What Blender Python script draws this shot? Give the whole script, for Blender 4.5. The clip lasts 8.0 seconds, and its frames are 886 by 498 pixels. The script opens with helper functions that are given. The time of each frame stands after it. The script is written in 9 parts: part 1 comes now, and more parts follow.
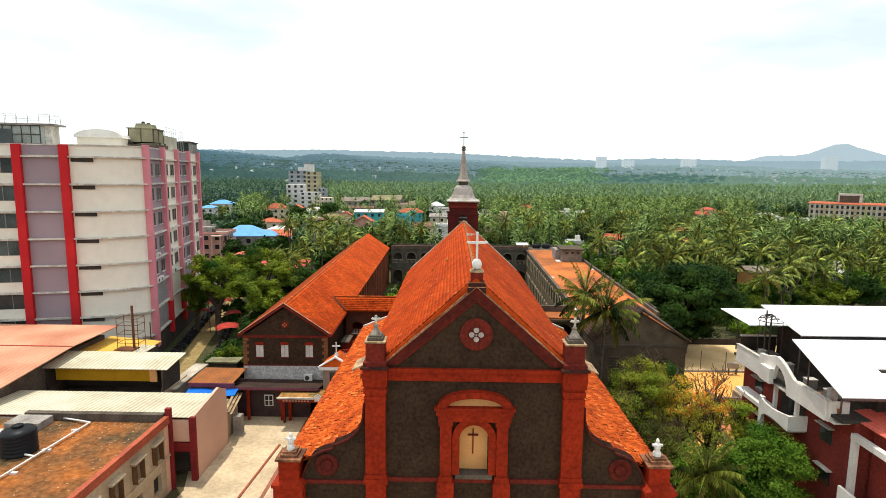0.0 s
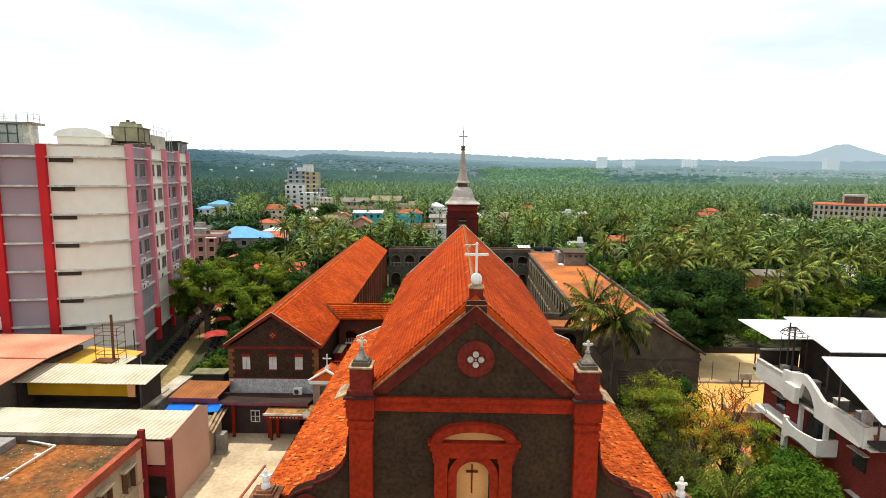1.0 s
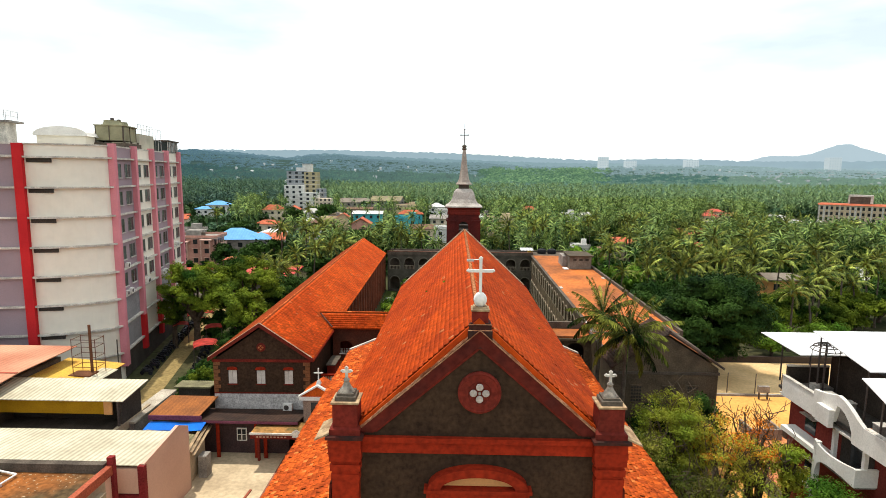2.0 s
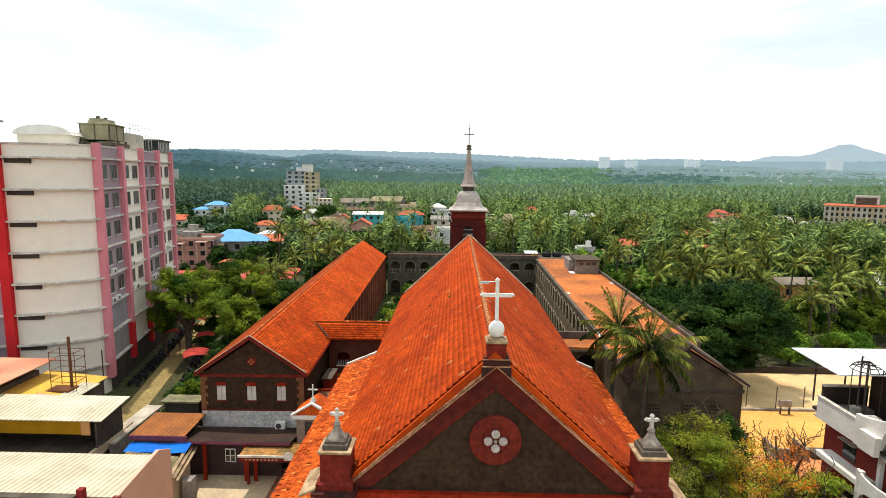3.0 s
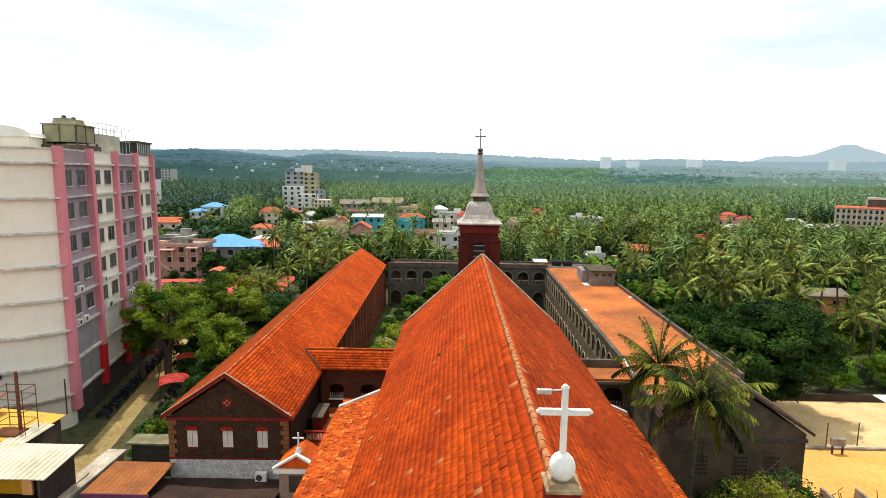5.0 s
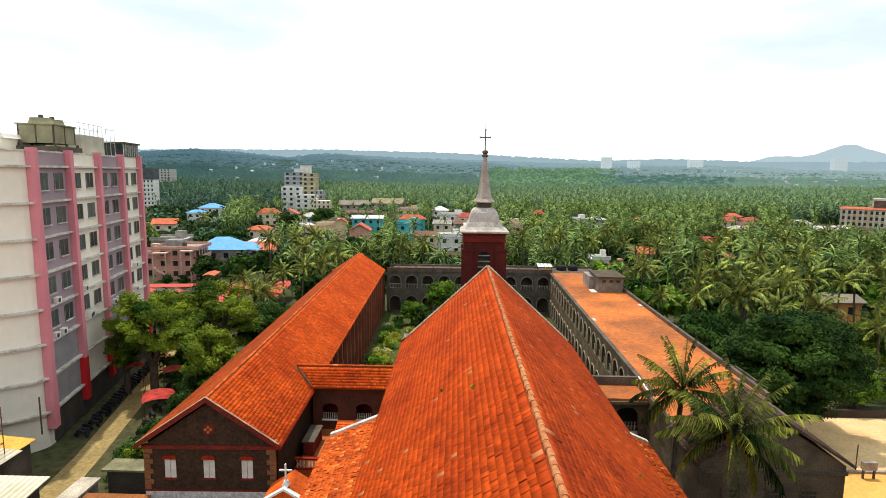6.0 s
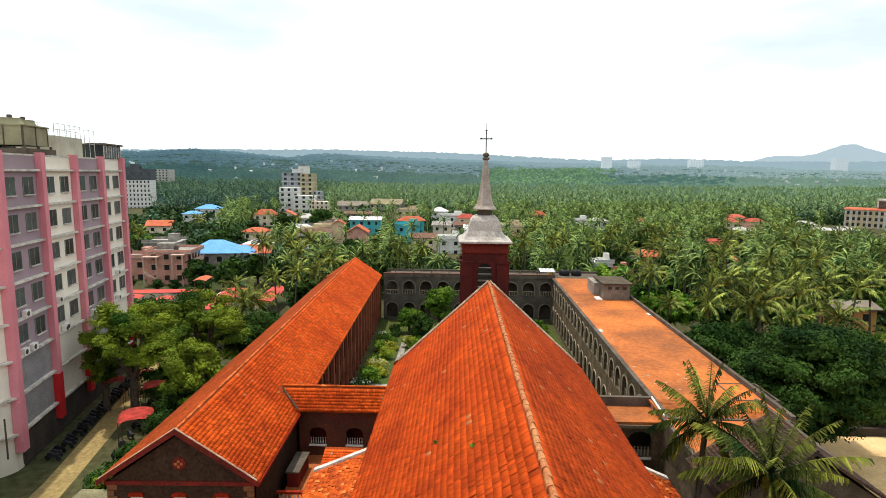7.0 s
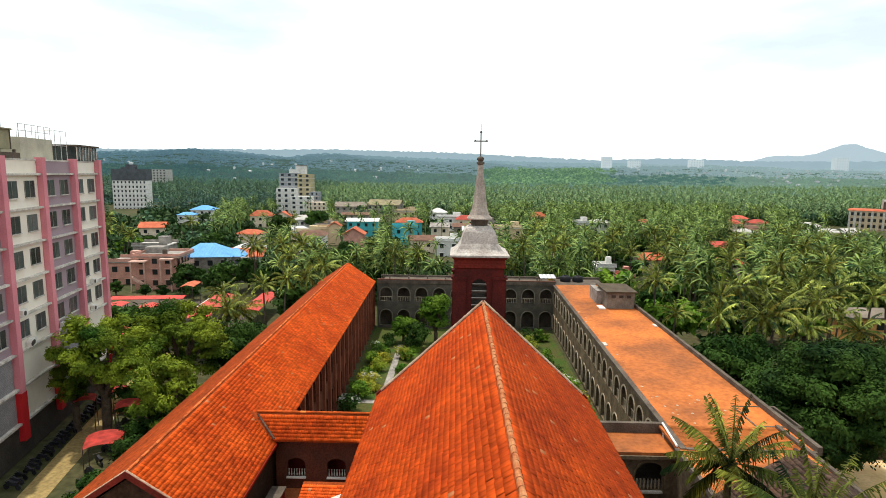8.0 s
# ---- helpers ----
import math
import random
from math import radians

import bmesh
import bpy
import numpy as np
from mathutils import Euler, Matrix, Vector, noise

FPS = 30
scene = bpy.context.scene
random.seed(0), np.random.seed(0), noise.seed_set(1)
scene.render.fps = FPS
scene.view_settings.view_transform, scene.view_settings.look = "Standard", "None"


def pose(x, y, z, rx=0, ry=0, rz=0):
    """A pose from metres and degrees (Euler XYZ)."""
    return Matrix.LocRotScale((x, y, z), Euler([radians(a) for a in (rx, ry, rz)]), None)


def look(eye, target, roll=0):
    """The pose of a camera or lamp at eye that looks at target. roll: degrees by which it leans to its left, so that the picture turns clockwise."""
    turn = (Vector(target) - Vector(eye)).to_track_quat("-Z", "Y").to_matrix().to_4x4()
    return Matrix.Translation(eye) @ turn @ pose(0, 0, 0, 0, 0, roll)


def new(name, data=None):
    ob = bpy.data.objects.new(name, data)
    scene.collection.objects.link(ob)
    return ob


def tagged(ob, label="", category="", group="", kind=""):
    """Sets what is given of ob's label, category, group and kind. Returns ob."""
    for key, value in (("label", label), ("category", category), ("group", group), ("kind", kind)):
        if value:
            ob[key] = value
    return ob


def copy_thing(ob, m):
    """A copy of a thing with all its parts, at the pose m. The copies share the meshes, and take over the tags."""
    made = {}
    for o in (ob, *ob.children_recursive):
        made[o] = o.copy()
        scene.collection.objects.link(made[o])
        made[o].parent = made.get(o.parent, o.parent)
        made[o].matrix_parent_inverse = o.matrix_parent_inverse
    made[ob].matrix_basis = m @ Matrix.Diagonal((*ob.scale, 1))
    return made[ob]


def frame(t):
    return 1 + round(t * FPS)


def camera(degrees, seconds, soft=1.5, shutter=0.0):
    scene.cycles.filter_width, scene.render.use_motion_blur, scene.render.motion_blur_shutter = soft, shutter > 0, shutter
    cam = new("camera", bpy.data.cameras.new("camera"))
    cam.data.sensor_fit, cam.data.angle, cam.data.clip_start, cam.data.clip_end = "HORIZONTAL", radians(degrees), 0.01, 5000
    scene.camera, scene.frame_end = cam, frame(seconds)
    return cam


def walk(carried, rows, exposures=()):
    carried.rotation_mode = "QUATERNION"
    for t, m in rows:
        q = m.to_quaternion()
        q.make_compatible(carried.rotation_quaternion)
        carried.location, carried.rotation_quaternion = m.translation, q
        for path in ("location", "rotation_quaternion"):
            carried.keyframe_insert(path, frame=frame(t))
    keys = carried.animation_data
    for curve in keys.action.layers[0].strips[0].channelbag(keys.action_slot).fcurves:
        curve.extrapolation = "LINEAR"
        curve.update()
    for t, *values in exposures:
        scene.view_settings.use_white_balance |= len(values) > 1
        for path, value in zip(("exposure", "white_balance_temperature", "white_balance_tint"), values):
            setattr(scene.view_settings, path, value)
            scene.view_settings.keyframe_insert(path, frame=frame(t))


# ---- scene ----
cam = camera(76.5, 8.0, soft=0.9)
METRES, EYE, TILT, LEAN, TURN = 30.0, 25.0, 0.0, 0.0, 1.0
ROWS = [
    (0.0, 0.0, 0.0, 0.0, 0.07, -7.66, -0.53),
    (0.5, 0.003, 0.0575, 0.0016, 0.09, -7.65, -0.55),
    (1.0, 0.0083, 0.1183, 0.0031, 0.12, -7.64, -0.55),
    (1.5, 0.0121, 0.1796, 0.0049, 0.17, -7.64, -0.54),
    (3.0, 0.0016, 0.3589, 0.012, 0.27, -7.66, -0.6),
    (3.5, -0.0043, 0.419, 0.0173, 0.3, -7.67, -0.63),
    (4.0, -0.0101, 0.4799, 0.0236, 0.33, -7.68, -0.65),
    (4.5, -0.0149, 0.54, 0.0295, 0.33, -7.68, -0.65),
    (6.0, -0.0242, 0.7266, 0.0451, 0.38, -7.67, -0.65),
    (6.5, -0.0232, 0.7901, 0.0504, 0.37, -7.69, -0.65),
    (7.0, -0.0182, 0.8559, 0.057, 0.36, -7.69, -0.61),
    (7.5, -0.0099, 0.9236, 0.0636, 0.36, -7.69, -0.62),
    (8.0, 0.0029, 0.9934, 0.0709, 0.35, -7.71, -0.61),
]
walk(cam, [(t, pose(0, 0, EYE, TILT, LEAN, TURN) @ pose(METRES * x, METRES * y, METRES * z, 90 + pitch, roll, yaw)) for t, x, y, z, yaw, pitch, roll in ROWS])

# ---- light: a hazy noon, the sun high behind the church and to its west ----
SUN_EL, SUN_AZ = 75.0, -40.0
scene.view_settings.exposure = 0.0
world = bpy.data.worlds.new("world")
scene.world = world
world.use_nodes = True
wt = world.node_tree
bg = wt.nodes["Background"]
sky = wt.nodes.new("ShaderNodeTexSky")
sky.sky_type = "NISHITA"
sky.sun_disc = False
sky.sun_elevation, sky.sun_rotation = radians(SUN_EL), radians(SUN_AZ)
sky.dust_density, sky.air_density = 0.8, 1.0
tc = wt.nodes.new("ShaderNodeTexCoord")
mp = wt.nodes.new("ShaderNodeMapping")
mp.inputs["Scale"].default_value = (1.3, 1.3, 5.0)
cl = wt.nodes.new("ShaderNodeTexNoise")
cl.inputs["Scale"].default_value, cl.inputs["Detail"].default_value = 1.6, 6.0
cr = wt.nodes.new("ShaderNodeMapRange")
cr.inputs["From Min"].default_value, cr.inputs["From Max"].default_value = 0.35, 0.6
cr.inputs["To Min"].default_value, cr.inputs["To Max"].default_value = 0.46, 0.98
cm = wt.nodes.new("ShaderNodeMix")
cm.data_type = "RGBA"
cm.inputs[7].default_value = (9.7, 10.3, 10.5, 1)
wt.links.new(tc.outputs["Generated"], mp.inputs["Vector"])
wt.links.new(mp.outputs["Vector"], cl.inputs["Vector"])
wt.links.new(cl.outputs["Fac"], cr.inputs["Value"])
wt.links.new(cr.outputs["Result"], cm.inputs[0])
wt.links.new(sky.outputs["Color"], cm.inputs[6])
wt.links.new(cm.outputs[2], bg.inputs["Color"])
bg.inputs["Strength"].default_value = 0.140
sun = new("sun", bpy.data.lights.new("sun", "SUN"))
sun.data.energy, sun.data.angle, sun.data.color = 3.85, radians(0.8), (1.0, 0.94, 0.84)
az, el = radians(SUN_AZ), radians(SUN_EL)
sun.matrix_world = look(Vector((math.sin(az) * math.cos(el), math.cos(az) * math.cos(el), math.sin(el))) * 200, (0, 0, 0))


# ---- materials ----
def mat(name, c1, c2=None, rough=0.8, metal=0.0, scale=0.6, fine=9.0, bump=0.15, rand=0.0, island=0.0, grain=0.25, spec=0.08, stripe=None, fleck=None):
    """Two colours mixed by broad noise, fine grain on top, bump, and a random tone for each object or island."""
    m = bpy.data.materials.new(name)
    m.use_nodes = True
    nt = m.node_tree
    N, L = nt.nodes.new, nt.links.new
    p = nt.nodes["Principled BSDF"]
    p.inputs["Roughness"].default_value, p.inputs["Metallic"].default_value = rough, metal
    p.inputs["Specular IOR Level"].default_value = spec
    geo = N("ShaderNodeNewGeometry")
    n1, n2 = N("ShaderNodeTexNoise"), N("ShaderNodeTexNoise")
    n1.inputs["Scale"].default_value, n1.inputs["Detail"].default_value = scale, 5.0
    n2.inputs["Scale"].default_value, n2.inputs["Detail"].default_value = fine, 3.0
    L(geo.outputs["Position"], n1.inputs["Vector"])
    L(geo.outputs["Position"], n2.inputs["Vector"])
    ramp = N("ShaderNodeMapRange")
    ramp.inputs["From Min"].default_value, ramp.inputs["From Max"].default_value = 0.35, 0.65
    L(n1.outputs["Fac"], ramp.inputs["Value"])
    mix = N("ShaderNodeMix")
    mix.data_type = "RGBA"
    mix.inputs[6].default_value = (*c1, 1)
    mix.inputs[7].default_value = (*(c2 or [c * 0.75 for c in c1]), 1)
    L(ramp.outputs["Result"], mix.inputs[0])
    tone = N("ShaderNodeMapRange")
    tone.inputs["From Min"].default_value, tone.inputs["From Max"].default_value = 0.3, 0.7
    tone.inputs["To Min"].default_value, tone.inputs["To Max"].default_value = 1 - grain, 1 + grain
    L(n2.outputs["Fac"], tone.inputs["Value"])
    value = tone.outputs["Result"]

    def times(source, amount):
        r, x = N("ShaderNodeMapRange"), N("ShaderNodeMath")
        r.inputs["To Min"].default_value, r.inputs["To Max"].default_value = 1 - amount, 1 + amount
        L(source, r.inputs["Value"])
        x.operation = "MULTIPLY"
        L(value, x.inputs[0])
        L(r.outputs["Result"], x.inputs[1])
        return x.outputs[0]

    if rand:
        info = N("ShaderNodeObjectInfo")
        value = times(info.outputs["Random"], rand)
    if island:
        value = times(geo.outputs["Random Per Island"], island)
    if stripe:
        axis, pitch, depth = stripe
        sep, wave = N("ShaderNodeSeparateXYZ"), N("ShaderNodeMath")
        L(geo.outputs["Position"], sep.inputs[0])
        k = N("ShaderNodeMath")
        k.operation = "MULTIPLY"
        k.inputs[1].default_value = 2 * math.pi / pitch
        L(sep.outputs[axis], k.inputs[0])
        wave.operation = "SINE"
        L(k.outputs[0], wave.inputs[0])
        half = N("ShaderNodeMapRange")
        half.inputs["From Min"].default_value = -1.0
        L(wave.outputs[0], half.inputs["Value"])
        value = times(half.outputs["Result"], depth)
    hsv = N("ShaderNodeHueSaturation")
    L(mix.outputs[2], hsv.inputs["Color"])
    L(value, hsv.inputs["Value"])
    colour = hsv.outputs["Color"]
    if fleck:
        over, odd = N("ShaderNodeMath"), N("ShaderNodeMix")
        over.operation = "GREATER_THAN"
        over.inputs[1].default_value = 1 - fleck[0]
        L(geo.outputs["Random Per Island"], over.inputs[0])
        odd.data_type = "RGBA"
        odd.inputs[7].default_value = (*fleck[1], 1)
        L(over.outputs[0], odd.inputs[0])
        L(colour, odd.inputs[6])
        colour = odd.outputs[2]
    L(colour, p.inputs["Base Color"])
    if bump:
        b = N("ShaderNodeBump")
        b.inputs["Strength"].default_value, b.inputs["Distance"].default_value = bump, 0.05
        L(n2.outputs["Fac"], b.inputs["Height"])
        L(b.outputs["Normal"], p.inputs["Normal"])
    return m


def leafy(name, c1, c2, rand=0.25, island=0.35, thin=0.25, spec=0.06, rough=0.6, scale=0.25):
    m = mat(name, c1, c2, rough=rough, scale=scale, fine=1.5, bump=0, rand=rand, island=island, spec=spec)
    nt = m.node_tree
    p = nt.nodes["Principled BSDF"]
    tr, mx, out = nt.nodes.new("ShaderNodeBsdfTranslucent"), nt.nodes.new("ShaderNodeMixShader"), nt.nodes["Material Output"]
    src = p.inputs["Base Color"].links[0].from_socket
    nt.links.new(src, tr.inputs["Color"])
    mx.inputs[0].default_value = thin
    nt.links.new(p.outputs[0], mx.inputs[1])
    nt.links.new(tr.outputs[0], mx.inputs[2])
    nt.links.new(mx.outputs[0], out.inputs["Surface"])
    return m


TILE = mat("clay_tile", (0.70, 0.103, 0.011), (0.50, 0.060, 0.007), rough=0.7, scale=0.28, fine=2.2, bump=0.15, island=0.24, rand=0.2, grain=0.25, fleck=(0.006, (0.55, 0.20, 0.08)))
TILE_NAVE = mat("clay_tile_dark_orange", (0.55, 0.072, 0.0065), (0.38, 0.043, 0.005), rough=0.72, scale=0.4, fine=2.2, bump=0.15, island=0.16, rand=0.18, grain=0.22, fleck=(0.006, (0.5, 0.18, 0.07)))
TILE_OLD = mat("clay_tile_weathered", (0.60, 0.105, 0.014), (0.36, 0.055, 0.010), rough=0.8, scale=0.9, fine=4.0, bump=0.25, island=0.28, rand=0.3, fleck=(0.06, (0.74, 0.20, 0.045)))
TILE_DARK = mat("clay_tile_blackened", (0.13, 0.07, 0.045), (0.07, 0.05, 0.04), rough=0.85, island=0.3)
DECK = mat("roof_underlay", (0.30, 0.055, 0.012), rough=0.9)
COPING = mat("stained_coping", (0.27, 0.12, 0.06), (0.10, 0.045, 0.028), scale=2.2, fine=6, rough=0.9, bump=0.4, grain=0.4)
MORTAR = mat("lime_mortar", (0.50, 0.38, 0.27), (0.32, 0.2, 0.13), scale=1.5, rough=0.9, bump=0.4)
STONE = mat("dark_laterite", (0.050, 0.029, 0.017), (0.036, 0.021, 0.013), scale=1.2, fine=5, rough=0.9, bump=0.25, grain=0.35, rand=0.04)
REDP = mat("red_paint", (0.29, 0.024, 0.007), (0.21, 0.018, 0.006), scale=0.55, fine=5, rough=0.75, bump=0.15)
VERGE = mat("pale_verge_mortar", (0.50, 0.27, 0.15), (0.26, 0.09, 0.04), scale=3.0, bump=0.4, rand=0.35)
RIDGE = mat("ridge_mortar", (0.44, 0.20, 0.085), (0.34, 0.10, 0.035), scale=2.5, bump=0.4)
FINIAL = mat("weathered_grey_stucco", (0.30, 0.26, 0.21), (0.13, 0.11, 0.09), scale=2.4, bump=0.4)
REDM = mat("dull_red_paint", (0.11, 0.016, 0.010), (0.065, 0.014, 0.011), scale=0.9, fine=4)
REDD = mat("dark_red_paint", (0.17, 0.022, 0.014), (0.11, 0.018, 0.012), scale=0.8, fine=6, rough=0.75)
CREAM = mat("cream_paint", (0.72, 0.37, 0.14), (0.64, 0.31, 0.11), rough=0.7, grain=0.06)
WHITE = mat("white_paint", (0.78, 0.76, 0.70), (0.66, 0.63, 0.57), rough=0.6, grain=0.08)
WHITE_OLD = mat("weathered_white_paint", (0.66, 0.62, 0.54), (0.40, 0.37, 0.32), scale=1.1, rough=0.8)
CEMENT = mat("grey_cement", (0.34, 0.31, 0.27), (0.19, 0.17, 0.15), scale=0.8, rough=0.9, bump=0.3)
CEMENT_DARK = mat("blackened_cement", (0.13, 0.105, 0.08), (0.075, 0.06, 0.047), scale=0.7, rough=0.9, bump=0.3)
GLASS = mat("dark_window_glass", (0.025, 0.03, 0.035), rough=0.12, spec=0.6, bump=0)
# dark base colour stands in for shade inside rooms and openings
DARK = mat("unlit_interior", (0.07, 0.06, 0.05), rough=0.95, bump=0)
METAL = mat("dull_iron", (0.12, 0.10, 0.09), rough=0.55, metal=0.6)
GALV = mat("galvanised_steel", (0.55, 0.55, 0.53), rough=0.45, metal=0.7)


# ---- building blocks ----
def quad(bm, *pts):
    return bm.faces.new([bm.verts.new(p) for p in pts])


def box(bm, x0, x1, y0, y1, z0, z1, m=None):
    r = bmesh.ops.create_cube(bm, size=1.0, matrix=Matrix.LocRotScale(((x0 + x1) / 2, (y0 + y1) / 2, (z0 + z1) / 2), None, (abs(x1 - x0), abs(y1 - y0), abs(z1 - z0))))
    if m:
        bmesh.ops.transform(bm, matrix=m, verts=r["verts"])
    return bm


def prism(bm, pts, axis, a, b):
    """A flat outline pushed from a to b along an axis; pts are the two other coordinates in xyz order."""
    def at(p, v):
        q = list(p)
        q.insert("xyz".index(axis), v)
        return q
    lo, hi = [bm.verts.new(at(p, a)) for p in pts], [bm.verts.new(at(p, b)) for p in pts]
    bm.faces.new(lo)
    bm.faces.new(hi[::-1])
    for i in range(len(pts)):
        j = (i + 1) % len(pts)
        bm.faces.new((lo[i], hi[i], hi[j], lo[j]))
    return bm


def lathe(bm, profile, n=16, at=(0, 0, 0), square=False):
    """Spins (radius, height) pairs; square gives a four-sided form whose radius is half its width."""
    rings = []
    k = 4 if square else n
    s = math.sqrt(2) if square else 1
    for r, z in profile:
        rings.append([bm.verts.new((at[0] + r * s * math.cos(2 * math.pi * (i + 0.5) / k), at[1] + r * s * math.sin(2 * math.pi * (i + 0.5) / k), at[2] + z)) for i in range(k)])
    for p, q in zip(rings, rings[1:]):
        for i in range(k):
            bm.faces.new((p[i], p[(i + 1) % k], q[(i + 1) % k], q[i]))
    bm.faces.new(rings[0][::-1])
    bm.faces.new(rings[-1])
    return bm


def rod(bm, a, b, r, n=6):
    a, b = Vector(a), Vector(b)
    q = (b - a).to_track_quat("Z", "Y").to_matrix().to_4x4()
    bmesh.ops.create_cone(bm, cap_ends=True, segments=n, radius1=r, radius2=r, depth=(b - a).length, matrix=Matrix.Translation((a + b) / 2) @ q)
    return bm


def arch_bay(bm, F, u0, u1, z0, z1, c, w, sill, spring, rise, th, seg=8):
    """One bay of wall with an arched hole through it; F(u, d, z) gives the place."""
    l, r = c - w / 2, c + w / 2
    top = [(c - w / 2 * math.cos(math.pi * i / seg), spring + rise * math.sin(math.pi * i / seg)) for i in range(seg + 1)]
    for d in (0, th):
        quad(bm, F(u0, d, z0), F(l, d, z0), F(l, d, z1), F(u0, d, z1))
        quad(bm, F(r, d, z0), F(u1, d, z0), F(u1, d, z1), F(r, d, z1))
        if sill > z0:
            quad(bm, F(l, d, z0), F(r, d, z0), F(r, d, sill), F(l, d, sill))
        for (a, za), (b, zb) in zip(top, top[1:]):
            quad(bm, F(a, d, za), F(b, d, zb), F(b, d, z1), F(a, d, z1))
    ring = [(l, sill)] + top + [(r, sill)]
    for (a, za), (b, zb) in zip(ring, ring[1:] + ring[:1]):
        quad(bm, F(a, 0, za), F(b, 0, zb), F(b, th, zb), F(a, th, za))
    return bm


def arch_ring(bm, F, c, w, sill, spring, rise, band, d0, d1, seg=8):
    """A raised frame round an arched hole."""
    def outline(g):
        return [(c - w / 2 - g, sill)] + [(c - (w / 2 + g) * math.cos(math.pi * i / seg), spring + (rise + g) * math.sin(math.pi * i / seg)) for i in range(seg + 1)] + [(c + w / 2 + g, sill)]
    a, b = outline(0), outline(band)
    for i in range(len(a) - 1):
        quad(bm, F(a[i][0], d0, a[i][1]), F(a[i + 1][0], d0, a[i + 1][1]), F(b[i + 1][0], d0, b[i + 1][1]), F(b[i][0], d0, b[i][1]))
        quad(bm, F(b[i][0], d0, b[i][1]), F(b[i + 1][0], d0, b[i + 1][1]), F(b[i + 1][0], d1, b[i + 1][1]), F(b[i][0], d1, b[i][1]))
        quad(bm, F(a[i][0], d0, a[i][1]), F(a[i + 1][0], d0, a[i + 1][1]), F(a[i + 1][0], d1, a[i + 1][1]), F(a[i][0], d1, a[i][1]))
    return bm


def part(name, bm, material, parent, label="", smooth=False):
    me = bpy.data.meshes.new(name)
    bmesh.ops.recalc_face_normals(bm, faces=bm.faces)
    bm.to_mesh(me)
    bm.free()
    me.materials.append(material)
    if smooth:
        me.shade_smooth()
    ob = new(name, me)
    if parent:
        ob.parent = parent
    if label:
        ob["label"] = label
    return ob


def thing(name, label, category, m=None, group="", kind=""):
    ob = new(name)
    ob.empty_display_size = 0.5
    if m:
        ob.matrix_basis = m
    return tagged(ob, label, category, group, kind)


def block(name, material, parent, *dims, label=""):
    return part(name, box(bmesh.new(), *dims), material, parent, label)


def np_mesh(name, V, F, material):
    """A mesh from arrays of places and of equal-sided faces."""
    me = bpy.data.meshes.new(name)
    V, F = np.asarray(V, np.float32), np.asarray(F, np.int32)
    me.vertices.add(len(V))
    me.vertices.foreach_set("co", V.ravel())
    me.loops.add(F.size)
    me.loops.foreach_set("vertex_index", F.ravel())
    me.polygons.add(len(F))
    me.polygons.foreach_set("loop_start", np.arange(0, F.size, F.shape[1], dtype=np.int32))
    me.update(calc_edges=True)
    me.materials.append(material)
    return me


# one clay roof tile: a rolled rib on one side, a thick lower lip
TW, TE = 0.24, 0.27
_prof = [(0.003, 0.022), (0.06, 0.048), (0.119, 0.022), (0.178, 0.048), (TW - 0.007, 0.022)]
TILE_V = np.array([(u, -0.035, h + 0.034) for u, h in _prof] + [(u, TE, h - 0.02) for u, h in _prof] + [(u, -0.03, h - 0.03) for u, h in _prof])
TILE_F = np.array([(i, i + 1, i + 6, i + 5) for i in range(4)] + [(i + 10, i + 11, i + 1, i) for i in range(4)])


def tiles(o, u, v, W, H, parent, material, inside=None, single=None, name="roof_tile", seed=1, loose=1.0):
    """Courses of clay tiles on a slope: o is the lower corner, u along the eave, v up the slope."""
    rng = np.random.default_rng(seed)
    o, u, v = (np.array(a, float) for a in (o, u, v))
    u, v = u / np.linalg.norm(u), v / np.linalg.norm(v)
    n = np.cross(u, v)
    if n[2] < 0:
        n = -n
    ii, jj = np.meshgrid(np.arange(int(W / TW)), np.arange(int(H / TE)))
    a, b = ii.ravel() * TW, jj.ravel() * TE
    if inside is not None:
        keep = np.array([inside(p + TW / 2, q + TE / 2) for p, q in zip(a, b)])
        a, b = a[keep], b[keep]
    alone = np.zeros(len(a), bool)
    if single:
        s0, s1 = single
        alone = (a > s0) & (a < s1)
        alone &= np.cumsum(alone) <= 300
    A = np.stack([u, v, n], axis=1)
    j = rng.normal(0, 1, (len(a), 4)) * (0.003, 0.008, 0.005, 0.007) * loose
    loc = TILE_V[None] + np.stack([a + j[:, 0], b + j[:, 1], j[:, 2]], axis=1)[:, None, :]
    loc[:, :, 2] += j[:, 3:4] * (TILE_V[None, :, 0] / TW - 0.5)
    rest = loc[~alone]
    V = (rest.reshape(-1, 3) @ A.T) + o
    F = (TILE_F[None] + 15 * np.arange(len(rest))[:, None, None]).reshape(-1, 4)
    ob = new(name + "s", np_mesh(name + "s", V, F, material))
    ob.parent = parent
    ob["kind"] = "stuff"
    if alone.any():
        me = np_mesh(name, TILE_V, TILE_F, material)
        M = Matrix([list(r) for r in A]).to_4x4()
        for p, q, h in zip(a[alone], b[alone], j[alone]):
            t = new(name, me)
            t.parent = parent
            t.matrix_basis = Matrix.Translation(o + A @ np.array([p + h[0], q + h[1], h[2]])) @ M
    return ob


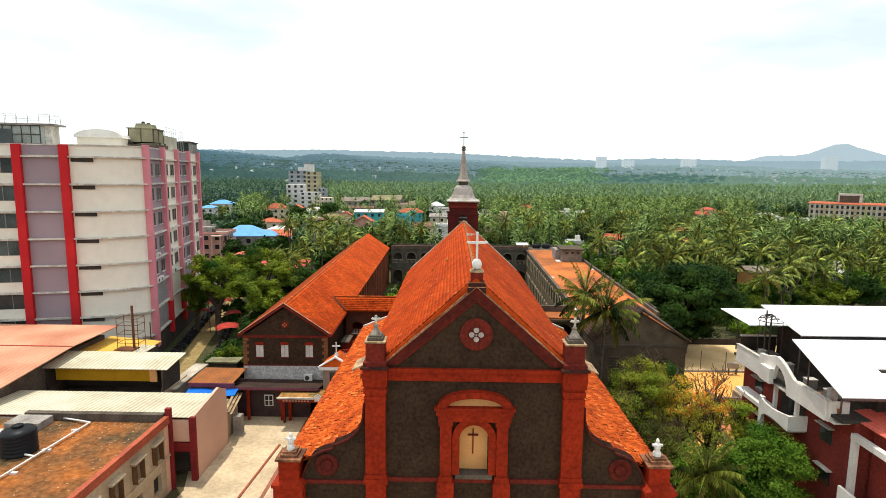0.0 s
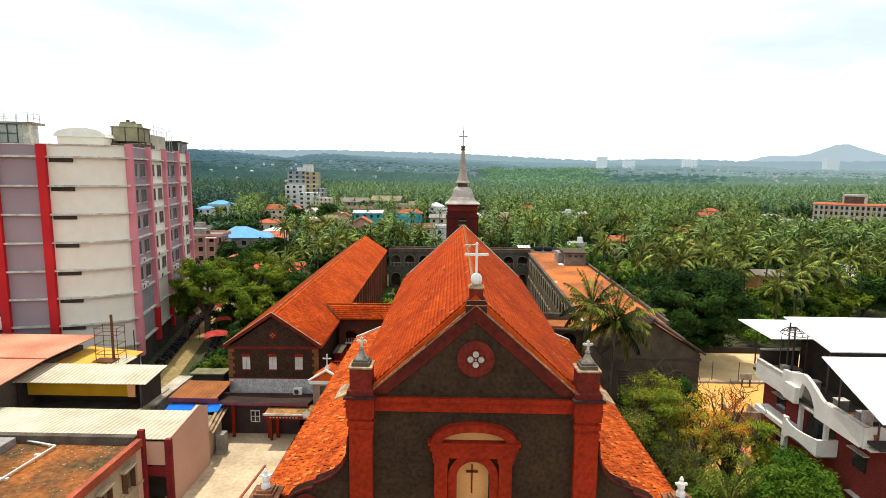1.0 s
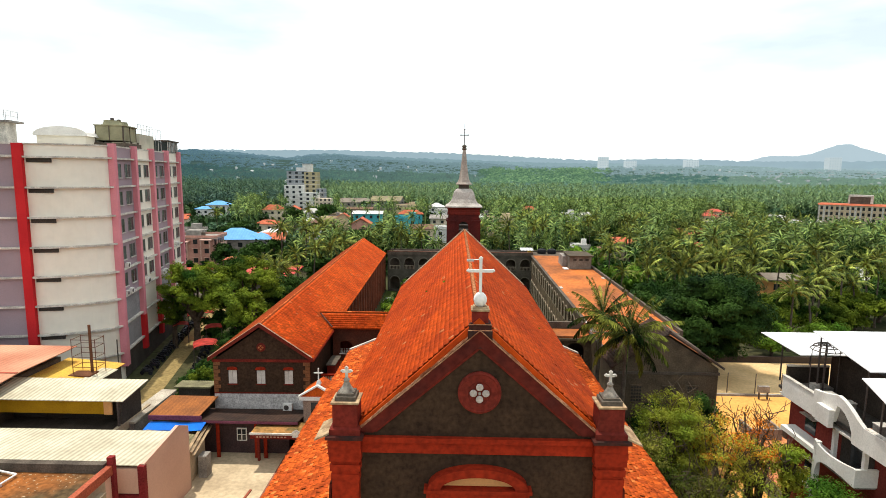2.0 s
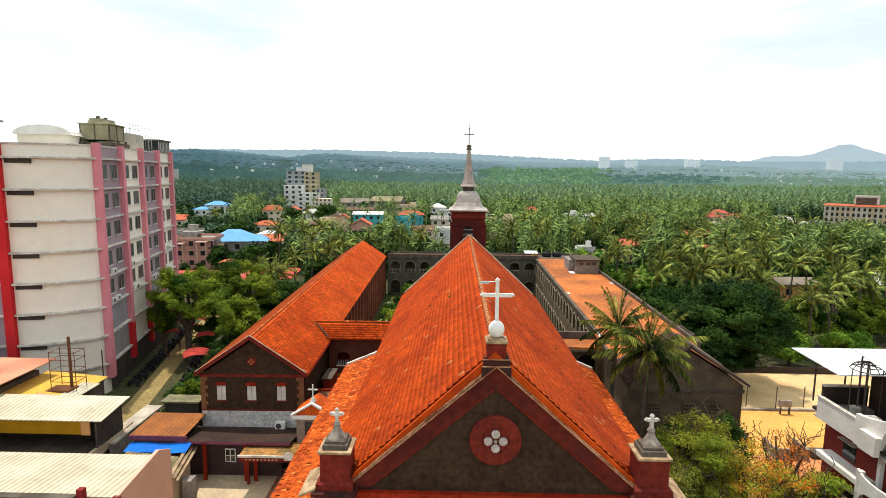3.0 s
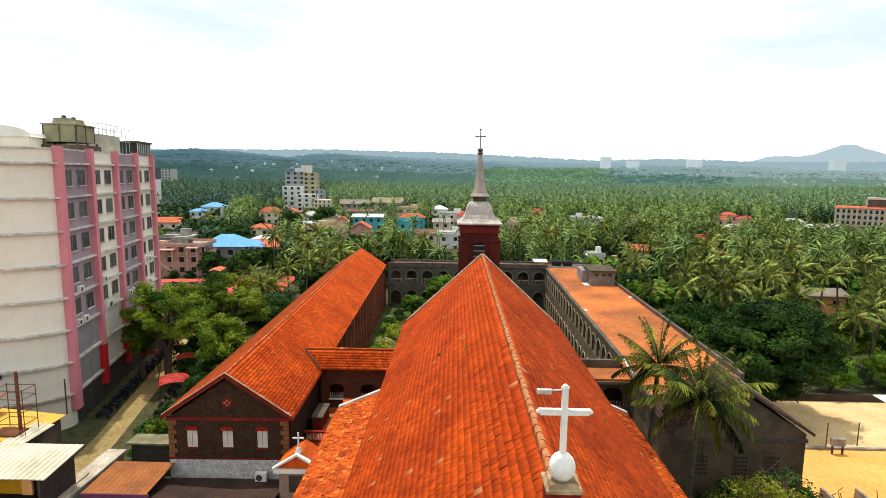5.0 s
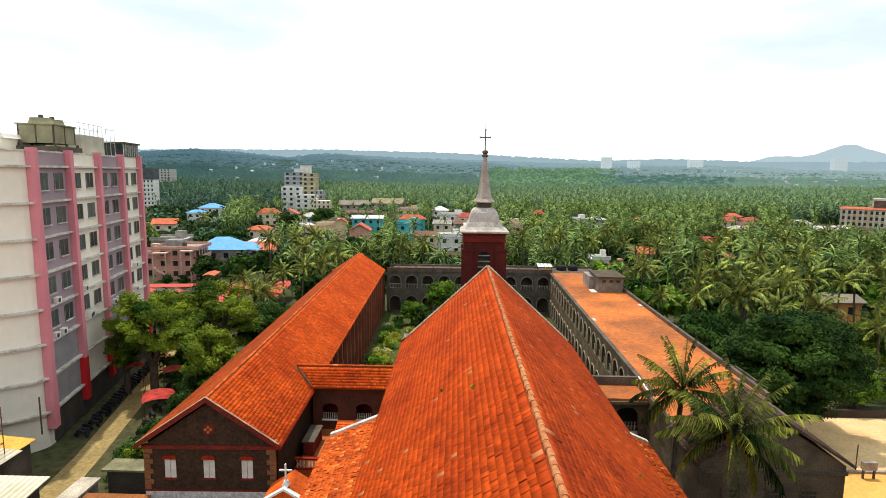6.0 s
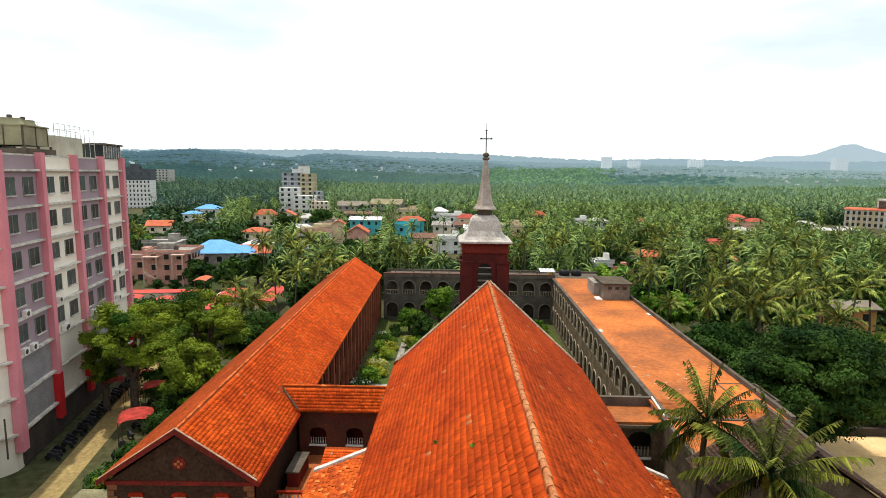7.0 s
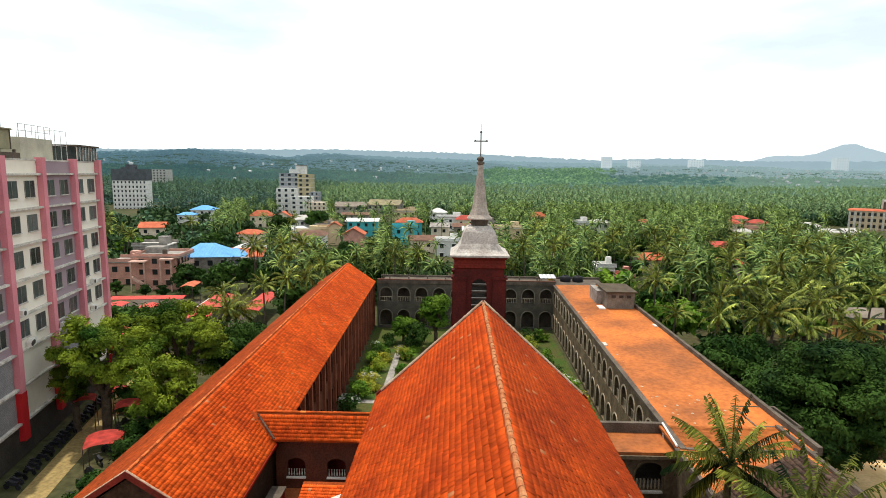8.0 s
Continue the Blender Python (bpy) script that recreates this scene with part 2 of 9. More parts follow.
def ridge_caps(a, b, parent, material, r=0.16, step=0.4, name="ridge_tile"):
    a, b = Vector(a), Vector(b)
    k = int((b - a).length / step)
    bm = bmesh.new()
    d = (b - a).normalized()
    side = d.cross(Vector((0, 0, 1))).normalized()
    up = side.cross(d)
    rng = random.Random(7)
    for i in range(k):
        p, q = a + d * step * i, a + d * step * (i + 1.08)
        w = rng.uniform(-0.015, 0.015)
        lo = [bm.verts.new(p + side * (r * 1.1 * math.cos(t) + w) + up * (r * 1.15 * math.sin(t))) for t in [math.pi * s / 5 for s in range(6)]]
        hi = [bm.verts.new(q + side * (r * 0.92 * math.cos(t) + w) + up * (r * 0.92 * math.sin(t))) for t in [math.pi * s / 5 for s in range(6)]]
        for s in range(5):
            bm.faces.new((lo[s], lo[s + 1], hi[s + 1], hi[s]))
        bm.faces.new(lo)
    return part(name, bm, material, parent)


def cross_mesh(bm, x, y, z, h, arm, t, bulb=0.0):
    """A Latin cross standing at z, facing the street."""
    box(bm, x - t, x + t, y - t, y + t, z, z + h)
    box(bm, x - arm, x + arm, y - t * 0.93, y + t * 0.93, z + h * 0.62, z + h * 0.62 + 2 * t)
    if bulb:
        zc = z + h * 0.62 + t
        for c in ((x - arm, zc), (x + arm, zc), (x, z + h)):
            for d in ((-bulb, 0), (bulb, 0), (0, bulb)):
                bmesh.ops.create_icosphere(bm, subdivisions=1, radius=bulb * 0.95, matrix=Matrix.Translation((c[0] + d[0] * 0.6, y, c[1] + d[1] * 0.6)))
    return bm


# ---- the church ----
XC, FY = 1.2, 28.0           # axis of the nave, plane of the front
RZ, EZ, HALF, NY1 = 19.8, 14.2, 6.05, 61.2
church = thing("church", "dark stone church with red painted trim and clay tile roofs", "church")


def front(u, d, z):
    return Vector((u, FY + d, z))


# front wall up to the gable, with a hole for the niche
wall = bmesh.new()
arch_bay(wall, front, XC - 5.6, XC + 5.6, 0, 15.0, XC + 0.03, 1.5, 9.25, 11.25, 0.75, 0.8, seg=14)
prism(wall, [(XC - 4.62, 15.0), (XC + 4.62, 15.0), (XC + 0.05, 19.27)], "y", FY, FY + 0.5)
front_wall = part("front_wall", wall, STONE, church, "dark weathered laterite front wall")
block("niche_back", CREAM, front_wall, XC - 0.85, XC + 0.9, FY + 0.45, FY + 0.6, 9.2, 12.1, label="cream painted back of the niche")
block("niche_sill", CEMENT_DARK, front_wall, XC - 0.95, XC + 1.0, FY - 0.22, FY + 0.5, 9.02, 9.26)
b = bmesh.new()
box(b, XC - 0.03, XC + 0.03, FY + 0.38, FY + 0.46, 10.15, 11.55)
box(b, XC - 0.28, XC + 0.28, FY + 0.38, FY + 0.46, 11.16, 11.25)
part("niche_cross", b, REDD, front_wall, "thin dark red cross")
# rough courses of stone standing a little proud of the wall
rs = random.Random(3)
stone_me = []
for k in range(6):
    b = bmesh.new()
    box(b, -0.34, 0.34, -0.03, 0.03, -0.17, 0.17)
    for v in b.verts:
        v.co += Vector((rs.uniform(-0.05, 0.05), rs.uniform(-0.012, 0.006), rs.uniform(-0.03, 0.03)))
    me = bpy.data.meshes.new("stone")
    b.to_mesh(me)
    b.free()
    me.materials.append(STONE)
    stone_me.append(me)
cnt = 0
for row in range(30):
    z = 7.2 + row * 0.37
    for col in range(-6, 7):
        x = XC + col * 0.74 + (0.37 if row % 2 else 0)
        lim = 3.95 if z < 14.2 else (19.0 - 0.9 - z) / 0.9
        if abs(x - XC) + 0.4 > lim or (14.2 < z < 15.2):
            continue
        if abs(x - XC) < 2.5 and 7.6 < z < 14.1 or math.hypot(x - XC, z - 16.85) < 1.25:
            continue
        if cnt < 260:
            ob = new("stone", stone_me[rs.randrange(6)])
            ob.parent = front_wall
            ob.matrix_basis = pose(x, FY + 0.022, z)
            cnt += 1

# entablature, string course and plinth
b = bmesh.new()
box(b, XC - 4.6, XC + 4.6, FY - 0.12, FY + 0.8, 14.35, 15.0)
box(b, XC - 4.6, XC + 4.6, FY - 0.22, FY + 0.8, 14.82, 15.02)
part("entablature", b, REDP, church, "red painted entablature")
b = bmesh.new()
box(b, XC - 5.6, XC + 5.6, FY - 0.1, FY + 0.1, 8.75, 8.98)
part("string_course", b, REDD, church)
PITCH = (RZ - EZ) / HALF
# raking red band, cement ledge on top of the gable wall, and the mortared verge of the roof behind it
GZ, GP = 19.3, PITCH - 0.045
rv = random.Random(12)
for s in (-1, 1):
    b = bmesh.new()
    prism(b, [(XC + 0.04, GZ), (XC + s * 4.72, GZ - 4.68 * GP), (XC + s * 4.05, GZ - 4.68 * GP), (XC + 0.04, GZ - 0.6)], "y", FY - 0.13, FY + 0.1)
    part("raking_band", b, REDM, church, "red painted raking band")
    b = bmesh.new()
    prism(b, [(XC + 0.04, GZ - 0.6), (XC + s * 4.05, GZ - 4.68 * GP), (XC + s * 3.92, GZ - 4.68 * GP), (XC + 0.04, GZ - 0.74)], "y", FY - 0.06, FY + 0.1)
    part("raking_fillet", b, REDD, church, "dark red fillet under the band")
    b = bmesh.new()
    prism(b, [(XC + 0.04, GZ), (XC + s * 4.8, GZ - 4.76 * GP), (XC + s * 4.8, GZ - 4.76 * GP + 0.05), (XC + 0.04, GZ + 0.05)], "y", FY - 0.13, FY + 0.1)
    part("gable_coping", b, CEMENT_DARK, church, "stained cement ledge on the gable")
    b = bmesh.new()
    prism(b, [(XC + 0.04, GZ + 0.01), (XC + s * 4.84, GZ - 4.8 * GP + 0.01), (XC + s * 4.84, GZ - 4.8 * GP + 0.055), (XC + 0.04, GZ + 0.055)], "y", FY - 0.17, FY - 0.13)
    part("coping_edge", b, VERGE, church, "pale worn edge of the coping")
    b = bmesh.new()
    prism(b, [(XC, GZ - 0.1), (XC + s * 4.6, GZ - 4.6 * GP - 0.1), (XC + s * 4.6, RZ - 4.6 * PITCH - 0.02), (XC, RZ - 0.02)], "y", FY - 0.03, FY + 0.8)
    part("gable_verge", b, TILE_NAVE, church, "clay tile verge")
    d = 0.25
    while d < 4.7:
        w = rv.uniform(0.2, 0.4)
        bl = box(bmesh.new(), -w / 2 * 1.36, w / 2 * 1.36, -0.03 + rv.uniform(-0.015, 0.015), 0.08, -0.03 + rv.uniform(-0.015, 0.01), 0.045 + rv.uniform(-0.015, 0.015), Matrix.Rotation(s * math.atan(GP) + rv.uniform(-0.03, 0.03), 4, "Y"))
        ob = part("verge_stone", bl, VERGE, church)
        ob.matrix_basis = pose(XC + s * (d + w / 2), FY - 0.05, GZ + 0.09 - (d + w / 2) * GP)
        d += w * 1.03
# rose window
rose = part("rose_window", lathe(bmesh.new(), [(0.84, 0), (0.84, 0.1), (0.76, 0.14), (0.72, 0.12), (0.46, 0.12), (0.42, 0.09), (0.05, 0.12)], 32), REDD, church, "round red painted window surround")
rose.matrix_basis = pose(XC + 0.06, FY, 16.85, 90)
for a in range(4):
    dx, dz = 0.24 * math.cos(a * math.pi / 2), 0.24 * math.sin(a * math.pi / 2)
    ob = part("petal", lathe(bmesh.new(), [(0.14, 0), (0.14, 0.05), (0.11, 0.06)], 16, (dx, dz, 0.12)), mat("dull_leaded_glass", (0.50, 0.45, 0.40), (0.38, 0.33, 0.30), rough=0.4) if a == 0 else bpy.data.materials["dull_leaded_glass"], rose, "pale quatrefoil light")
part("petal", lathe(bmesh.new(), [(0.055, 0), (0.055, 0.06)], 10, (0, 0, 0.125)), FINIAL, rose)
# pilasters with stepped capitals
BLACKRED = mat("blackened_red_paint", (0.07, 0.018, 0.013), (0.035, 0.02, 0.016), scale=2.0, fine=6, bump=0.3)
LEDGE = mat("pale_ledge_cement", (0.46, 0.33, 0.19), (0.24, 0.15, 0.085), scale=2.4, fine=6, bump=0.4)
for s in (-1, 1):
    x = XC + s * 5.12
    b = bmesh.new()
    box(b, x - 0.53, x + 0.53, FY - 0.35, FY + 0.3, 0, 14.3)
    for z, g in ((8.75, 0.1), (9.0, 0.05), (13.3, 0.03), (13.7, 0.06), (14.1, 0.085), (14.4, 0.11)):
        box(b, x - 0.53 - g, x + 0.53 + g, FY - 0.35 - g, FY + 0.4 + g, z, z + 0.26)
    box(b, x - 0.62, x + 0.62, FY - 0.45, FY + 0.9, 14.3, 15.05)
    part("pilaster", b, REDP, church, "red painted pilaster with moulded capital")
    b = box(bmesh.new(), x - 0.72, x + 0.72, FY - 0.6, FY + 1.0, 15.05, 15.16)
    part("cornice_slab", b, BLACKRED, church, "blackened cornice slab")
    b = prism(bmesh.new(), [(x + s * 0.6, 15.2), (x + s * 1.16, 14.95), (x + s * 1.16, 15.02), (x + s * 0.6, 15.28)], "y", FY - 0.45, FY + 1.1)
    part("cornice_ledge", b, LEDGE, church, "pale weathered ledge stone")
    b = bmesh.new()
    lathe(b, [(0.60, 15.16), (0.60, 15.38), (0.48, 15.44), (0.48, 16.32), (0.5, 16.36)], square=True, at=(x, FY + 0.2, 0))
    part("corner_pedestal", b, REDD, church, "dark red corner pedestal")
    b = lathe(bmesh.new(), [(0.46, 16.36), (0.54, 16.38), (0.54, 16.45), (0.42, 16.46)], square=True, at=(x, FY + 0.2, 0))
    part("pedestal_cap", b, LEDGE, church, "pale weathered cement cap")
    b = lathe(bmesh.new(), [(0.40, 16.46), (0.40, 16.62), (0.33, 16.64), (0.33, 16.72), (0.26, 16.73)], square=True, at=(x, FY + 0.2, 0))
    part("cap_block", b, CEMENT_DARK, church, "blackened stepped block")
    b = lathe(bmesh.new(), [(0.30, 16.73), (0.25, 16.82), (0.15, 16.98), (0.10, 17.1), (0.13, 17.18), (0.09, 17.24)], 14, (x, FY + 0.2, 0))
    fin = part("corner_finial", b, FINIAL, church, "weathered grey finial base", smooth=False)
    part("finial_cross", cross_mesh(bmesh.new(), x, FY + 0.2, 17.18, 0.48, 0.165, 0.05, 0.055), WHITE_OLD, fin, "weathered white cross")
# pedestal, ball and cross on the gable
b = bmesh.new()
lathe(b, [(0.33, 19.56), (0.31, 19.6), (0.31, 19.96), (0.34, 20.02)], square=True, at=(XC + 0.04, FY + 0.35, 0))
part("gable_pedestal", b, REDD, church, "dark red pedestal")
b = bmesh.new()
lathe(b, [(0.47, 18.6), (0.47, 19.28), (0.43, 19.32), (0.43, 19.5), (0.37, 19.53), (0.37, 19.58)], square=True, at=(XC + 0.04, FY + 0.35, 0))
part("pedestal_base", b, BLACKRED, church, "blackened stepped pedestal base")
for z_ in (19.3, 19.53):
    part("base_edge", box(bmesh.new(), XC - 0.41, XC + 0.49, FY - 0.1, FY - 0.07, z_, z_ + 0.03), VERGE, church)
b = bmesh.new()
lathe(b, [(0.31, 20.0), (0.35, 20.04), (0.35, 20.10), (0.28, 20.11), (0.26, 20.17)], square=True, at=(XC + 0.04, FY + 0.35, 0))
part("gable_pedestal_cap", b, LEDGE, church, "pale mortar cap")
b = bmesh.new()
ball = [(0.245 * math.sin(math.pi * i / 14) + 0.01, 20.42 - 0.29 * math.cos(math.pi * i / 14)) for i in range(1, 14)]
gable_cross = part("gable_cross", cross_mesh(b, XC + 0.04, FY + 0.35, 20.6, 1.42, 0.47, 0.055, 0.055), WHITE, church, "white painted cross on a ball", smooth=False)
part("ball", lathe(bmesh.new(), ball, 32, (XC + 0.04, FY + 0.35, 0)), WHITE, gable_cross, smooth=True)
b = bmesh.new()
rod(b, (XC + 0.04, FY + 0.35, 21.98), (XC - 0.22, FY + 0.35, 21.96), 0.015)
box(b, XC - 0.50, XC - 0.22, FY + 0.3, FY + 0.4, 21.9, 21.98)
part("cross_lamp", b, GALV, gable_cross, "small lamp on an arm")
# aedicule round the niche
aed = part("aedicule", box(bmesh.new(), XC - 1.95, XC + 2.05, FY - 0.42, FY + 0.05, 12.6, 12.95), REDP, church, "red painted aedicule")
b = bmesh.new()
box(b, XC - 2.05, XC + 2.15, FY - 0.5, FY + 0.05, 12.9, 13.03)
box(b, XC - 1.85, XC + 1.95, FY - 0.36, FY + 0.05, 12.25, 12.62)
part("aedicule_cornice", b, REDP, aed)
for x in (XC - 1.45, XC + 1.5):
    b = bmesh.new()
    box(b, x - 0.3, x + 0.3, FY - 0.3, FY + 0.05, 9.0, 12.3)
    box(b, x - 0.37, x + 0.37, FY - 0.38, FY + 0.05, 8.9, 9.2)
    box(b, x - 0.37, x + 0.37, FY - 0.36, FY + 0.05, 12.0, 12.25)
    box(b, x - 0.45, x + 0.45, FY - 0.42, FY + 0.05, 6.5, 8.9)
    part("aedicule_column", b, REDP, aed)
b = bmesh.new()
arch_ring(b, front, XC + 0.03, 1.52, 9.26, 11.25, 0.76, 0.4, -0.2, 0.05, 14)
part("niche_arch", b, REDP, aed)
b = bmesh.new()
seg = [(XC + 0.05 + 1.95 * math.cos(math.pi * i / 16), 13.03 + 0.86 * math.sin(math.pi * i / 16)) for i in range(17)]
seg_in = [(XC + 0.05 + 1.45 * math.cos(math.pi * i / 16), 13.03 + 0.52 * math.sin(math.pi * i / 16)) for i in range(17)]
for i in range(16):
    (a, c), (e, f), (g, h), (k, l) = seg[i], seg[i + 1], seg_in[i + 1], seg_in[i]
    quad(b, front(a, -0.45, c), front(e, -0.45, f), front(g, -0.45, h), front(k, -0.45, l))
    quad(b, front(a, -0.45, c), front(e, -0.45, f), front(e, 0.05, f), front(a, 0.05, c))
    quad(b, front(k, -0.45, l), front(g, -0.45, h), front(g, 0.02, h), front(k, 0.02, l))
part("segmental_pediment", b, REDP, aed)
part("tympanum", prism(bmesh.new(), seg_in, "y", FY - 0.1, FY + 0.04), CREAM, aed, "cream painted tympanum")

# side scrolls with roundels, and the end pylons
for s in (-1, 1):
    prof = [(4.6, 0), (9.1, 0), (9.1, 8.9), (9.0, 9.25), (8.85, 9.6), (8.6, 10.0), (8.3, 10.25), (7.9, 10.42), (7.45, 10.55), (7.4, 10.75), (7.0, 10.9), (6.6, 11.1), (6.25, 11.4), (6.0, 11.8), (5.85, 12.3), (5.8, 13.0), (4.6, 13.0)]
    b = prism(bmesh.new(), [(XC + s * p, z) for p, z in prof], "y", FY, FY + 0.6)
    part("scroll_wall", b, STONE, church, "curved dark stone side wall")
    b = bmesh.new()
    edge = prof[2:-1]
    for (p, z), (q, w) in zip(edge, edge[1:]):
        d = Vector((q - p, w - z)).normalized() * 0.09
        quad(b, front(XC + s * p, -0.1, z), front(XC + s * q, -0.1, w), front(XC + s * (q - d.y), -0.1, w + d.x), front(XC + s * (p - d.y), -0.1, z + d.x))
        quad(b, front(XC + s * p, -0.1, z), front(XC + s * q, -0.1, w), front(XC + s * q, 0.65, w), front(XC + s * p, 0.65, z))
        quad(b, front(XC + s * (p - d.y), -0.1, z + d.x), front(XC + s * (q - d.y), -0.1, w + d.x), front(XC + s * (q - d.y), 0.02, w + d.x), front(XC + s * (p - d.y), 0.02, z + d.x))
    part("scroll_edge", b, REDM, church, "dull red scroll moulding")
    ob = part("roundel", lathe(bmesh.new(), [(0.62, 0), (0.62, 0.1), (0.55, 0.16), (0.42, 0.12), (0.3, 0.05), (0.28, 0.12), (0.1, 0.13)], 24), REDM, church, "dull red roundel")
    ob.matrix_basis = pose(XC + s * 7.75, FY, 9.6, 90)
    part("string_course", box(bmesh.new(), XC + s * 5.6, XC + s * 9.1, FY - 0.1, FY + 0.1, 8.55, 8.75), REDD, church)
    x = XC + s * 9.72
    b = bmesh.new()
    lathe(b, [(0.78, 0), (0.78, 8.5), (0.86, 8.55), (0.86, 8.72), (0.66, 8.8), (0.54, 8.86), (0.54, 9.85), (0.62, 9.9)], square=True, at=(x, FY + 0.2, 0))
    part("pylon", b, REDP, church, "red painted end pylon")
    b = bmesh.new()
    lathe(b, [(0.62, 9.9), (0.68, 9.95), (0.68, 10.05), (0.45, 10.06), (0.45, 10.2), (0.36, 10.21), (0.36, 10.34)], square=True, at=(x, FY + 0.2, 0))
    part("pylon_cap", b, COPING, church)
    b = bmesh.new()
    lathe(b, [(0.22, 10.34), (0.2, 10.5), (0.13, 10.62), (0.17, 10.75), (0.16, 10.95), (0.08, 11.05), (0.1, 11.14), (0.05, 11.26)], 12, (x, FY + 0.2, 0))
    box(b, x - 0.27, x + 0.27, FY + 0.14, FY + 0.26, 10.86, 10.96)
    part("pylon_finial", b, WHITE, church, "white painted finial")

# nave and aisle bodies
part("nave_wall", box(bmesh.new(), XC - 5.6, XC + 5.6, FY + 0.8, NY1 - 0.3, 0, 14.1), REDD, church, "dark red painted nave walls")
part("rear_gable", prism(bmesh.new(), [(XC - 5.6, 14.1), (XC + 5.6, 14.1), (XC, 19.5)], "y", NY1 - 0.7, NY1 - 0.3), REDD, church)
AY1 = 56.6
for s in (-1, 1):
    part("aisle_wall", box(bmesh.new(), XC + s * 5.6, XC + s * 10.1, FY + 0.6, AY1 - 0.1, 0, 8.95), REDD, church)

# roofs
sl = math.hypot(HALF, RZ - EZ)
b = bmesh.new()
prism(b, [(XC - HALF, EZ - 0.12), (XC, RZ - 0.12), (XC + HALF, EZ - 0.12), (XC + HALF, EZ), (XC, RZ), (XC - HALF, EZ)], "y", FY + 0.7, NY1)
nave_roof = part("nave_roof", b, DECK, church, "steep clay tile roof")
L = NY1 - FY - 0.75
front_edge = lambda p, q: p > 0.68 or HALF * (1 - q / sl) < 4.5
tiles((XC - HALF, FY + 0.12, EZ), (0, 1, 0), (HALF, 0, RZ - EZ), L + 0.63, sl, nave_roof, TILE_NAVE, inside=front_edge, single=(16.7, 19.7), seed=1)
tiles((XC + HALF, FY + 0.12, EZ), (0, 1, 0), (-HALF, 0, RZ - EZ), L + 0.63, sl, nave_roof, TILE_NAVE, inside=front_edge, seed=2)
ridge_caps((XC, FY + 0.9, RZ + 0.02), (XC, NY1 - 0.1, RZ + 0.02), nave_roof, RIDGE, 0.09)
for s in (-1, 1):
    b = bmesh.new()
    prism(b, [(XC, RZ - 0.1), (XC + s * (HALF + 0.1), EZ - 0.2), (XC + s * (HALF + 0.1), EZ + 0.1), (XC, RZ + 0.16)], "y", NY1 - 0.05, NY1 + 0.1)
    part("verge_board", b, REDD, nave_roof)
    ridge_caps((XC, NY1 - 0.02, RZ + 0.08), (XC + s * HALF, NY1 - 0.02, EZ + 0.08), nave_roof, MORTAR, 0.1, 0.33, "verge_tile")
    # aisle roof, its inner edge under the nave eave
    xi, xo, zi, zo = XC + s * 5.6, XC + s * 10.4, 11.1, 9.05
    b = bmesh.new()
    prism(b, [(xi, zi - 0.1), (xo, zo - 0.1), (xo, zo), (xi, zi)], "y", FY + 0.5, AY1)
    aisle_roof = part("aisle_roof", b, DECK, church, "lean-to clay tile roof, paler and patched")
    tiles((xo, FY + 0.5, zo), (0, 1, 0), (xi - xo, 0, zi - zo), AY1 - FY - 0.5, math.hypot(xi - xo, zi - zo), aisle_roof, TILE_OLD, seed=5, loose=2.4)
    b = bmesh.new()
    prism(b, [(xi, zi - 0.3), (xo, zo - 0.3), (xo, zo + 0.18), (xi, zi + 0.18)], "y", AY1, AY1 + 0.35)
    part("aisle_coping", b, WHITE_OLD, aisle_roof, "whitewashed end coping")

# bell tower behind the nave
TX, TY = XC - 0.02, 68.0
tower = thing("bell_tower", "dark red bell tower with a grey bell-shaped cap and spire", "tower")
b = bmesh.new()
for a in range(4):
    def F(u, d, z, a=a):
        p = Vector((u, -1.62 + d, z))
        p.rotate(Euler((0, 0, a * math.pi / 2)))
        return p + Vector((TX, TY, 0))
    arch_bay(b, F, -1.62, 1.62, 0, 20.9, 0, 1.0, 17.2, 19.7, 0.5, 0.35, 10)
TOWERRED = mat("dark_tower_red", (0.10, 0.016, 0.012), (0.06, 0.013, 0.011), scale=0.9)
shaft = part("tower_shaft", b, TOWERRED, tower)
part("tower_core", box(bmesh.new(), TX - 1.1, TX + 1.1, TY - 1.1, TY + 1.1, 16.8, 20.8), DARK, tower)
for a in range(4):
    for k in range(6):
        b = box(bmesh.new(), -0.5, 0.5, -0.16, 0.16, -0.025, 0.025, pose(0, 0, 0, -28))
        ob = part("louvre", b, CEMENT, shaft, "grey louvre slat")
        ob.matrix_basis = pose(TX, TY, 0, 0, 0, a * 90) @ pose(0, -1.45, 17.45 + k * 0.47)
    for s in (-1, 1):
        b = box(bmesh.new(), s * 1.3 - 0.42, s * 1.3 + 0.42, -1.78, -1.6, 0, 20.2)
        box(b, s * 1.3 - 0.47, s * 1.3 + 0.47, -1.85, -1.6, 20.2, 20.35)
        ob = part("tower_pilaster", b, TOWERRED, tower)
        ob.matrix_basis = pose(TX, TY, 0, 0, 0, a * 90)
b = bmesh.new()
lathe(b, [(1.66, 20.9), (1.72, 20.95), (1.72, 21.15), (1.66, 21.2), (1.66, 21.45), (1.8, 21.6), (1.88, 21.7)], square=True, at=(TX, TY, 0))
part("tower_cornice", b, REDD, tower, "red moulded cornice")
b = bmesh.new()
lathe(b, [(1.95, 21.68), (1.95, 21.8), (1.7, 21.92), (1.45, 22.15), (1.25, 22.5), (1.15, 22.9), (1.05, 23.25), (0.88, 23.5), (0.66, 23.62)], square=True, at=(TX, TY, 0))
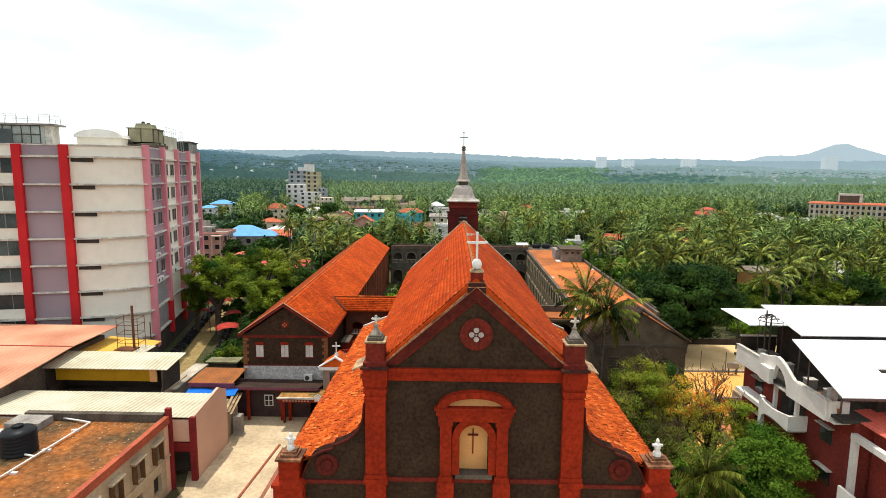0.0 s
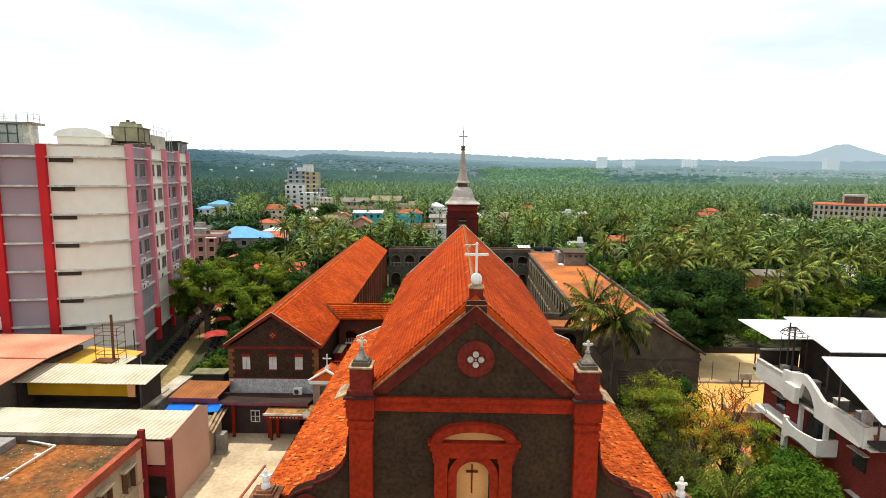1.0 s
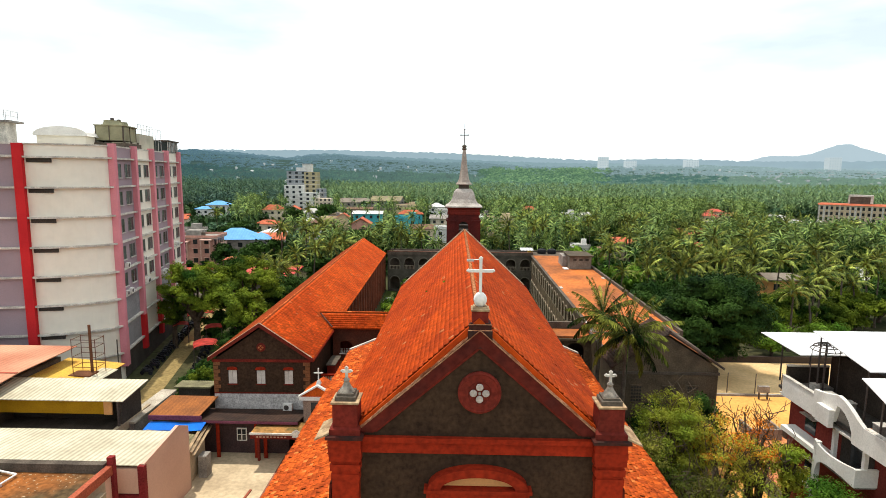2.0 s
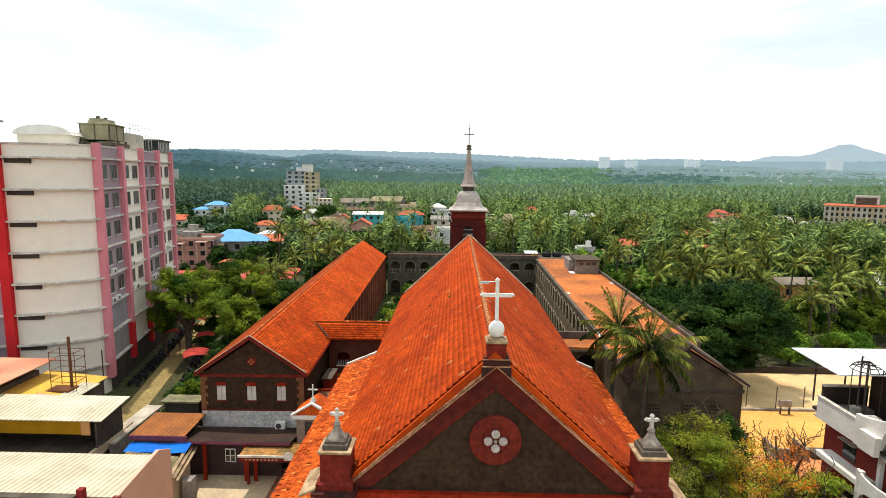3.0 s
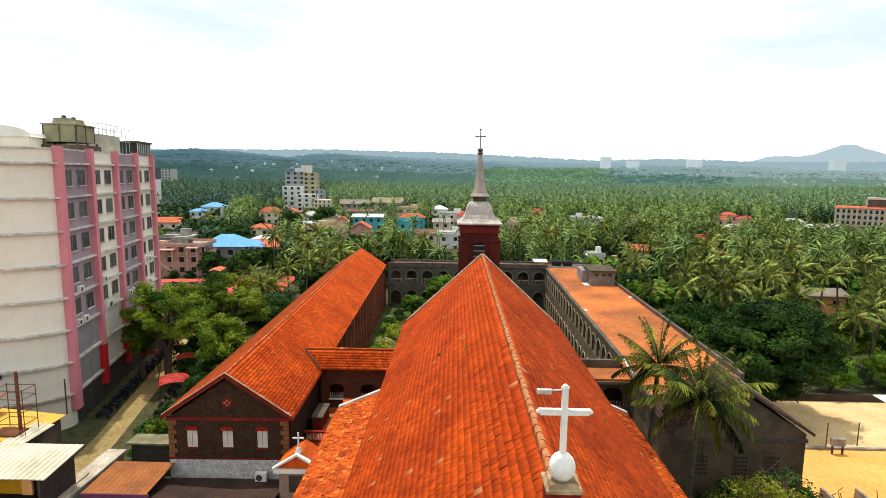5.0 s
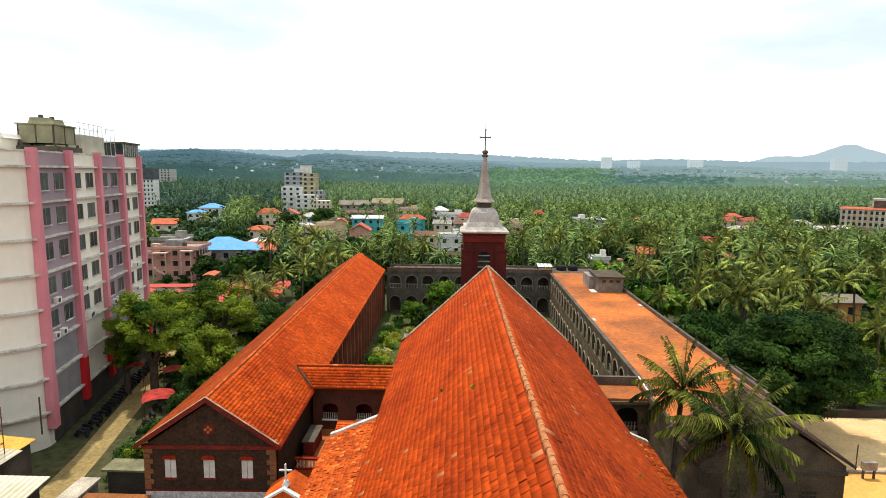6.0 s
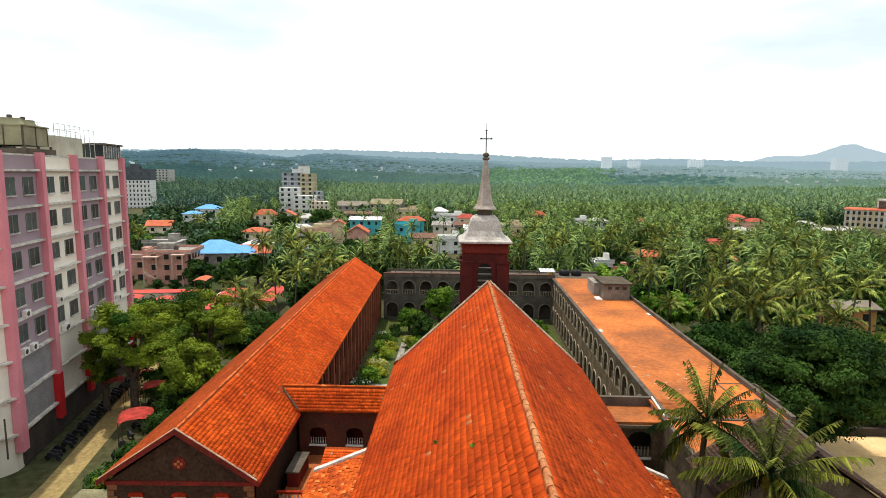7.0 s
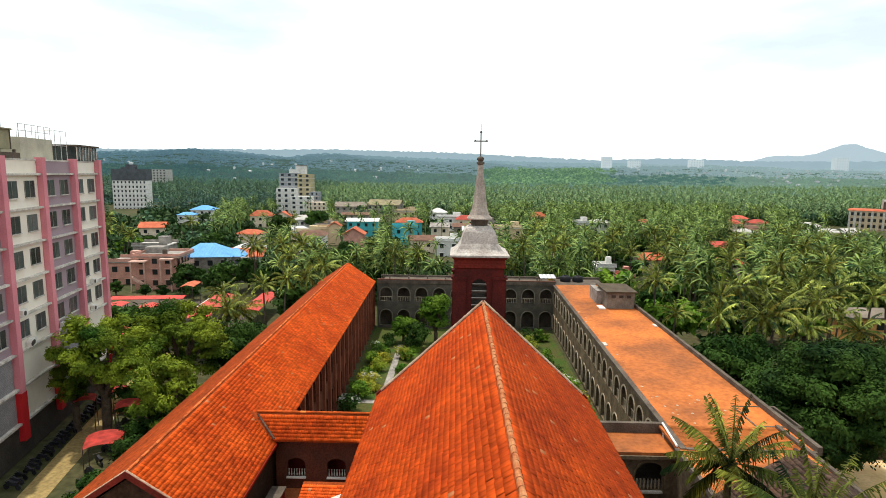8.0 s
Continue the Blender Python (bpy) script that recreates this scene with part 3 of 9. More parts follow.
part("bell_cap", b, mat("bell_cap_plaster", (0.50, 0.45, 0.40), (0.33, 0.29, 0.25), scale=1.3), tower, "whitewashed bell-shaped cap streaked with grey")
b = bmesh.new()
lathe(b, [(0.6, 23.6), (0.6, 24.05)], 8, at=(TX, TY, 0))
part("spire_neck", b, CEMENT_DARK, tower)
b = bmesh.new()
lathe(b, [(0.92, 24.05), (0.92, 24.13), (0.7, 24.35), (0.55, 24.8), (0.42, 25.6), (0.3, 26.6), (0.17, 27.7)], 8, at=(TX, TY, 0))
part("spire", b, mat("spire_plaster", (0.42, 0.36, 0.30), (0.30, 0.25, 0.21), scale=1.5), tower, "grey eight-sided spire")
b = bmesh.new()
lathe(b, [(0.17, 27.7), (0.27, 27.76), (0.27, 27.86), (0.15, 27.92), (0.25, 28.05), (0.24, 28.15), (0.1, 28.25)], 12, at=(TX, TY, 0))
part("spire_knob", b, CEMENT_DARK, tower)
b = cross_mesh(bmesh.new(), TX, TY, 28.2, 1.65, 0.38, 0.035, 0.06)
rod(b, (TX, TY, 29.8), (TX, TY, 30.4), 0.015)
part("spire_cross", b, METAL, tower, "iron cross with lightning rod")


# ---- the west wing with its gabled front ----
TERRA = mat("terracotta_terrace", (0.53, 0.155, 0.037), (0.25, 0.085, 0.03), scale=0.15, fine=2.4, bump=0.15, grain=0.24)
WING = pose(-17.65, 57.5, 0, 0, 0, 1.35)    # local: y runs along the ridge, x = 0 under it
WL, WH, WR, WE = 69.5, 4.85, 11.3, 8.0
wing = thing("west_wing", "two-storey dark stone wing with clay tile gable roof", "building", WING)
SHUTTER = mat("dull_white_wood", (0.60, 0.56, 0.50), (0.48, 0.44, 0.39), scale=1.5, grain=0.08)
b = bmesh.new()
for c, (a, e) in {-2.75: (-4.45, -1.4), -0.1: (-1.4, 1.2), 2.5: (1.2, 4.45)}.items():
    arch_bay(b, lambda u, d, z: Vector((u, d, z)), a, e, 0, 7.75, c, 0.8, 5.45, 6.72, 0.12, 0.5, 4)
prism(b, [(-4.45, 7.75), (4.45, 7.75), (0, 10.85)], "y", 0.0, 0.5)
gable = part("gable_wall", b, STONE, wing, "dark stone gable wall")
for c in (-2.75, -0.1, 2.5):
    for s in (-1, 1):
        part("shutter", box(bmesh.new(), c + s * 0.2 - 0.185, c + s * 0.2 + 0.185, 0.03, 0.09, 5.45, 6.75), SHUTTER, gable, "dull white wooden shutter")
    part("window_hood", prism(bmesh.new(), [(c - 0.5, 6.84), (c + 0.5, 6.84), (c + 0.42, 7.05), (c, 7.12), (c - 0.42, 7.05)], "y", -0.12, 0.1), REDP, gable, "red painted window hood")
    part("window_sill", box(bmesh.new(), c - 0.48, c + 0.48, -0.1, 0.1, 5.36, 5.45), REDD, gable)
part("gable_band", box(bmesh.new(), -4.6, 4.6, -0.12, 0.1, 7.6, 7.85), REDD, wing, "dark red band")
part("sill_band", box(bmesh.new(), -4.5, 4.5, -0.06, 0.1, 4.5, 4.62), REDD, wing)
part("white_band", box(bmesh.new(), -4.5, 4.5, -0.05, 0.1, 2.9, 4.5), mat("limewashed_stone", (0.52, 0.50, 0.47), (0.36, 0.34, 0.32), scale=2.5, fine=7, bump=0.6, grain=0.3), wing, "limewashed rough stone band")
for s in (-1, 1):
    for k in range(8):
        w = 0.62 if k % 2 else 0.42
        part("quoin", box(bmesh.new(), s * 4.5 - (w if s > 0 else 0), s * 4.5 + (w if s < 0 else 0), -0.07, 0.1, 4.65 + k * 0.37, 4.98 + k * 0.37), mat("quoin_stone", (0.2, 0.09, 0.04)) if k + s == -1 else bpy.data.materials["quoin_stone"], wing, "brown corner stone")
ob = part("quatrefoil", lathe(bmesh.new(), [(0.42, 0), (0.42, 0.06), (0.3, 0.1)], 18), REDD, wing, "small red quatrefoil roundel")
ob.matrix_basis = pose(0, 0, 9.0, 90)
for a in range(4):
    part("petal", lathe(bmesh.new(), [(0.1, 0), (0.09, 0.05)], 10, (0.17 * math.cos(a * math.pi / 2), 0.17 * math.sin(a * math.pi / 2), 0.09)), RIDGE, ob)
# east side: two storeys of arches facing the garden; west side plain
eb = bmesh.new()
nb = 20
for k in range(nb):
    y0 = 13.2 + k * (WL - 13.2) / nb
    y1 = 13.2 + (k + 1) * (WL - 13.2) / nb
    F = lambda u, d, z: Vector((4.45 - d, u, z))
    arch_bay(eb, F, y0, y1, 0, 4.0, (y0 + y1) / 2, 1.9, 0.5, 2.4, 0.9, 0.5)
    arch_bay(eb, F, y0, y1, 4.0, 7.95, (y0 + y1) / 2, 1.9, 4.9, 6.4, 0.9, 0.5)
BUTT = mat("buttress_render", (0.27, 0.080, 0.042), (0.17, 0.055, 0.032))
WINGB = mat("brown_red_render", (0.13, 0.042, 0.024), (0.085, 0.032, 0.02))
part("arcade_wall", eb, WINGB, wing, "brown-red arcaded wall")
for k in range(nb + 1):
    y0 = 13.2 + k * (WL - 13.2) / nb
    part("buttress", box(bmesh.new(), 4.45, 4.72, y0 - 0.22, y0 + 0.22, 0, 7.6), BUTT, wing)
part("side_wall", box(bmesh.new(), 3.95, 4.45, 0.5, 13.2, 0, 7.95), STONE, wing)
part("side_wall", box(bmesh.new(), -4.45, -3.95, 0.5, WL, 0, 7.95), STONE, wing)
part("gallery_back", box(bmesh.new(), 1.4, 1.7, 13.2, WL, 0, 7.9), CEMENT_DARK, wing)
part("gallery_floor", box(bmesh.new(), 1.7, 4.0, 13.2, WL, 3.7, 3.95), CEMENT, wing)
part("rear_wall", prism(bmesh.new(), [(-4.45, 0), (4.45, 0), (4.45, 7.95), (0, 10.9), (-4.45, 7.95)], "y", WL - 0.4, WL), STONE, wing)
b = bmesh.new()
prism(b, [(-WH, WE - 0.12), (0, WR - 0.12), (WH, WE - 0.12), (WH, WE), (0, WR), (-WH, WE)], "y", -0.35, WL + 0.1)
wroof = part("wing_roof", b, DECK, wing, "clay tile gable roof")
wsl = math.hypot(WH, WR - WE)
# west slope only: a darker tile colour paints its shaded side
TILE_WEST = mat("clay_tile_shaded", (0.46, 0.075, 0.013), (0.28, 0.05, 0.012), rough=0.75, scale=0.3, fine=2.2, island=0.22, rand=0.2)
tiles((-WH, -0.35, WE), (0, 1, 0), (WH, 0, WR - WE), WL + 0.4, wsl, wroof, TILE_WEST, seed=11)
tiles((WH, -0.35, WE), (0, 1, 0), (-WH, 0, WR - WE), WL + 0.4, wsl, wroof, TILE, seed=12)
RIDGE_W = mat("clay_ridge_tile", (0.66, 0.16, 0.04), (0.42, 0.085, 0.02), scale=2.0, bump=0.3, island=0.45)
ridge_caps((0, -0.35, WR + 0.0), (0, WL, WR + 0.0), wroof, RIDGE_W, 0.08)
for s in (-1, 1):
    part("barge_board", prism(bmesh.new(), [(0, WR - 0.28), (s * (WH + 0.05), WE - 0.3), (s * (WH + 0.05), WE + 0.06), (0, WR + 0.1)], "y", -0.42, -0.3), REDD, wroof)
    ridge_caps((0, -0.32, WR + 0.06), (s * WH, -0.32, WE + 0.06), wroof, MORTAR, 0.08, 0.32, "verge_tile")
part("gutter", box(bmesh.new(), WH, WH + 0.14, -0.4, 9.6, WE - 0.2, WE - 0.02), REDP, wroof)

# ---- link between the wing and the nave ----
link = thing("link_gallery", "dark red link gallery with clay tile roof", "building")
LX0, LX1 = -13.2, -4.4
b = bmesh.new()
for k in range(3):
    u0, u1 = LX0 + k * 2.93, LX0 + (k + 1) * 2.93
    arch_bay(b, lambda u, d, z: Vector((u, 67.75 + d, z)), u0, u1, 0, 8.1, (u0 + u1) / 2, 1.35, 5.2, 6.15, 0.45, 0.4)
link_wall = part("gallery_wall", b, WINGB, link, "dark brown-red wall with arched openings")
for k in range(3):
    c = LX0 + (k + 0.5) * 2.93
    for i in range(7):
        part("baluster", lathe(bmesh.new(), [(0.035, 0), (0.05, 0.15), (0.025, 0.35), (0.045, 0.5)], 6, (c - 0.57 + i * 0.19, 67.9, 5.2)), WHITE_OLD, link_wall)
    # white paint stands for the sunlit gallery floor seen through the arch
    part("gallery_sill", box(bmesh.new(), c - 0.7, c + 0.7, 67.6, 67.8, 5.1, 5.2), WHITE, link_wall, "white sill in place of a sunlit floor patch")
part("back_wall", box(bmesh.new(), LX0, LX1, 69.6, 70, 0, 8.1), REDD, link)
part("gallery_floor", box(bmesh.new(), LX0, LX1, 68.1, 69.6, 3.7, 3.9), CEMENT, link)
b = prism(bmesh.new(), [(67.2, 8.1), (68.75, 9.5), (70.3, 8.1), (70.3, 8.22), (68.75, 9.62), (67.2, 8.22)], "x", -15.6, LX1)
lroof = part("link_roof", b, DECK, link, "small clay tile roof")
tiles((-15.6, 67.2, 8.22), (1, 0, 0), (0, 1.55, 1.4), 11.2, 2.09, lroof, TILE, seed=21, inside=lambda p, q: p > 0.75 + 1.62 * (1 - q / 2.09))
tiles((-15.6, 70.3, 8.22), (1, 0, 0), (0, -1.55, 1.4), 11.2, 2.09, lroof, TILE, seed=22, inside=lambda p, q: p > 0.75 + 1.62 * (1 - q / 2.09))
ridge_caps((-14.8, 68.75, 9.64), (LX1, 68.75, 9.64), lroof, TILE_OLD, 0.1)
ridge_caps((-13.1, 67.2, 8.3), (-14.85, 68.72, 9.62), lroof, TILE_DARK, 0.08, 0.3, "valley_tile")
# terrace in the nook, with balustrade, tiled lean-to and a stone tank
terrace = thing("terrace", "red terrace with balustrade between wing and nave", "terrace")
part("terrace_step", box(bmesh.new(), -12.9, -8.4, 57.6, 60.95, 0, 3.0), TERRA, terrace)
part("terrace_slab", box(bmesh.new(), -12.9, -8.4, 60.95, 67.7, 0, 4.3), mat("red_oxide_floor", (0.42, 0.12, 0.04), (0.3, 0.09, 0.03)), terrace)
bal = part("balustrade", box(bmesh.new(), -12.9, -8.6, 60.9, 61.15, 5.05, 5.2), REDP, terrace, "red painted balustrade")
part("balustrade_base", box(bmesh.new(), -12.9, -8.6, 60.9, 61.15, 4.3, 4.42), REDP, bal)
for i in range(17):
    part("baluster", lathe(bmesh.new(), [(0.05, 4.42), (0.085, 4.6), (0.045, 4.85), (0.075, 5.05)], 8, (-12.7 + i * 0.25, 61.02, 0)), WHITE_OLD, bal)
lean = thing("lean_to_roof", "low clay tile lean-to on the terrace", "roof")
b = prism(bmesh.new(), [(62.2, 5.1), (65.6, 6.0), (65.6, 6.08), (62.2, 5.18)], "x", -10.6, -6.2)
lb = part("lean_to_deck", b, DECK, lean)
tiles((-10.6, 62.2, 5.18), (1, 0, 0), (0, 3.4, 0.9), 4.4, 3.5, lb, TILE, seed=23)
part("post", box(bmesh.new(), -10.5, -10.3, 62.3, 62.5, 4.3, 5.1), REDD, lean)
tank = thing("stone_tank", "grey cement water tank on the terrace", "tank")
part("tank_body", box(bmesh.new(), -12.8, -12.0, 63.0, 65.8, 4.3, 5.4), REDD, tank)
part("tank_lid", box(bmesh.new(), -12.9, -11.9, 62.9, 65.9, 5.4, 5.5), CEMENT_DARK, tank, "pale cement lid")

# porch block before the wing: lean-to roof, ground-floor wall with window
porch = thing("porch", "low porch with brown sheet roof before the wing", "porch")
part("porch_wall", box(bmesh.new(), -22.3, -14.4, 54.7, 55.0, 0, 3.3), mat("dull_purple_wall", (0.085, 0.05, 0.048), (0.055, 0.036, 0.035)), porch, "dull purple-brown wall")
porch_roof = part("porch_roof", prism(bmesh.new(), [(53.4, 3.55), (57.45, 2.9), (57.45, 3.0), (53.4, 3.65)], "x", -22.6, -13.2), mat("rusty_dark_sheet", (0.062, 0.036, 0.026), (0.036, 0.024, 0.020), scale=0.5, fine=3, stripe=(0, 0.3, 0.12)), porch, "dark rusty sheet roof")
part("porch_beam", box(bmesh.new(), -22.6, -13.2, 53.36, 53.44, 3.4, 3.62), mat("purple_fascia", (0.19, 0.06, 0.09)), porch, "faded purple fascia")
win = part("porch_window", box(bmesh.new(), -19.1, -18.2, 54.66, 54.7, 1.2, 2.4), WHITE, porch, "small white-framed window")
for i in range(2):
    for j in range(2):
        part("pane", box(bmesh.new(), -19.02 + i * 0.41, -18.7 + i * 0.41, 54.64, 54.67, 1.28 + j * 0.54, 1.74 + j * 0.54), GLASS, win)
for x in (-20.6, -17.2, -16.4):
    part("door_post", box(bmesh.new(), x, x + 0.3, 53.8, 53.9, 0, 3.4), REDP, porch)
FRAME_P = mat("faded_lettering", (0.42, 0.27, 0.17), rough=0.8)
canopy = thing("entrance_canopy", "flat cement entrance canopy with white edge", "canopy")
part("canopy_slab", box(bmesh.new(), -16.9, -12.0, 52.1, 54.4, 3.0, 3.2), mat("mossy_cement", (0.42, 0.20, 0.06), (0.12, 0.09, 0.035), scale=0.8, fine=4, grain=0.3), canopy, "mossy stained slab")
part("canopy_edge", box(bmesh.new(), -17.0, -11.9, 52.0, 52.12, 3.06, 3.22), WHITE_OLD, canopy, "white painted edge")
part("canopy_sign", box(bmesh.new(), -16.9, -12.4, 52.02, 52.1, 2.72, 3.06), REDD, canopy)
part("canopy_crest", prism(bmesh.new(), [(-13.3, 2.9), (-12.6, 2.9), (-12.6, 3.4), (-12.95, 3.62), (-13.3, 3.4)], "y", 51.94, 52.0), WHITE_OLD, canopy, "small pointed crest")
for i in range(9):
    part("letter_bar", box(bmesh.new(), -16.4 + i * 0.3, -16.22 + i * 0.3, 52.0, 52.02, 2.84, 2.95), FRAME_P, canopy)
for x in (-17.1, -12.4):
    part("canopy_post", box(bmesh.new(), x + 0.3, x + 0.5, 53.3, 53.5, 0, 3.0), REDD, canopy)
ac = thing("air_conditioner", "white air conditioner outdoor unit on the wall", "air conditioner")
part("casing", box(bmesh.new(), -15.6, -14.75, 56.95, 57.35, 3.05, 3.7), WHITE, ac)
part("fan_grille", lathe(bmesh.new(), [(0.24, 0), (0.24, 0.03), (0.05, 0.04)], 16, (0, 0, 0)), METAL, ac).matrix_basis = pose(-15.28, 56.95, 3.37, 90)
# small shrine with a pediment and white cross
shrine = thing("shrine", "small cream shrine with red pediment and white cross", "shrine")
part("shrine_body", box(bmesh.new(), -13.1, -10.4, 54.9, 56.8, 0, 5.1), mat("shrine_plaster", (0.36, 0.26, 0.2)), shrine)
part("shrine_opening", box(bmesh.new(), -12.4, -11.4, 54.82, 54.93, 3.6, 4.8), GLASS, shrine)
part("shrine_cornice", box(bmesh.new(), -13.4, -10.1, 54.6, 55.0, 5.1, 5.4), WHITE, shrine)
part("shrine_pediment", prism(bmesh.new(), [(-13.3, 5.1), (-10.2, 5.1), (-10.2, 5.4), (-11.75, 6.4), (-13.3, 5.4)], "y", 54.75, 57.2), TILE_OLD, shrine)
for s in (-1, 1):
    part("shrine_coping", prism(bmesh.new(), [(-11.75, 6.38), (-11.75 + s * 1.75, 5.32), (-11.75 + s * 1.75, 5.46), (-11.75, 6.54)], "y", 54.6, 54.95), WHITE, shrine)
part("shrine_cross", cross_mesh(lathe(bmesh.new(), [(0.22, 6.45), (0.12, 6.75)], square=True, at=(-11.75, 55.2, 0)), -11.75, 55.2, 6.7, 1.15, 0.36, 0.05, 0.05), WHITE, shrine)

# ---- the back range and the east wing round the garden ----
STUCCO = mat("grey_stucco", (0.17, 0.125, 0.077), (0.09, 0.066, 0.042), scale=0.7, fine=4, bump=0.25)
FRAME = mat("pale_arch_frame", (0.46, 0.38, 0.27), (0.30, 0.24, 0.17), scale=1.0)


_b = part("baluster", rod(bmesh.new(), (0, 0, 0), (0, 0, 0.75), 0.035, 5), FRAME, None)
BALUSTER = _b.data
bpy.data.objects.remove(_b)


def arcade_range(parent, F, u0, u1, n, top, w, face=None, trim=None):
    face, trim = face or STUCCO, trim or FRAME
    wallb = bmesh.new()
    st = (u1 - u0) / n
    for k in range(n):
        a, e = u0 + k * st, u0 + (k + 1) * st
        arch_bay(wallb, F, a, e, 0, 3.95, (a + e) / 2, w, 0.4, 2.2, w / 2, 0.5)
        arch_bay(wallb, F, a, e, 3.95, top, (a + e) / 2, w, 4.75, 6.15, w / 2, 0.5)
    ob = part("arcade_wall", wallb, face, parent, "grey stucco wall with two storeys of arches")
    for k in range(n):
        c = u0 + (k + 0.5) * st
        for sill, spring in ((0.4, 2.2), (4.75, 6.15)):
            part("arch_frame", arch_ring(bmesh.new(), F, c, w, sill, spring, w / 2, 0.16, -0.07, 0.02), trim, ob)
        for i in range(7):
            o = new("baluster", BALUSTER)
            o.parent, o.location = ob, F(c - w / 2 + (i + 0.5) * w / 7, 0.25, 4.75)
        part("handrail", rod(bmesh.new(), F(c - w / 2, 0.25, 5.5), F(c + w / 2, 0.25, 5.5), 0.05, 5), FRAME, ob)
    return ob


back = thing("north_range", "two-storey grey arcaded range with flat roof", "building")
FB = lambda u, d, z: Vector((u, 126.0 + d, z))
# darker stucco and frames paint the shade on this south-facing front
arcade_range(back, FB, -14.0, 17.0, 10, 8.0, 2.1, mat("shaded_stucco", (0.10, 0.088, 0.068), (0.06, 0.053, 0.042), scale=0.7), mat("shaded_arch_frame", (0.19, 0.165, 0.125)))
part("rear_gallery_wall", box(bmesh.new(), -14, 17, 128.6, 129, 0, 7.9), CEMENT_DARK, back)
part("gallery_floor", box(bmesh.new(), -14, 17, 126.5, 128.6, 3.6, 3.9), CEMENT_DARK, back)
part("back_wall", box(bmesh.new(), -14, 26, 131.6, 132, 0, 7.9), STUCCO, back)
part("flat_roof", box(bmesh.new(), -13.2, 25.6, 126.3, 132, 7.92, 8.05), CEMENT_DARK, back, "blackened cement flat roof")
part("parapet", box(bmesh.new(), -14, 17, 125.85, 126.15, 7.95, 8.6), CEMENT_DARK, back, "blackened parapet")
part("parapet_band", box(bmesh.new(), -14, 17, 125.8, 126.2, 8.6, 8.72), mat("brown_red_coping", (0.17, 0.075, 0.05), (0.10, 0.05, 0.035), scale=1.2), back, "brown-red coping band")
part("parapet", box(bmesh.new(), -14, 26, 131.7, 132.0, 8.05, 8.4), CEMENT_DARK, back)
for i in range(9):
    part("vent", lathe(bmesh.new(), [(0.12, 8.05), (0.12, 8.6), (0.2, 8.62), (0.05, 8.75)], 8, (-12 + i * 3.3, 128 + (i % 3), 0)), CEMENT_DARK, back)
shed_r = thing("roof_sheet", "white corrugated sheet shelter on the flat roof", "shelter")
part("sheet", prism(bmesh.new(), [(127.6, 8.9), (129.8, 9.2), (129.8, 9.26), (127.6, 8.96)], "x", 14.6, 17.4), mat("striped_grey_sheet", (0.62, 0.62, 0.60), (0.5, 0.5, 0.48), stripe=(0, 0.7, 0.35)), shed_r)
for x in (14.8, 17.2):
    part("post", box(bmesh.new(), x - 0.06, x + 0.06, 127.7, 127.82, 8.05, 8.95), METAL, shed_r)
    part("post", box(bmesh.new(), x - 0.06, x + 0.06, 129.5, 129.62, 8.05, 9.18), METAL, shed_r)
for x in (19.4, 21.6):
    tk = thing("water_tank", "black plastic water tank on the flat roof", "water tank", pose(x, 129.6, 8.05), "tanks on the range")
    part("tank_body", lathe(bmesh.new(), [(0.9, 0), (0.95, 0.1), (0.95, 0.8), (0.7, 0.98), (0.3, 1.05)], 18), mat("black_tank_plastic", (0.02, 0.02, 0.022), rough=0.5) if x < 20 else bpy.data.materials["black_tank_plastic"], tk, smooth=True)
    part("tank_lid", lathe(bmesh.new(), [(0.3, 1.04), (0.3, 1.14), (0.1, 1.18)], 12), bpy.data.materials["black_tank_plastic"], tk)
crate = thing("roof_box", "small yellow box on the flat roof", "box", pose(17.0, 130.6, 8.05))
part("box_body", box(bmesh.new(), -0.5, 0.5, -0.4, 0.4, 0, 0.7), mat("yellow_plastic", (0.62, 0.40, 0.03), (0.5, 0.3, 0.03), rough=0.5), crate)
part("box_lid", box(bmesh.new(), -0.54, 0.54, -0.44, 0.44, 0.7, 0.8), bpy.data.materials["yellow_plastic"], crate)

EAST = pose(15.75, 67.4, 0, 0, 0, -0.95)
east = thing("east_wing", "two-storey grey arcaded wing with a terracotta flat roof", "building", EAST)
FE = lambda u, d, z: Vector((d, u, z))
arcade_range(east, FE, 3.2, 58.4, 22, 7.9, 1.75)
part("rear_gallery_wall", box(bmesh.new(), 2.4, 2.7, 3.2, 58.4, 0, 7.9), CEMENT_DARK, east)
part("gallery_floor", box(bmesh.new(), 0.5, 2.4, 3.2, 58.4, 3.6, 3.9), CEMENT_DARK, east)
part("end_wall", box(bmesh.new(), 0, 9.4, 0.0, 0.4, 0, 7.9), STUCCO, east)
part("outer_wall", box(bmesh.new(), 9.0, 9.4, 0.4, 58.4, 0, 7.9), STUCCO, east)
part("flat_roof", box(bmesh.new(), 0.25, 9.2, 0.2, 58.9, 7.92, 8.06), TERRA, east, "sunlit terracotta coloured flat roof")
part("parapet", box(bmesh.new(), 9.2, 9.55, 0, 58.4, 7.9, 8.5), CEMENT_DARK, east, "blackened outer parapet")
part("roof_edge", box(bmesh.new(), -0.2, 0.25, 0, 58.4, 7.9, 8.14), CEMENT_DARK, east)
part("roof_edge", box(bmesh.new(), 0.25, 9.2, -0.1, 0.2, 7.9, 8.14), CEMENT_DARK, east)
part("drain_pipe", rod(bmesh.new(), (-0.28, 0.5, 0), (-0.28, 3.2, 8.0), 0.07), WHITE_OLD, east)
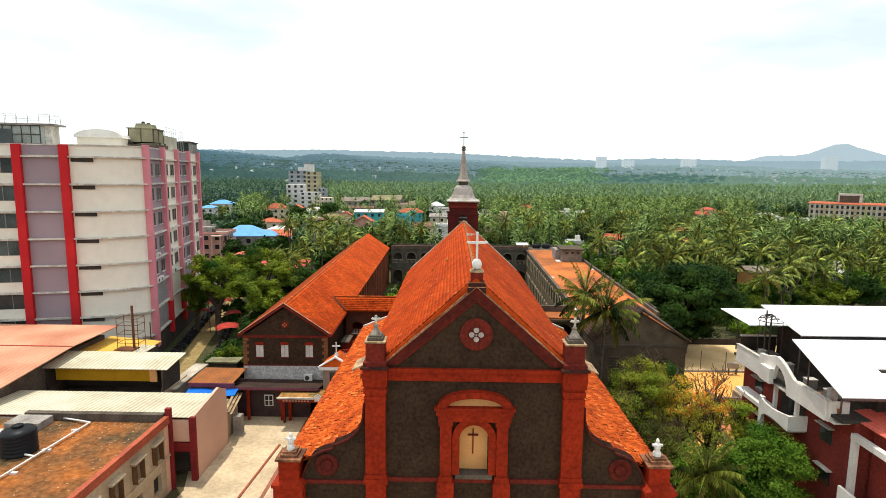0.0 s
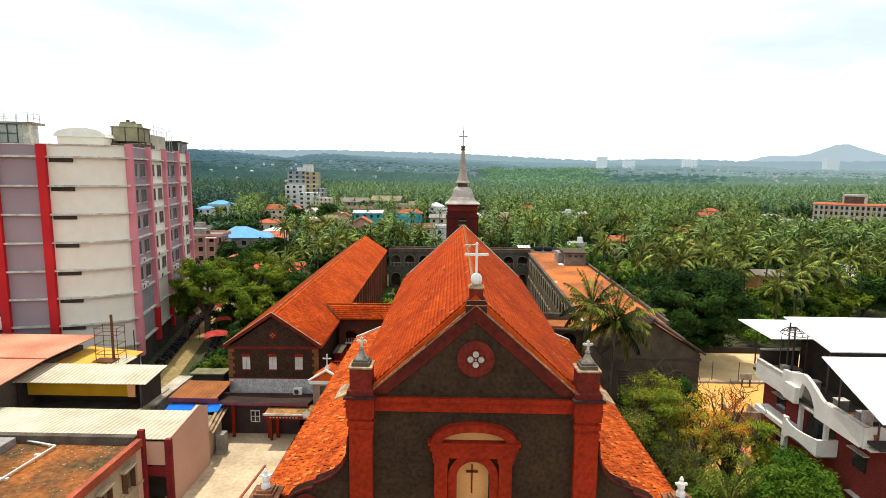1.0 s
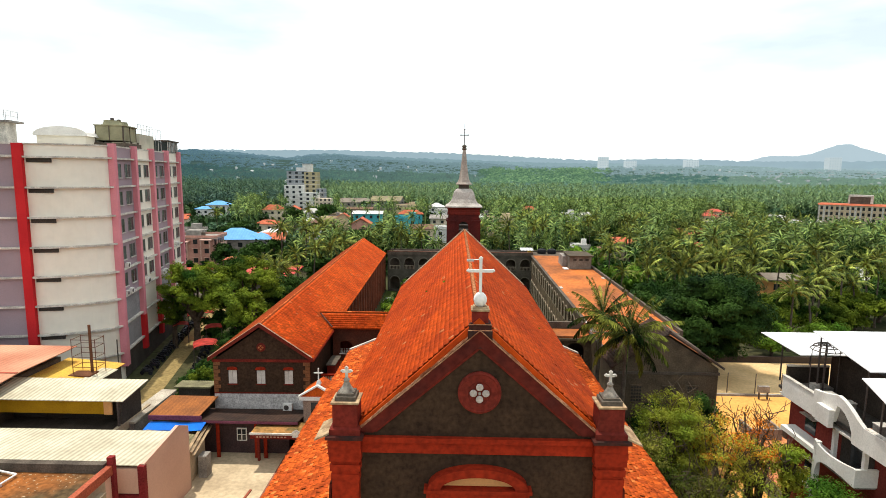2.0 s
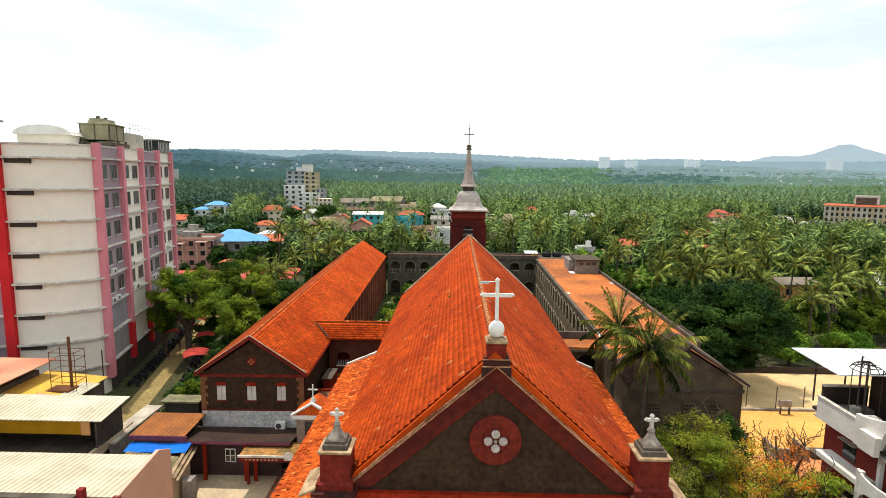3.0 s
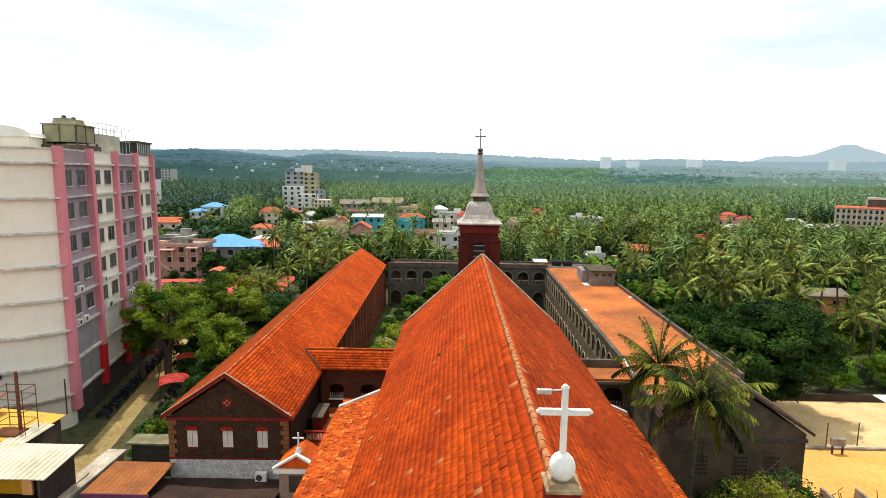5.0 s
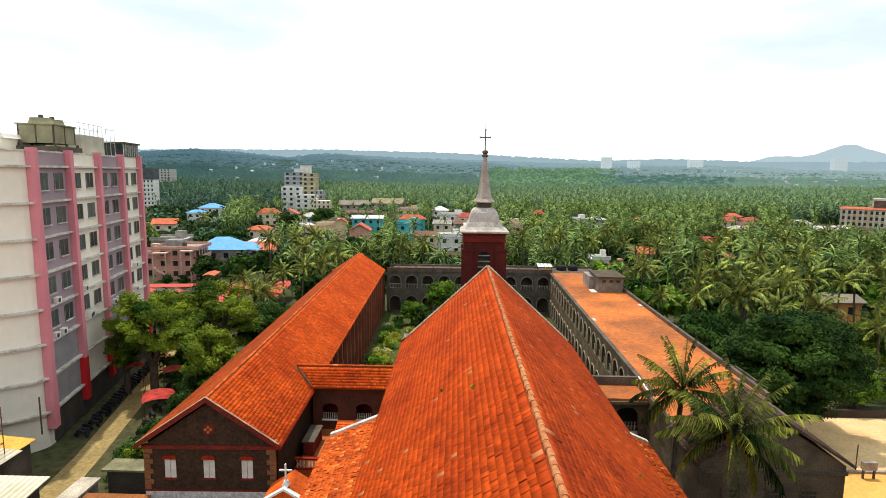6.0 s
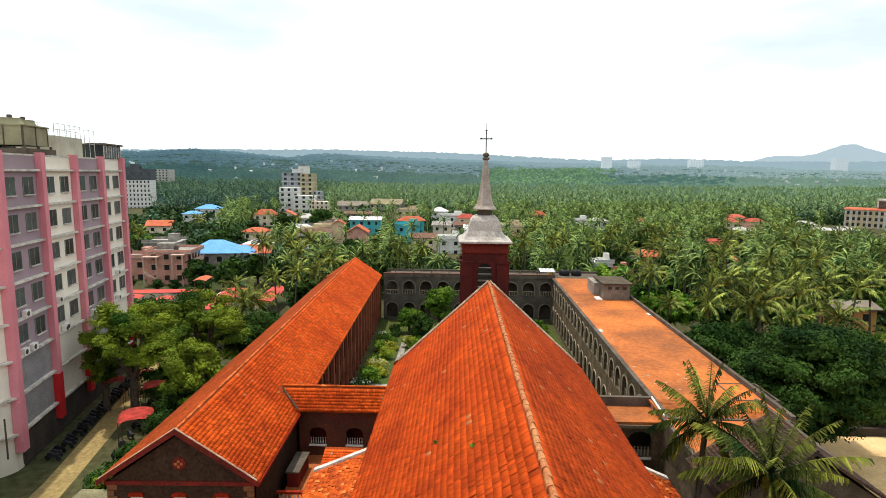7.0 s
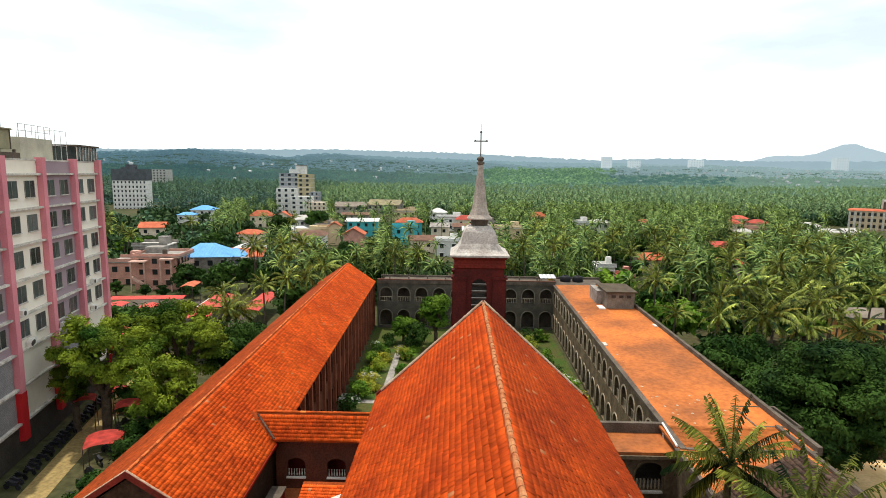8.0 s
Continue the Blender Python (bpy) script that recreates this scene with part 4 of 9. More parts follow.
hut = thing("stair_hut", "grey cement stair hut on the flat roof", "hut", EAST)
part("hut_wall", box(bmesh.new(), 5.0, 8.9, 42.0, 47.6, 8.06, 10.4), mat("dirty_grey_render", (0.22, 0.19, 0.15), (0.12, 0.10, 0.08), scale=0.9), hut)
part("hut_roof", box(bmesh.new(), 4.7, 9.2, 41.6, 48.0, 10.4, 10.58), mat("dark_mossy_slab", (0.10, 0.075, 0.048), (0.06, 0.047, 0.033), scale=0.9), hut)
part("hut_annex", box(bmesh.new(), 4.2, 5.0, 45.0, 49.6, 8.06, 10.0), CEMENT, hut)
for i in range(3):
    part("vent_grille", box(bmesh.new(), 5.6 + i * 1.1, 6.2 + i * 1.1, 41.95, 42.01, 9.6, 10.0), DARK, hut)
part("hut_slab", box(bmesh.new(), 3.9, 4.7, 41.4, 43.4, 8.06, 8.2), WHITE, hut, "white slab lying on the roof")
# old limewash flakes and a pipe on the terrace
flake = random.Random(41)
b = bmesh.new()
for i in range(46):
    u, v, r = (flake.uniform(0.3, 1.0), flake.uniform(6, 52), flake.uniform(0.04, 0.13)) if i < 20 else (flake.uniform(0.5, 6.0), flake.uniform(0.8, 11), flake.uniform(0.04, 0.15))
    bmesh.ops.create_cone(b, cap_ends=True, segments=6, radius1=r, radius2=r * 0.8, depth=0.012, matrix=pose(u, v, 8.07, 0, 0, flake.uniform(0, 90)) @ Matrix.Diagonal((1, flake.uniform(0.5, 1.8), 1, 1)))
part("lime_flakes", b, FRAME, east, "pale flakes of old limewash")
for k, (u, v) in enumerate(((8.9, 33.0), (0.5, 24.5))):
    part("roof_slab", box(bmesh.new(), u - 0.2, u + 0.2, v - 0.6, v + 0.6, 8.06, 8.16), WHITE_OLD, east, "pale slab lying on the roof")
part("roof_pipe", rod(bmesh.new(), (-0.1, 3.9, 8.2), (-0.35, 0.2, 8.2), 0.08, 8), WHITE, east, "white plastic pipe")
# low link on the east side of the nave
elink = thing("east_link", "low dark link block with arched openings", "building")
b = bmesh.new()
for k, c in enumerate((10.2, 13.9)):
    u0, u1 = (6.8, 12.0) if k == 0 else (12.0, 15.6)
    arch_bay(b, lambda u, d, z: Vector((u, 68.4 + d, z)), u0, u1, 0, 7.2, c, 2.1, 4.3, 5.6, 0.95, 0.5)
    # weathered white paint stands for the sunlit floor behind the arch
    part("gallery_sill", box(bmesh.new(), c - 0.95, c + 0.95, 68.2, 68.46, 4.2, 4.32), WHITE_OLD, elink)
    for i in range(7):
        part("baluster", lathe(bmesh.new(), [(0.05, 0), (0.08, 0.2), (0.04, 0.5), (0.07, 0.75)], 6, (c - 0.8 + i * 0.27, 68.7, 4.32)), FRAME, elink)
    part("arch_frame", arch_ring(bmesh.new(), lambda u, d, z: Vector((u, 68.4 + d, z)), c, 2.1, 4.3, 5.6, 0.95, 0.16, -0.06, 0.02), STUCCO, elink)
part("link_wall", b, STUCCO, elink, "grey wall with arched openings")
part("link_roof", box(bmesh.new(), 6.8, 15.6, 68.1, 71.2, 7.2, 7.42), TERRA, elink, "terracotta coloured slab")
part("link_cornice", box(bmesh.new(), 6.8, 15.6, 67.95, 68.4, 6.95, 7.2), STUCCO, elink)
part("link_parapet", box(bmesh.new(), 6.8, 15.6, 71.2, 71.55, 6.8, 8.2), CEMENT_DARK, elink)
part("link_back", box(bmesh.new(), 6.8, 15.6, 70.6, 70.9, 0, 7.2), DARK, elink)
part("gallery_floor", box(bmesh.new(), 6.8, 15.6, 68.9, 70.6, 3.6, 3.9), CEMENT, elink)
elow = thing("side_shed", "low shed roofs beside the aisle", "shed")
part("shed_body", box(bmesh.new(), 10.9, 13.2, 52.5, 66.4, 0, 4.2), STUCCO, elow)
part("shed_roof", prism(bmesh.new(), [(10.7, 5.3), (13.6, 4.3), (13.6, 4.4), (10.7, 5.4)], "y", 52.2, 66.5), CEMENT, elow, "stained cement slab roof")
# the dark gabled hall further east
HALLST = mat("dark_hall_stone", (0.15, 0.112, 0.072), (0.088, 0.067, 0.045), scale=0.8, bump=0.4)
hall = thing("stone_hall", "dark stone hall with browned tile gable roof", "building", pose(19.3, 55.9, 0))
b = prism(bmesh.new(), [(-4.6, 0), (4.6, 0), (4.6, 8.2), (0, 11.1), (-4.6, 8.2)], "y", 0.0, 4.6)
hw = part("hall_wall", b, HALLST, hall, "dark stained stone wall")
b = prism(bmesh.new(), [(-5.0, 8.15), (0, 11.35), (5.0, 8.15), (5.0, 8.28), (0, 11.5), (-5.0, 8.28)], "y", -0.3, 4.9)
hr = part("hall_roof", b, TILE_DARK, hall)
hs = math.hypot(5.0, 3.22)
for s in (-1, 1):
    tiles((s * 5.0, -0.3, 8.28), (0, 1, 0), (-s * 5.0, 0, 3.22), 5.2, hs, hr, TILE_DARK, seed=31 + s)
ridge_caps((0, -0.3, 11.52), (0, 4.9, 11.52), hr, TILE_DARK, 0.14)
part("hall_band", box(bmesh.new(), -4.7, 4.7, -0.1, 0.05, 7.6, 7.85), CEMENT_DARK, hw)
for x in (-2.6, 0.2, 2.4):
    wn = part("hall_window", box(bmesh.new(), x - 0.55, x + 0.55, -0.07, 0.02, 5.0, 6.6), HALLST, hw)
    for i in range(4):
        for j in range(5):
            part("grille_hole", box(bmesh.new(), x - 0.46 + i * 0.24, x - 0.28 + i * 0.24, -0.09, -0.06, 5.1 + j * 0.3, 5.3 + j * 0.3), DARK, wn)
flat = thing("flat_block", "small dark flat-roofed block behind the hall", "building")
ROOFBLACK = mat("black_mossy_roof", (0.05, 0.042, 0.032), (0.03, 0.027, 0.022), scale=0.8)
part("block_wall", box(bmesh.new(), 23.2, 26.0, 71.6, 74.8, 0, 7.7), CEMENT_DARK, flat)
part("block_roof", box(bmesh.new(), 22.8, 26.4, 71.25, 75.2, 7.7, 7.85), ROOFBLACK, flat)
for d in ((22.8, 26.4, 71.25, 71.4), (22.8, 26.4, 75.05, 75.2), (22.8, 22.95, 71.4, 75.05), (26.25, 26.4, 71.4, 75.05)):
    part("block_parapet", box(bmesh.new(), *d, 7.85, 8.1), CEMENT_DARK, flat, "blackened rim of the roof")
low = thing("terrace_block", "dark block with terracotta flat roof behind the hall", "building")
part("block_wall", box(bmesh.new(), 15.6, 24.2, 60.9, 71.1, 0, 7.9), STUCCO, low)
part("block_roof", box(bmesh.new(), 15.4, 24.2, 60.85, 71.2, 7.9, 8.06), TERRA, low, "terracotta coloured flat roof")
part("roof_edge", box(bmesh.new(), 24.2, 24.5, 60.85, 71.2, 7.85, 8.3), CEMENT_DARK, low, "blackened roof edge")
part("roof_edge", box(bmesh.new(), 15.1, 15.4, 60.85, 67.3, 7.85, 8.2), CEMENT_DARK, low)


# ---- the tall pink and white block ----
TALL = pose(-39.0, 69.2, 0, 0, 0, 12.2)      # local: corner at the origin, south front towards -x, east front towards +y
BUFF = mat("cream_render", (0.81, 0.755, 0.635), (0.755, 0.695, 0.575), scale=0.12, fine=1.1, bump=0.0, grain=0.035)
MAUVE = mat("mauve_grey_render", (0.355, 0.272, 0.292), (0.30, 0.23, 0.25), scale=0.15, bump=0, grain=0.05)
PINK = mat("pink_paint", (0.70, 0.265, 0.295), (0.60, 0.215, 0.245), scale=0.3, grain=0.06)
SCARLET = mat("scarlet_paint", (0.58, 0.028, 0.03), (0.49, 0.022, 0.026), scale=0.3, grain=0.06)
SLATE = mat("grey_shutter_panel", (0.29, 0.28, 0.275), (0.23, 0.22, 0.22), stripe=(2, 0.15, 0.1))
tall = thing("hospital_block", "eight-storey cream, mauve and pink commercial block", "building", TALL)
WIN_G = mat("tinted_glass", (0.03, 0.04, 0.04), (0.075, 0.09, 0.085), rough=0.2, spec=0.3, bump=0, scale=0.35, rand=0.4)


WIN_E = mat("deep_tinted_glass", (0.035, 0.042, 0.041), (0.085, 0.098, 0.092), rough=0.2, spec=0.25, bump=0, scale=0.35, rand=0.5)


def outline(g=0.0):
    pts = [(g, 31.6 + g), (g, 3.1)]
    for i in range(1, 10):
        a = math.pi / 2 * i / 10
        pts.append((-7.6 + (7.6 + g) * math.cos(a), 3.1 - (3.1 + g) * math.sin(a)))
    pts += [(-7.6, -g), (-42.0, -g), (-42.0, 31.6 + g)]
    return pts


ZT = 27.9
body = part("tower_body", prism(bmesh.new(), outline(), "z", 0, ZT), BUFF, tall, "cream rendered body with a rounded corner")
part("roof_edge", prism(bmesh.new(), outline(0.12), "z", ZT, ZT + 0.16), WHITE_OLD, tall)
ledges = [26.6 - 3.3 * k for k in range(8)]
for z in ledges:
    part("ledge", prism(bmesh.new(), outline(0.46), "z", z - 0.13, z + 0.07), WHITE_OLD, tall, "thin cement sunshade ledge")
# south front
for x in (-7.9, -12.9):
    part("pilaster", box(bmesh.new(), x - 0.45, x + 0.45, -0.6, 0.1, 0, ZT + 0.1), SCARLET, tall, "scarlet pilaster")
for z in [30.0] + ledges:
    z0 = z - 3.3
    part("wall_panel", box(bmesh.new(), -12.45, -8.35, -0.06, 0.1, max(z0, 0) + 0.06, min(z - 0.1, ZT)), MAUVE, tall, "mauve grey wall panel")
    if z < 29:
        slot = part("vent_slot", box(bmesh.new(), -7.3, -4.9, -0.03, 0.5, z - 0.62, z - 0.18), DARK, tall, "dark ventilation slot")
    if z0 > -1:
        band = part("ribbon_window", box(bmesh.new(), -42, -13.35, -0.04, 0.1, z0 + 1.3, z - 0.25), WIN_G, tall, "dark ribbon window")
        for i in range(18):
            x = -41.2 + i * 1.55
            part("mullion", box(bmesh.new(), x, x + 0.07, -0.08, 0.02, z0 + 1.3, z - 0.25), CEMENT, band)
# east front: five pilasters, four bays
bays = [2.9, 10.0, 17.2, 24.4, 31.2]
for y in bays:
    part("pilaster", box(bmesh.new(), -0.1, 0.62, y - 0.38, y + 0.38, 6.4, ZT + 0.35), PINK, tall, "pink pilaster")
    part("pilaster_base", box(bmesh.new(), -0.1, 0.63, y - 0.47, y + 0.47, 1.8, 6.4), SCARLET if y > 9 else PINK, tall)
for k in range(4):
    y0, y1 = bays[k] + 0.45, bays[k + 1] - 0.45
    for f, z in enumerate([29.9] + ledges):
        z0 = z - 3.3
        zt = min(z - 0.1, ZT)
        upper = f <= 5
        m = (MAUVE if k % 2 == 0 else BUFF) if upper else (SLATE if k % 2 == 0 else BUFF)
        if z0 < 3:
            m = CEMENT_DARK
        if z0 + 0.06 < 0:
            continue
        panel = part("wall_panel", box(bmesh.new(), -0.05, 0.08, y0, y1, z0 + 0.06, zt), m, tall)
        if upper and f > 0:
            for c in ((y0 + y1) / 2 - 1.6, (y0 + y1) / 2 + 1.55):
                wnd = part("window", box(bmesh.new(), 0.06, 0.11, c - 0.92, c + 0.92, z0 + 1.0, z0 + 2.65), WIN_E, panel, "sliding window with dark glass")
                for q in (-0.92, -0.02, 0.88):
                    part("window_frame", box(bmesh.new(), 0.11, 0.15, c + q, c + q + 0.04, z0 + 1.0, z0 + 2.65), CEMENT, wnd)
                part("window_sill", box(bmesh.new(), 0.08, 0.28, c - 0.85, c + 0.85, z0 + 0.95, z0 + 1.05), WHITE_OLD, wnd)
# dark sheet painted for the shade of the open ground floor
part("ground_recess", box(bmesh.new(), 0.05, 0.12, 3.4, 31.2, 0.1, 3.0), DARK, tall)
for i, (k, z) in enumerate([(0, 10.4), (0, 10.4), (1, 10.4), (1, 10.5), (2, 10.4), (2, 10.4), (1, 13.6), (3, 13.6), (0, 13.7), (3, 10.4)]):
    a = thing("air_conditioner", "white air conditioner outdoor unit on a ledge", "air conditioner", TALL @ pose(0.36, bays[k] + 1.6 + (i % 2) * 1.1 + (i % 3) * 0.4, z - 0.3), "outdoor units on the block")
    part("casing", box(bmesh.new(), -0.2, 0.2, -0.42, 0.42, 0, 0.62), WHITE, a)
    part("fan_grille", lathe(bmesh.new(), [(0.23, 0), (0.23, 0.03), (0.06, 0.04)], 14), METAL, a).matrix_basis = pose(0.2, -0.1, 0.31, 0, 90)
part("drain_pipe", rod(bmesh.new(), (0.12, 0.9, 2.0), (0.12, 0.9, 5.6), 0.07), CEMENT_DARK, tall)
# roof structures
pent = thing("glass_penthouse", "glazed rooftop room with railing", "rooftop room", TALL)
PENT_G = mat("pale_green_glazing", (0.36, 0.39, 0.345), (0.27, 0.295, 0.265), rough=0.15, spec=0.5, bump=0, scale=0.5)
part("penthouse_core", box(bmesh.new(), -24, -11.2, 3.0, 5.4, ZT + 0.16, 30.4), PENT_G, pent, "greenish pale glazing")
part("penthouse_roof", box(bmesh.new(), -24.3, -9.9, 2.6, 5.8, 30.4, 30.62), CEMENT, pent)
part("penthouse_end", box(bmesh.new(), -11.2, -10.5, 3.1, 5.3, ZT + 0.16, 30.4), WHITE_OLD, pent, "pale grey end wall")
for i in range(13):
    part("mullion", box(bmesh.new(), -23.95 + i * 1.02, -23.87 + i * 1.02, 2.9, 3.02, ZT + 0.16, 30.4), METAL, pent)
for z_ in (28.15, 29.25, 30.3):
    part("transom", box(bmesh.new(), -24, -11.6, 2.88, 3.0, z_, z_ + 0.09), METAL, pent)


def railing(parent, pts, z, h, gap=1.2):
    for (ax, ay), (bx, by) in zip(pts, pts[1:]):
        n = max(2, int(math.hypot(bx - ax, by - ay) / gap))
        b = bmesh.new()
        for i in range(n + 1):
            x, y = ax + (bx - ax) * i / n, ay + (by - ay) * i / n
            rod(b, (x, y, z), (x, y, z + h), 0.03, 5)
        for k in (0.5, 1.0):
            rod(b, (ax, ay, z + h * k), (bx, by, z + h * k), 0.03, 5)
        part("railing", b, GALV, parent)


railing(pent, [(-24, 5.6), (-24, 2.8), (-10.4, 2.8), (-10.4, 5.6), (-24, 5.6)], 30.62, 1.1)
dome = thing("curved_roof", "white barrel-shaped sheet roof on the terrace", "roof", TALL)
part("dome_wall", box(bmesh.new(), -8.8, -3.6, 6, 15, ZT, 29.3), BUFF, dome)
part("dome_sheet", prism(bmesh.new(), [(-9.0, 29.2)] + [(-6.2 + 2.9 * math.cos(math.pi * (1 - i / 10)), 29.3 + 1.0 * math.sin(math.pi * i / 10)) for i in range(11)] + [(-3.2, 29.2)], "y", 5.7, 15.2), WHITE, dome)
chill = thing("cooling_tower", "greenish grey cooling tower unit on the roof", "cooling tower", TALL)
OLIVE = mat("olive_cladding", (0.33, 0.31, 0.19), (0.22, 0.205, 0.125), grain=0.08)
part("tower_casing", box(bmesh.new(), -3.6, -0.4, 8.9, 13.5, 28.9, 30.7), OLIVE, chill)
for y_ in (8.86, 11.15, 13.42):
    part("casing_rib", box(bmesh.new(), -0.42, -0.34, y_, y_ + 0.1, 28.9, 30.7), CEMENT_DARK, chill)
for x_ in (-3.6, -2.05, -0.5):
    part("casing_rib", box(bmesh.new(), x_, x_ + 0.1, 8.84, 8.92, 28.9, 30.7), CEMENT_DARK, chill)
part("casing_rim", box(bmesh.new(), -3.75, -0.25, 8.75, 13.65, 30.7, 30.82), OLIVE, chill)
part("tower_plinth", box(bmesh.new(), -3.9, 0.0, 8.4, 14.2, ZT + 0.16, 28.6), CEMENT_DARK, chill)
for y in (10.05, 12.35):
    fs = part("fan_stack", lathe(bmesh.new(), [(1.15, 30.82), (0.95, 31.3), (0.98, 31.4)], 18, (-1.95, y, 0)), OLIVE, chill)
    part("fan_motor", lathe(bmesh.new(), [(0.22, 31.3), (0.22, 31.7), (0.1, 31.75)], 10, (-1.95, y, 0)), METAL, fs)
for x in (-3.6, -0.3):
    for y in (8.8, 11.3, 13.8):
        part("tower_leg", box(bmesh.new(), x - 0.1, x + 0.1, y - 0.1, y + 0.1, 28.6, 28.9), CEMENT_DARK, chill)
stair = thing("roof_annex", "cream roof annex with railings", "rooftop room", TALL)
part("annex_wall", box(bmesh.new(), -5.5, -0.8, 16.0, 22.5, ZT, 30.2), mat("dull_cream_render", (0.50, 0.47, 0.36), (0.38, 0.36, 0.28), grain=0.08), stair)
railing(stair, [(-5.2, 22.7), (-0.6, 22.7), (-0.6, 25.4)], ZT + 0.16, 3.2, 0.9)
railing(stair, [(-5.4, 16.1), (-0.9, 16.1), (-0.9, 22.4)], 30.2, 1.3)
gb = thing("glazed_lobby", "glazed lift lobby on the roof corner", "rooftop room", TALL)
part("lobby_glass", box(bmesh.new(), -5.5, 0.2, 25.8, 31.4, ZT + 0.2, 29.7), WIN_G, gb)
part("lobby_roof", box(bmesh.new(), -5.8, 0.45, 25.6, 31.7, 29.7, 29.9), CEMENT_DARK, gb)
for i in range(8):
    part("mullion", box(bmesh.new(), 0.18, 0.26, 25.8 + i * 0.78, 25.9 + i * 0.78, ZT + 0.2, 29.7), WHITE_OLD, gb)


# ---- ground ----
EARTH = mat("grass_and_earth", (0.04, 0.055, 0.02), (0.085, 0.07, 0.035), scale=0.06, fine=1.2, rough=0.95, bump=0.2, grain=0.35)
SAND = mat("pale_sand", (0.72, 0.50, 0.25), (0.56, 0.37, 0.17), scale=0.25, fine=3, rough=0.95, grain=0.12)
PAVING = mat("pale_concrete_yard", (0.60, 0.47, 0.30), (0.44, 0.34, 0.215), scale=0.35, fine=3, rough=0.9, grain=0.15)
ORANGE_SAND = mat("orange_sand", (0.78, 0.40, 0.11), (0.66, 0.32, 0.085), scale=0.2, fine=2.5, rough=0.95, grain=0.12)
LANE = mat("sandy_lane", (0.34, 0.25, 0.10), (0.25, 0.18, 0.075), scale=0.3, fine=3, rough=0.95)


# crest of the wooded hills: bearing in degrees and height in metres
CREST_A = [-60, -40, -32.3, -28.8, -24.9, -20.2, -16.6, -13.9, -12.3, -8.9, -1.6, 9.7, 21.1, 30.2, 36.6, 60]
CREST_H = [70, 82, 89, 95, 107, 97, 82, 97, 101, 92, 84, 72, 68, 56, 55, 60]


def rise(x, y):
    """Height of the land: level near the church, swelling to low hills far away."""
    r = math.hypot(x, y)
    s = min(max((r - 560) / 1740, 0), 1)
    s = s * s * (2.2 - 1.2 * s)
    top = float(np.interp(math.degrees(math.atan2(x, y)), CREST_A, CREST_H)) if y > 0 else 60.0
    return s * (top - 12 + 12 * noise.noise(Vector((x * 0.0016, y * 0.0016, 3.0)))) + 9 * s * noise.noise(Vector((x * 0.006, y * 0.006, 0)))


gv, gf = [], []
radii = [0, 30, 60, 120, 200, 300, 420, 560, 700, 850, 1000, 1200, 1400, 1700, 2000, 2400, 2900, 3500, 4300]
SEC = 96
for r in radii:
    for i in range(SEC):
        a = 2 * math.pi * i / SEC
        x, y = r * math.sin(a), r * math.cos(a)
        gv.append((x, y, rise(x, y) - (0.0 if r < 2500 else 30)))
for k in range(len(radii) - 1):
    for i in range(SEC):
        gf.append((k * SEC + i, k * SEC + (i + 1) % SEC, (k + 1) * SEC + (i + 1) % SEC, (k + 1) * SEC + i))
ground = tagged(new("ground", np_mesh("ground", gv, gf, EARTH)), "grassy ground with bare earth under the palms", "ground", kind="structure")


def patch(name, label, material, pts, z=0.02, t=0.15):
    ob = part(name, prism(bmesh.new(), pts, "z", z - t, z), material, None)
    return tagged(ob, label, name.replace("_", " "), kind="structure")


yard = patch("yard", "pale dusty concrete yard beside the church", PAVING, [(-22, 20), (-8, 20), (-8, 56), (-26, 56), (-21, 41)], 0.03)
patch("forecourt", "pale concrete forecourt before the church", PAVING, [(-8, -30), (26, -30), (26, 28.2), (-8, 28.2)], 0.024)
b = bmesh.new()
for i in range(9):
    for j in range(2):
        x, y = -14.2 + j * 2.6, 30 + i * 2.7
        quad(b, (x, y, 0.045), (x + 2.5, y, 0.045), (x + 2.5, y + 2.6, 0.045), (x, y + 2.6, 0.045))
tagged(part("paving_slabs", b, mat("reddish_paving", (0.52, 0.40, 0.29), (0.42, 0.30, 0.21), island=0.15), None), "reddish patterned paving slabs in the yard", "paving", kind="structure")
tagged(part("drain_line", box(bmesh.new(), -14.7, -14.4, 29, 55, 0.02, 0.06), mat("red_kerb", (0.33, 0.13, 0.08)), None), "faded red kerb line in the yard", "kerb", kind="structure")
patch("sand_yard", "orange sand under sparse trees by the court", ORANGE_SAND, [(19.8, 42.5), (25.45, 42.5), (25.45, 53.95), (22.5, 53.95)], 0.03)
patch("sand_court", "bright orange sand court", ORANGE_SAND, [(25.5, 54), (40, 54), (48, 70.0), (25.5, 70.0)], 0.03)
patch("play_court", "pale concrete play court", SAND, [(25.5, 70.3), (52, 70.3), (56, 82), (27.8, 82)], 0.04)
tagged(part("court_kerb", box(bmesh.new(), 27.8, 54, 70.0, 70.3, 0, 0.25), CEMENT, None), "grey cement kerb between the courts", "kerb", kind="structure")
tagged(part("court_wall", box(bmesh.new(), 27, 62, 82, 82.4, 0, 0.9), mat("blackened_laterite_wall", (0.06, 0.045, 0.035), (0.04, 0.03, 0.025)), None), "low dark boundary wall behind the court", "wall", kind="structure")
patch("lane", "sandy lane along the tall block", LANE, [(-33.6, 55), (-30.6, 55), (-33.6, 70), (-38.6, 92), (-42.0, 110), (-44.5, 110), (-41.2, 92), (-36.0, 70)], 0.03)
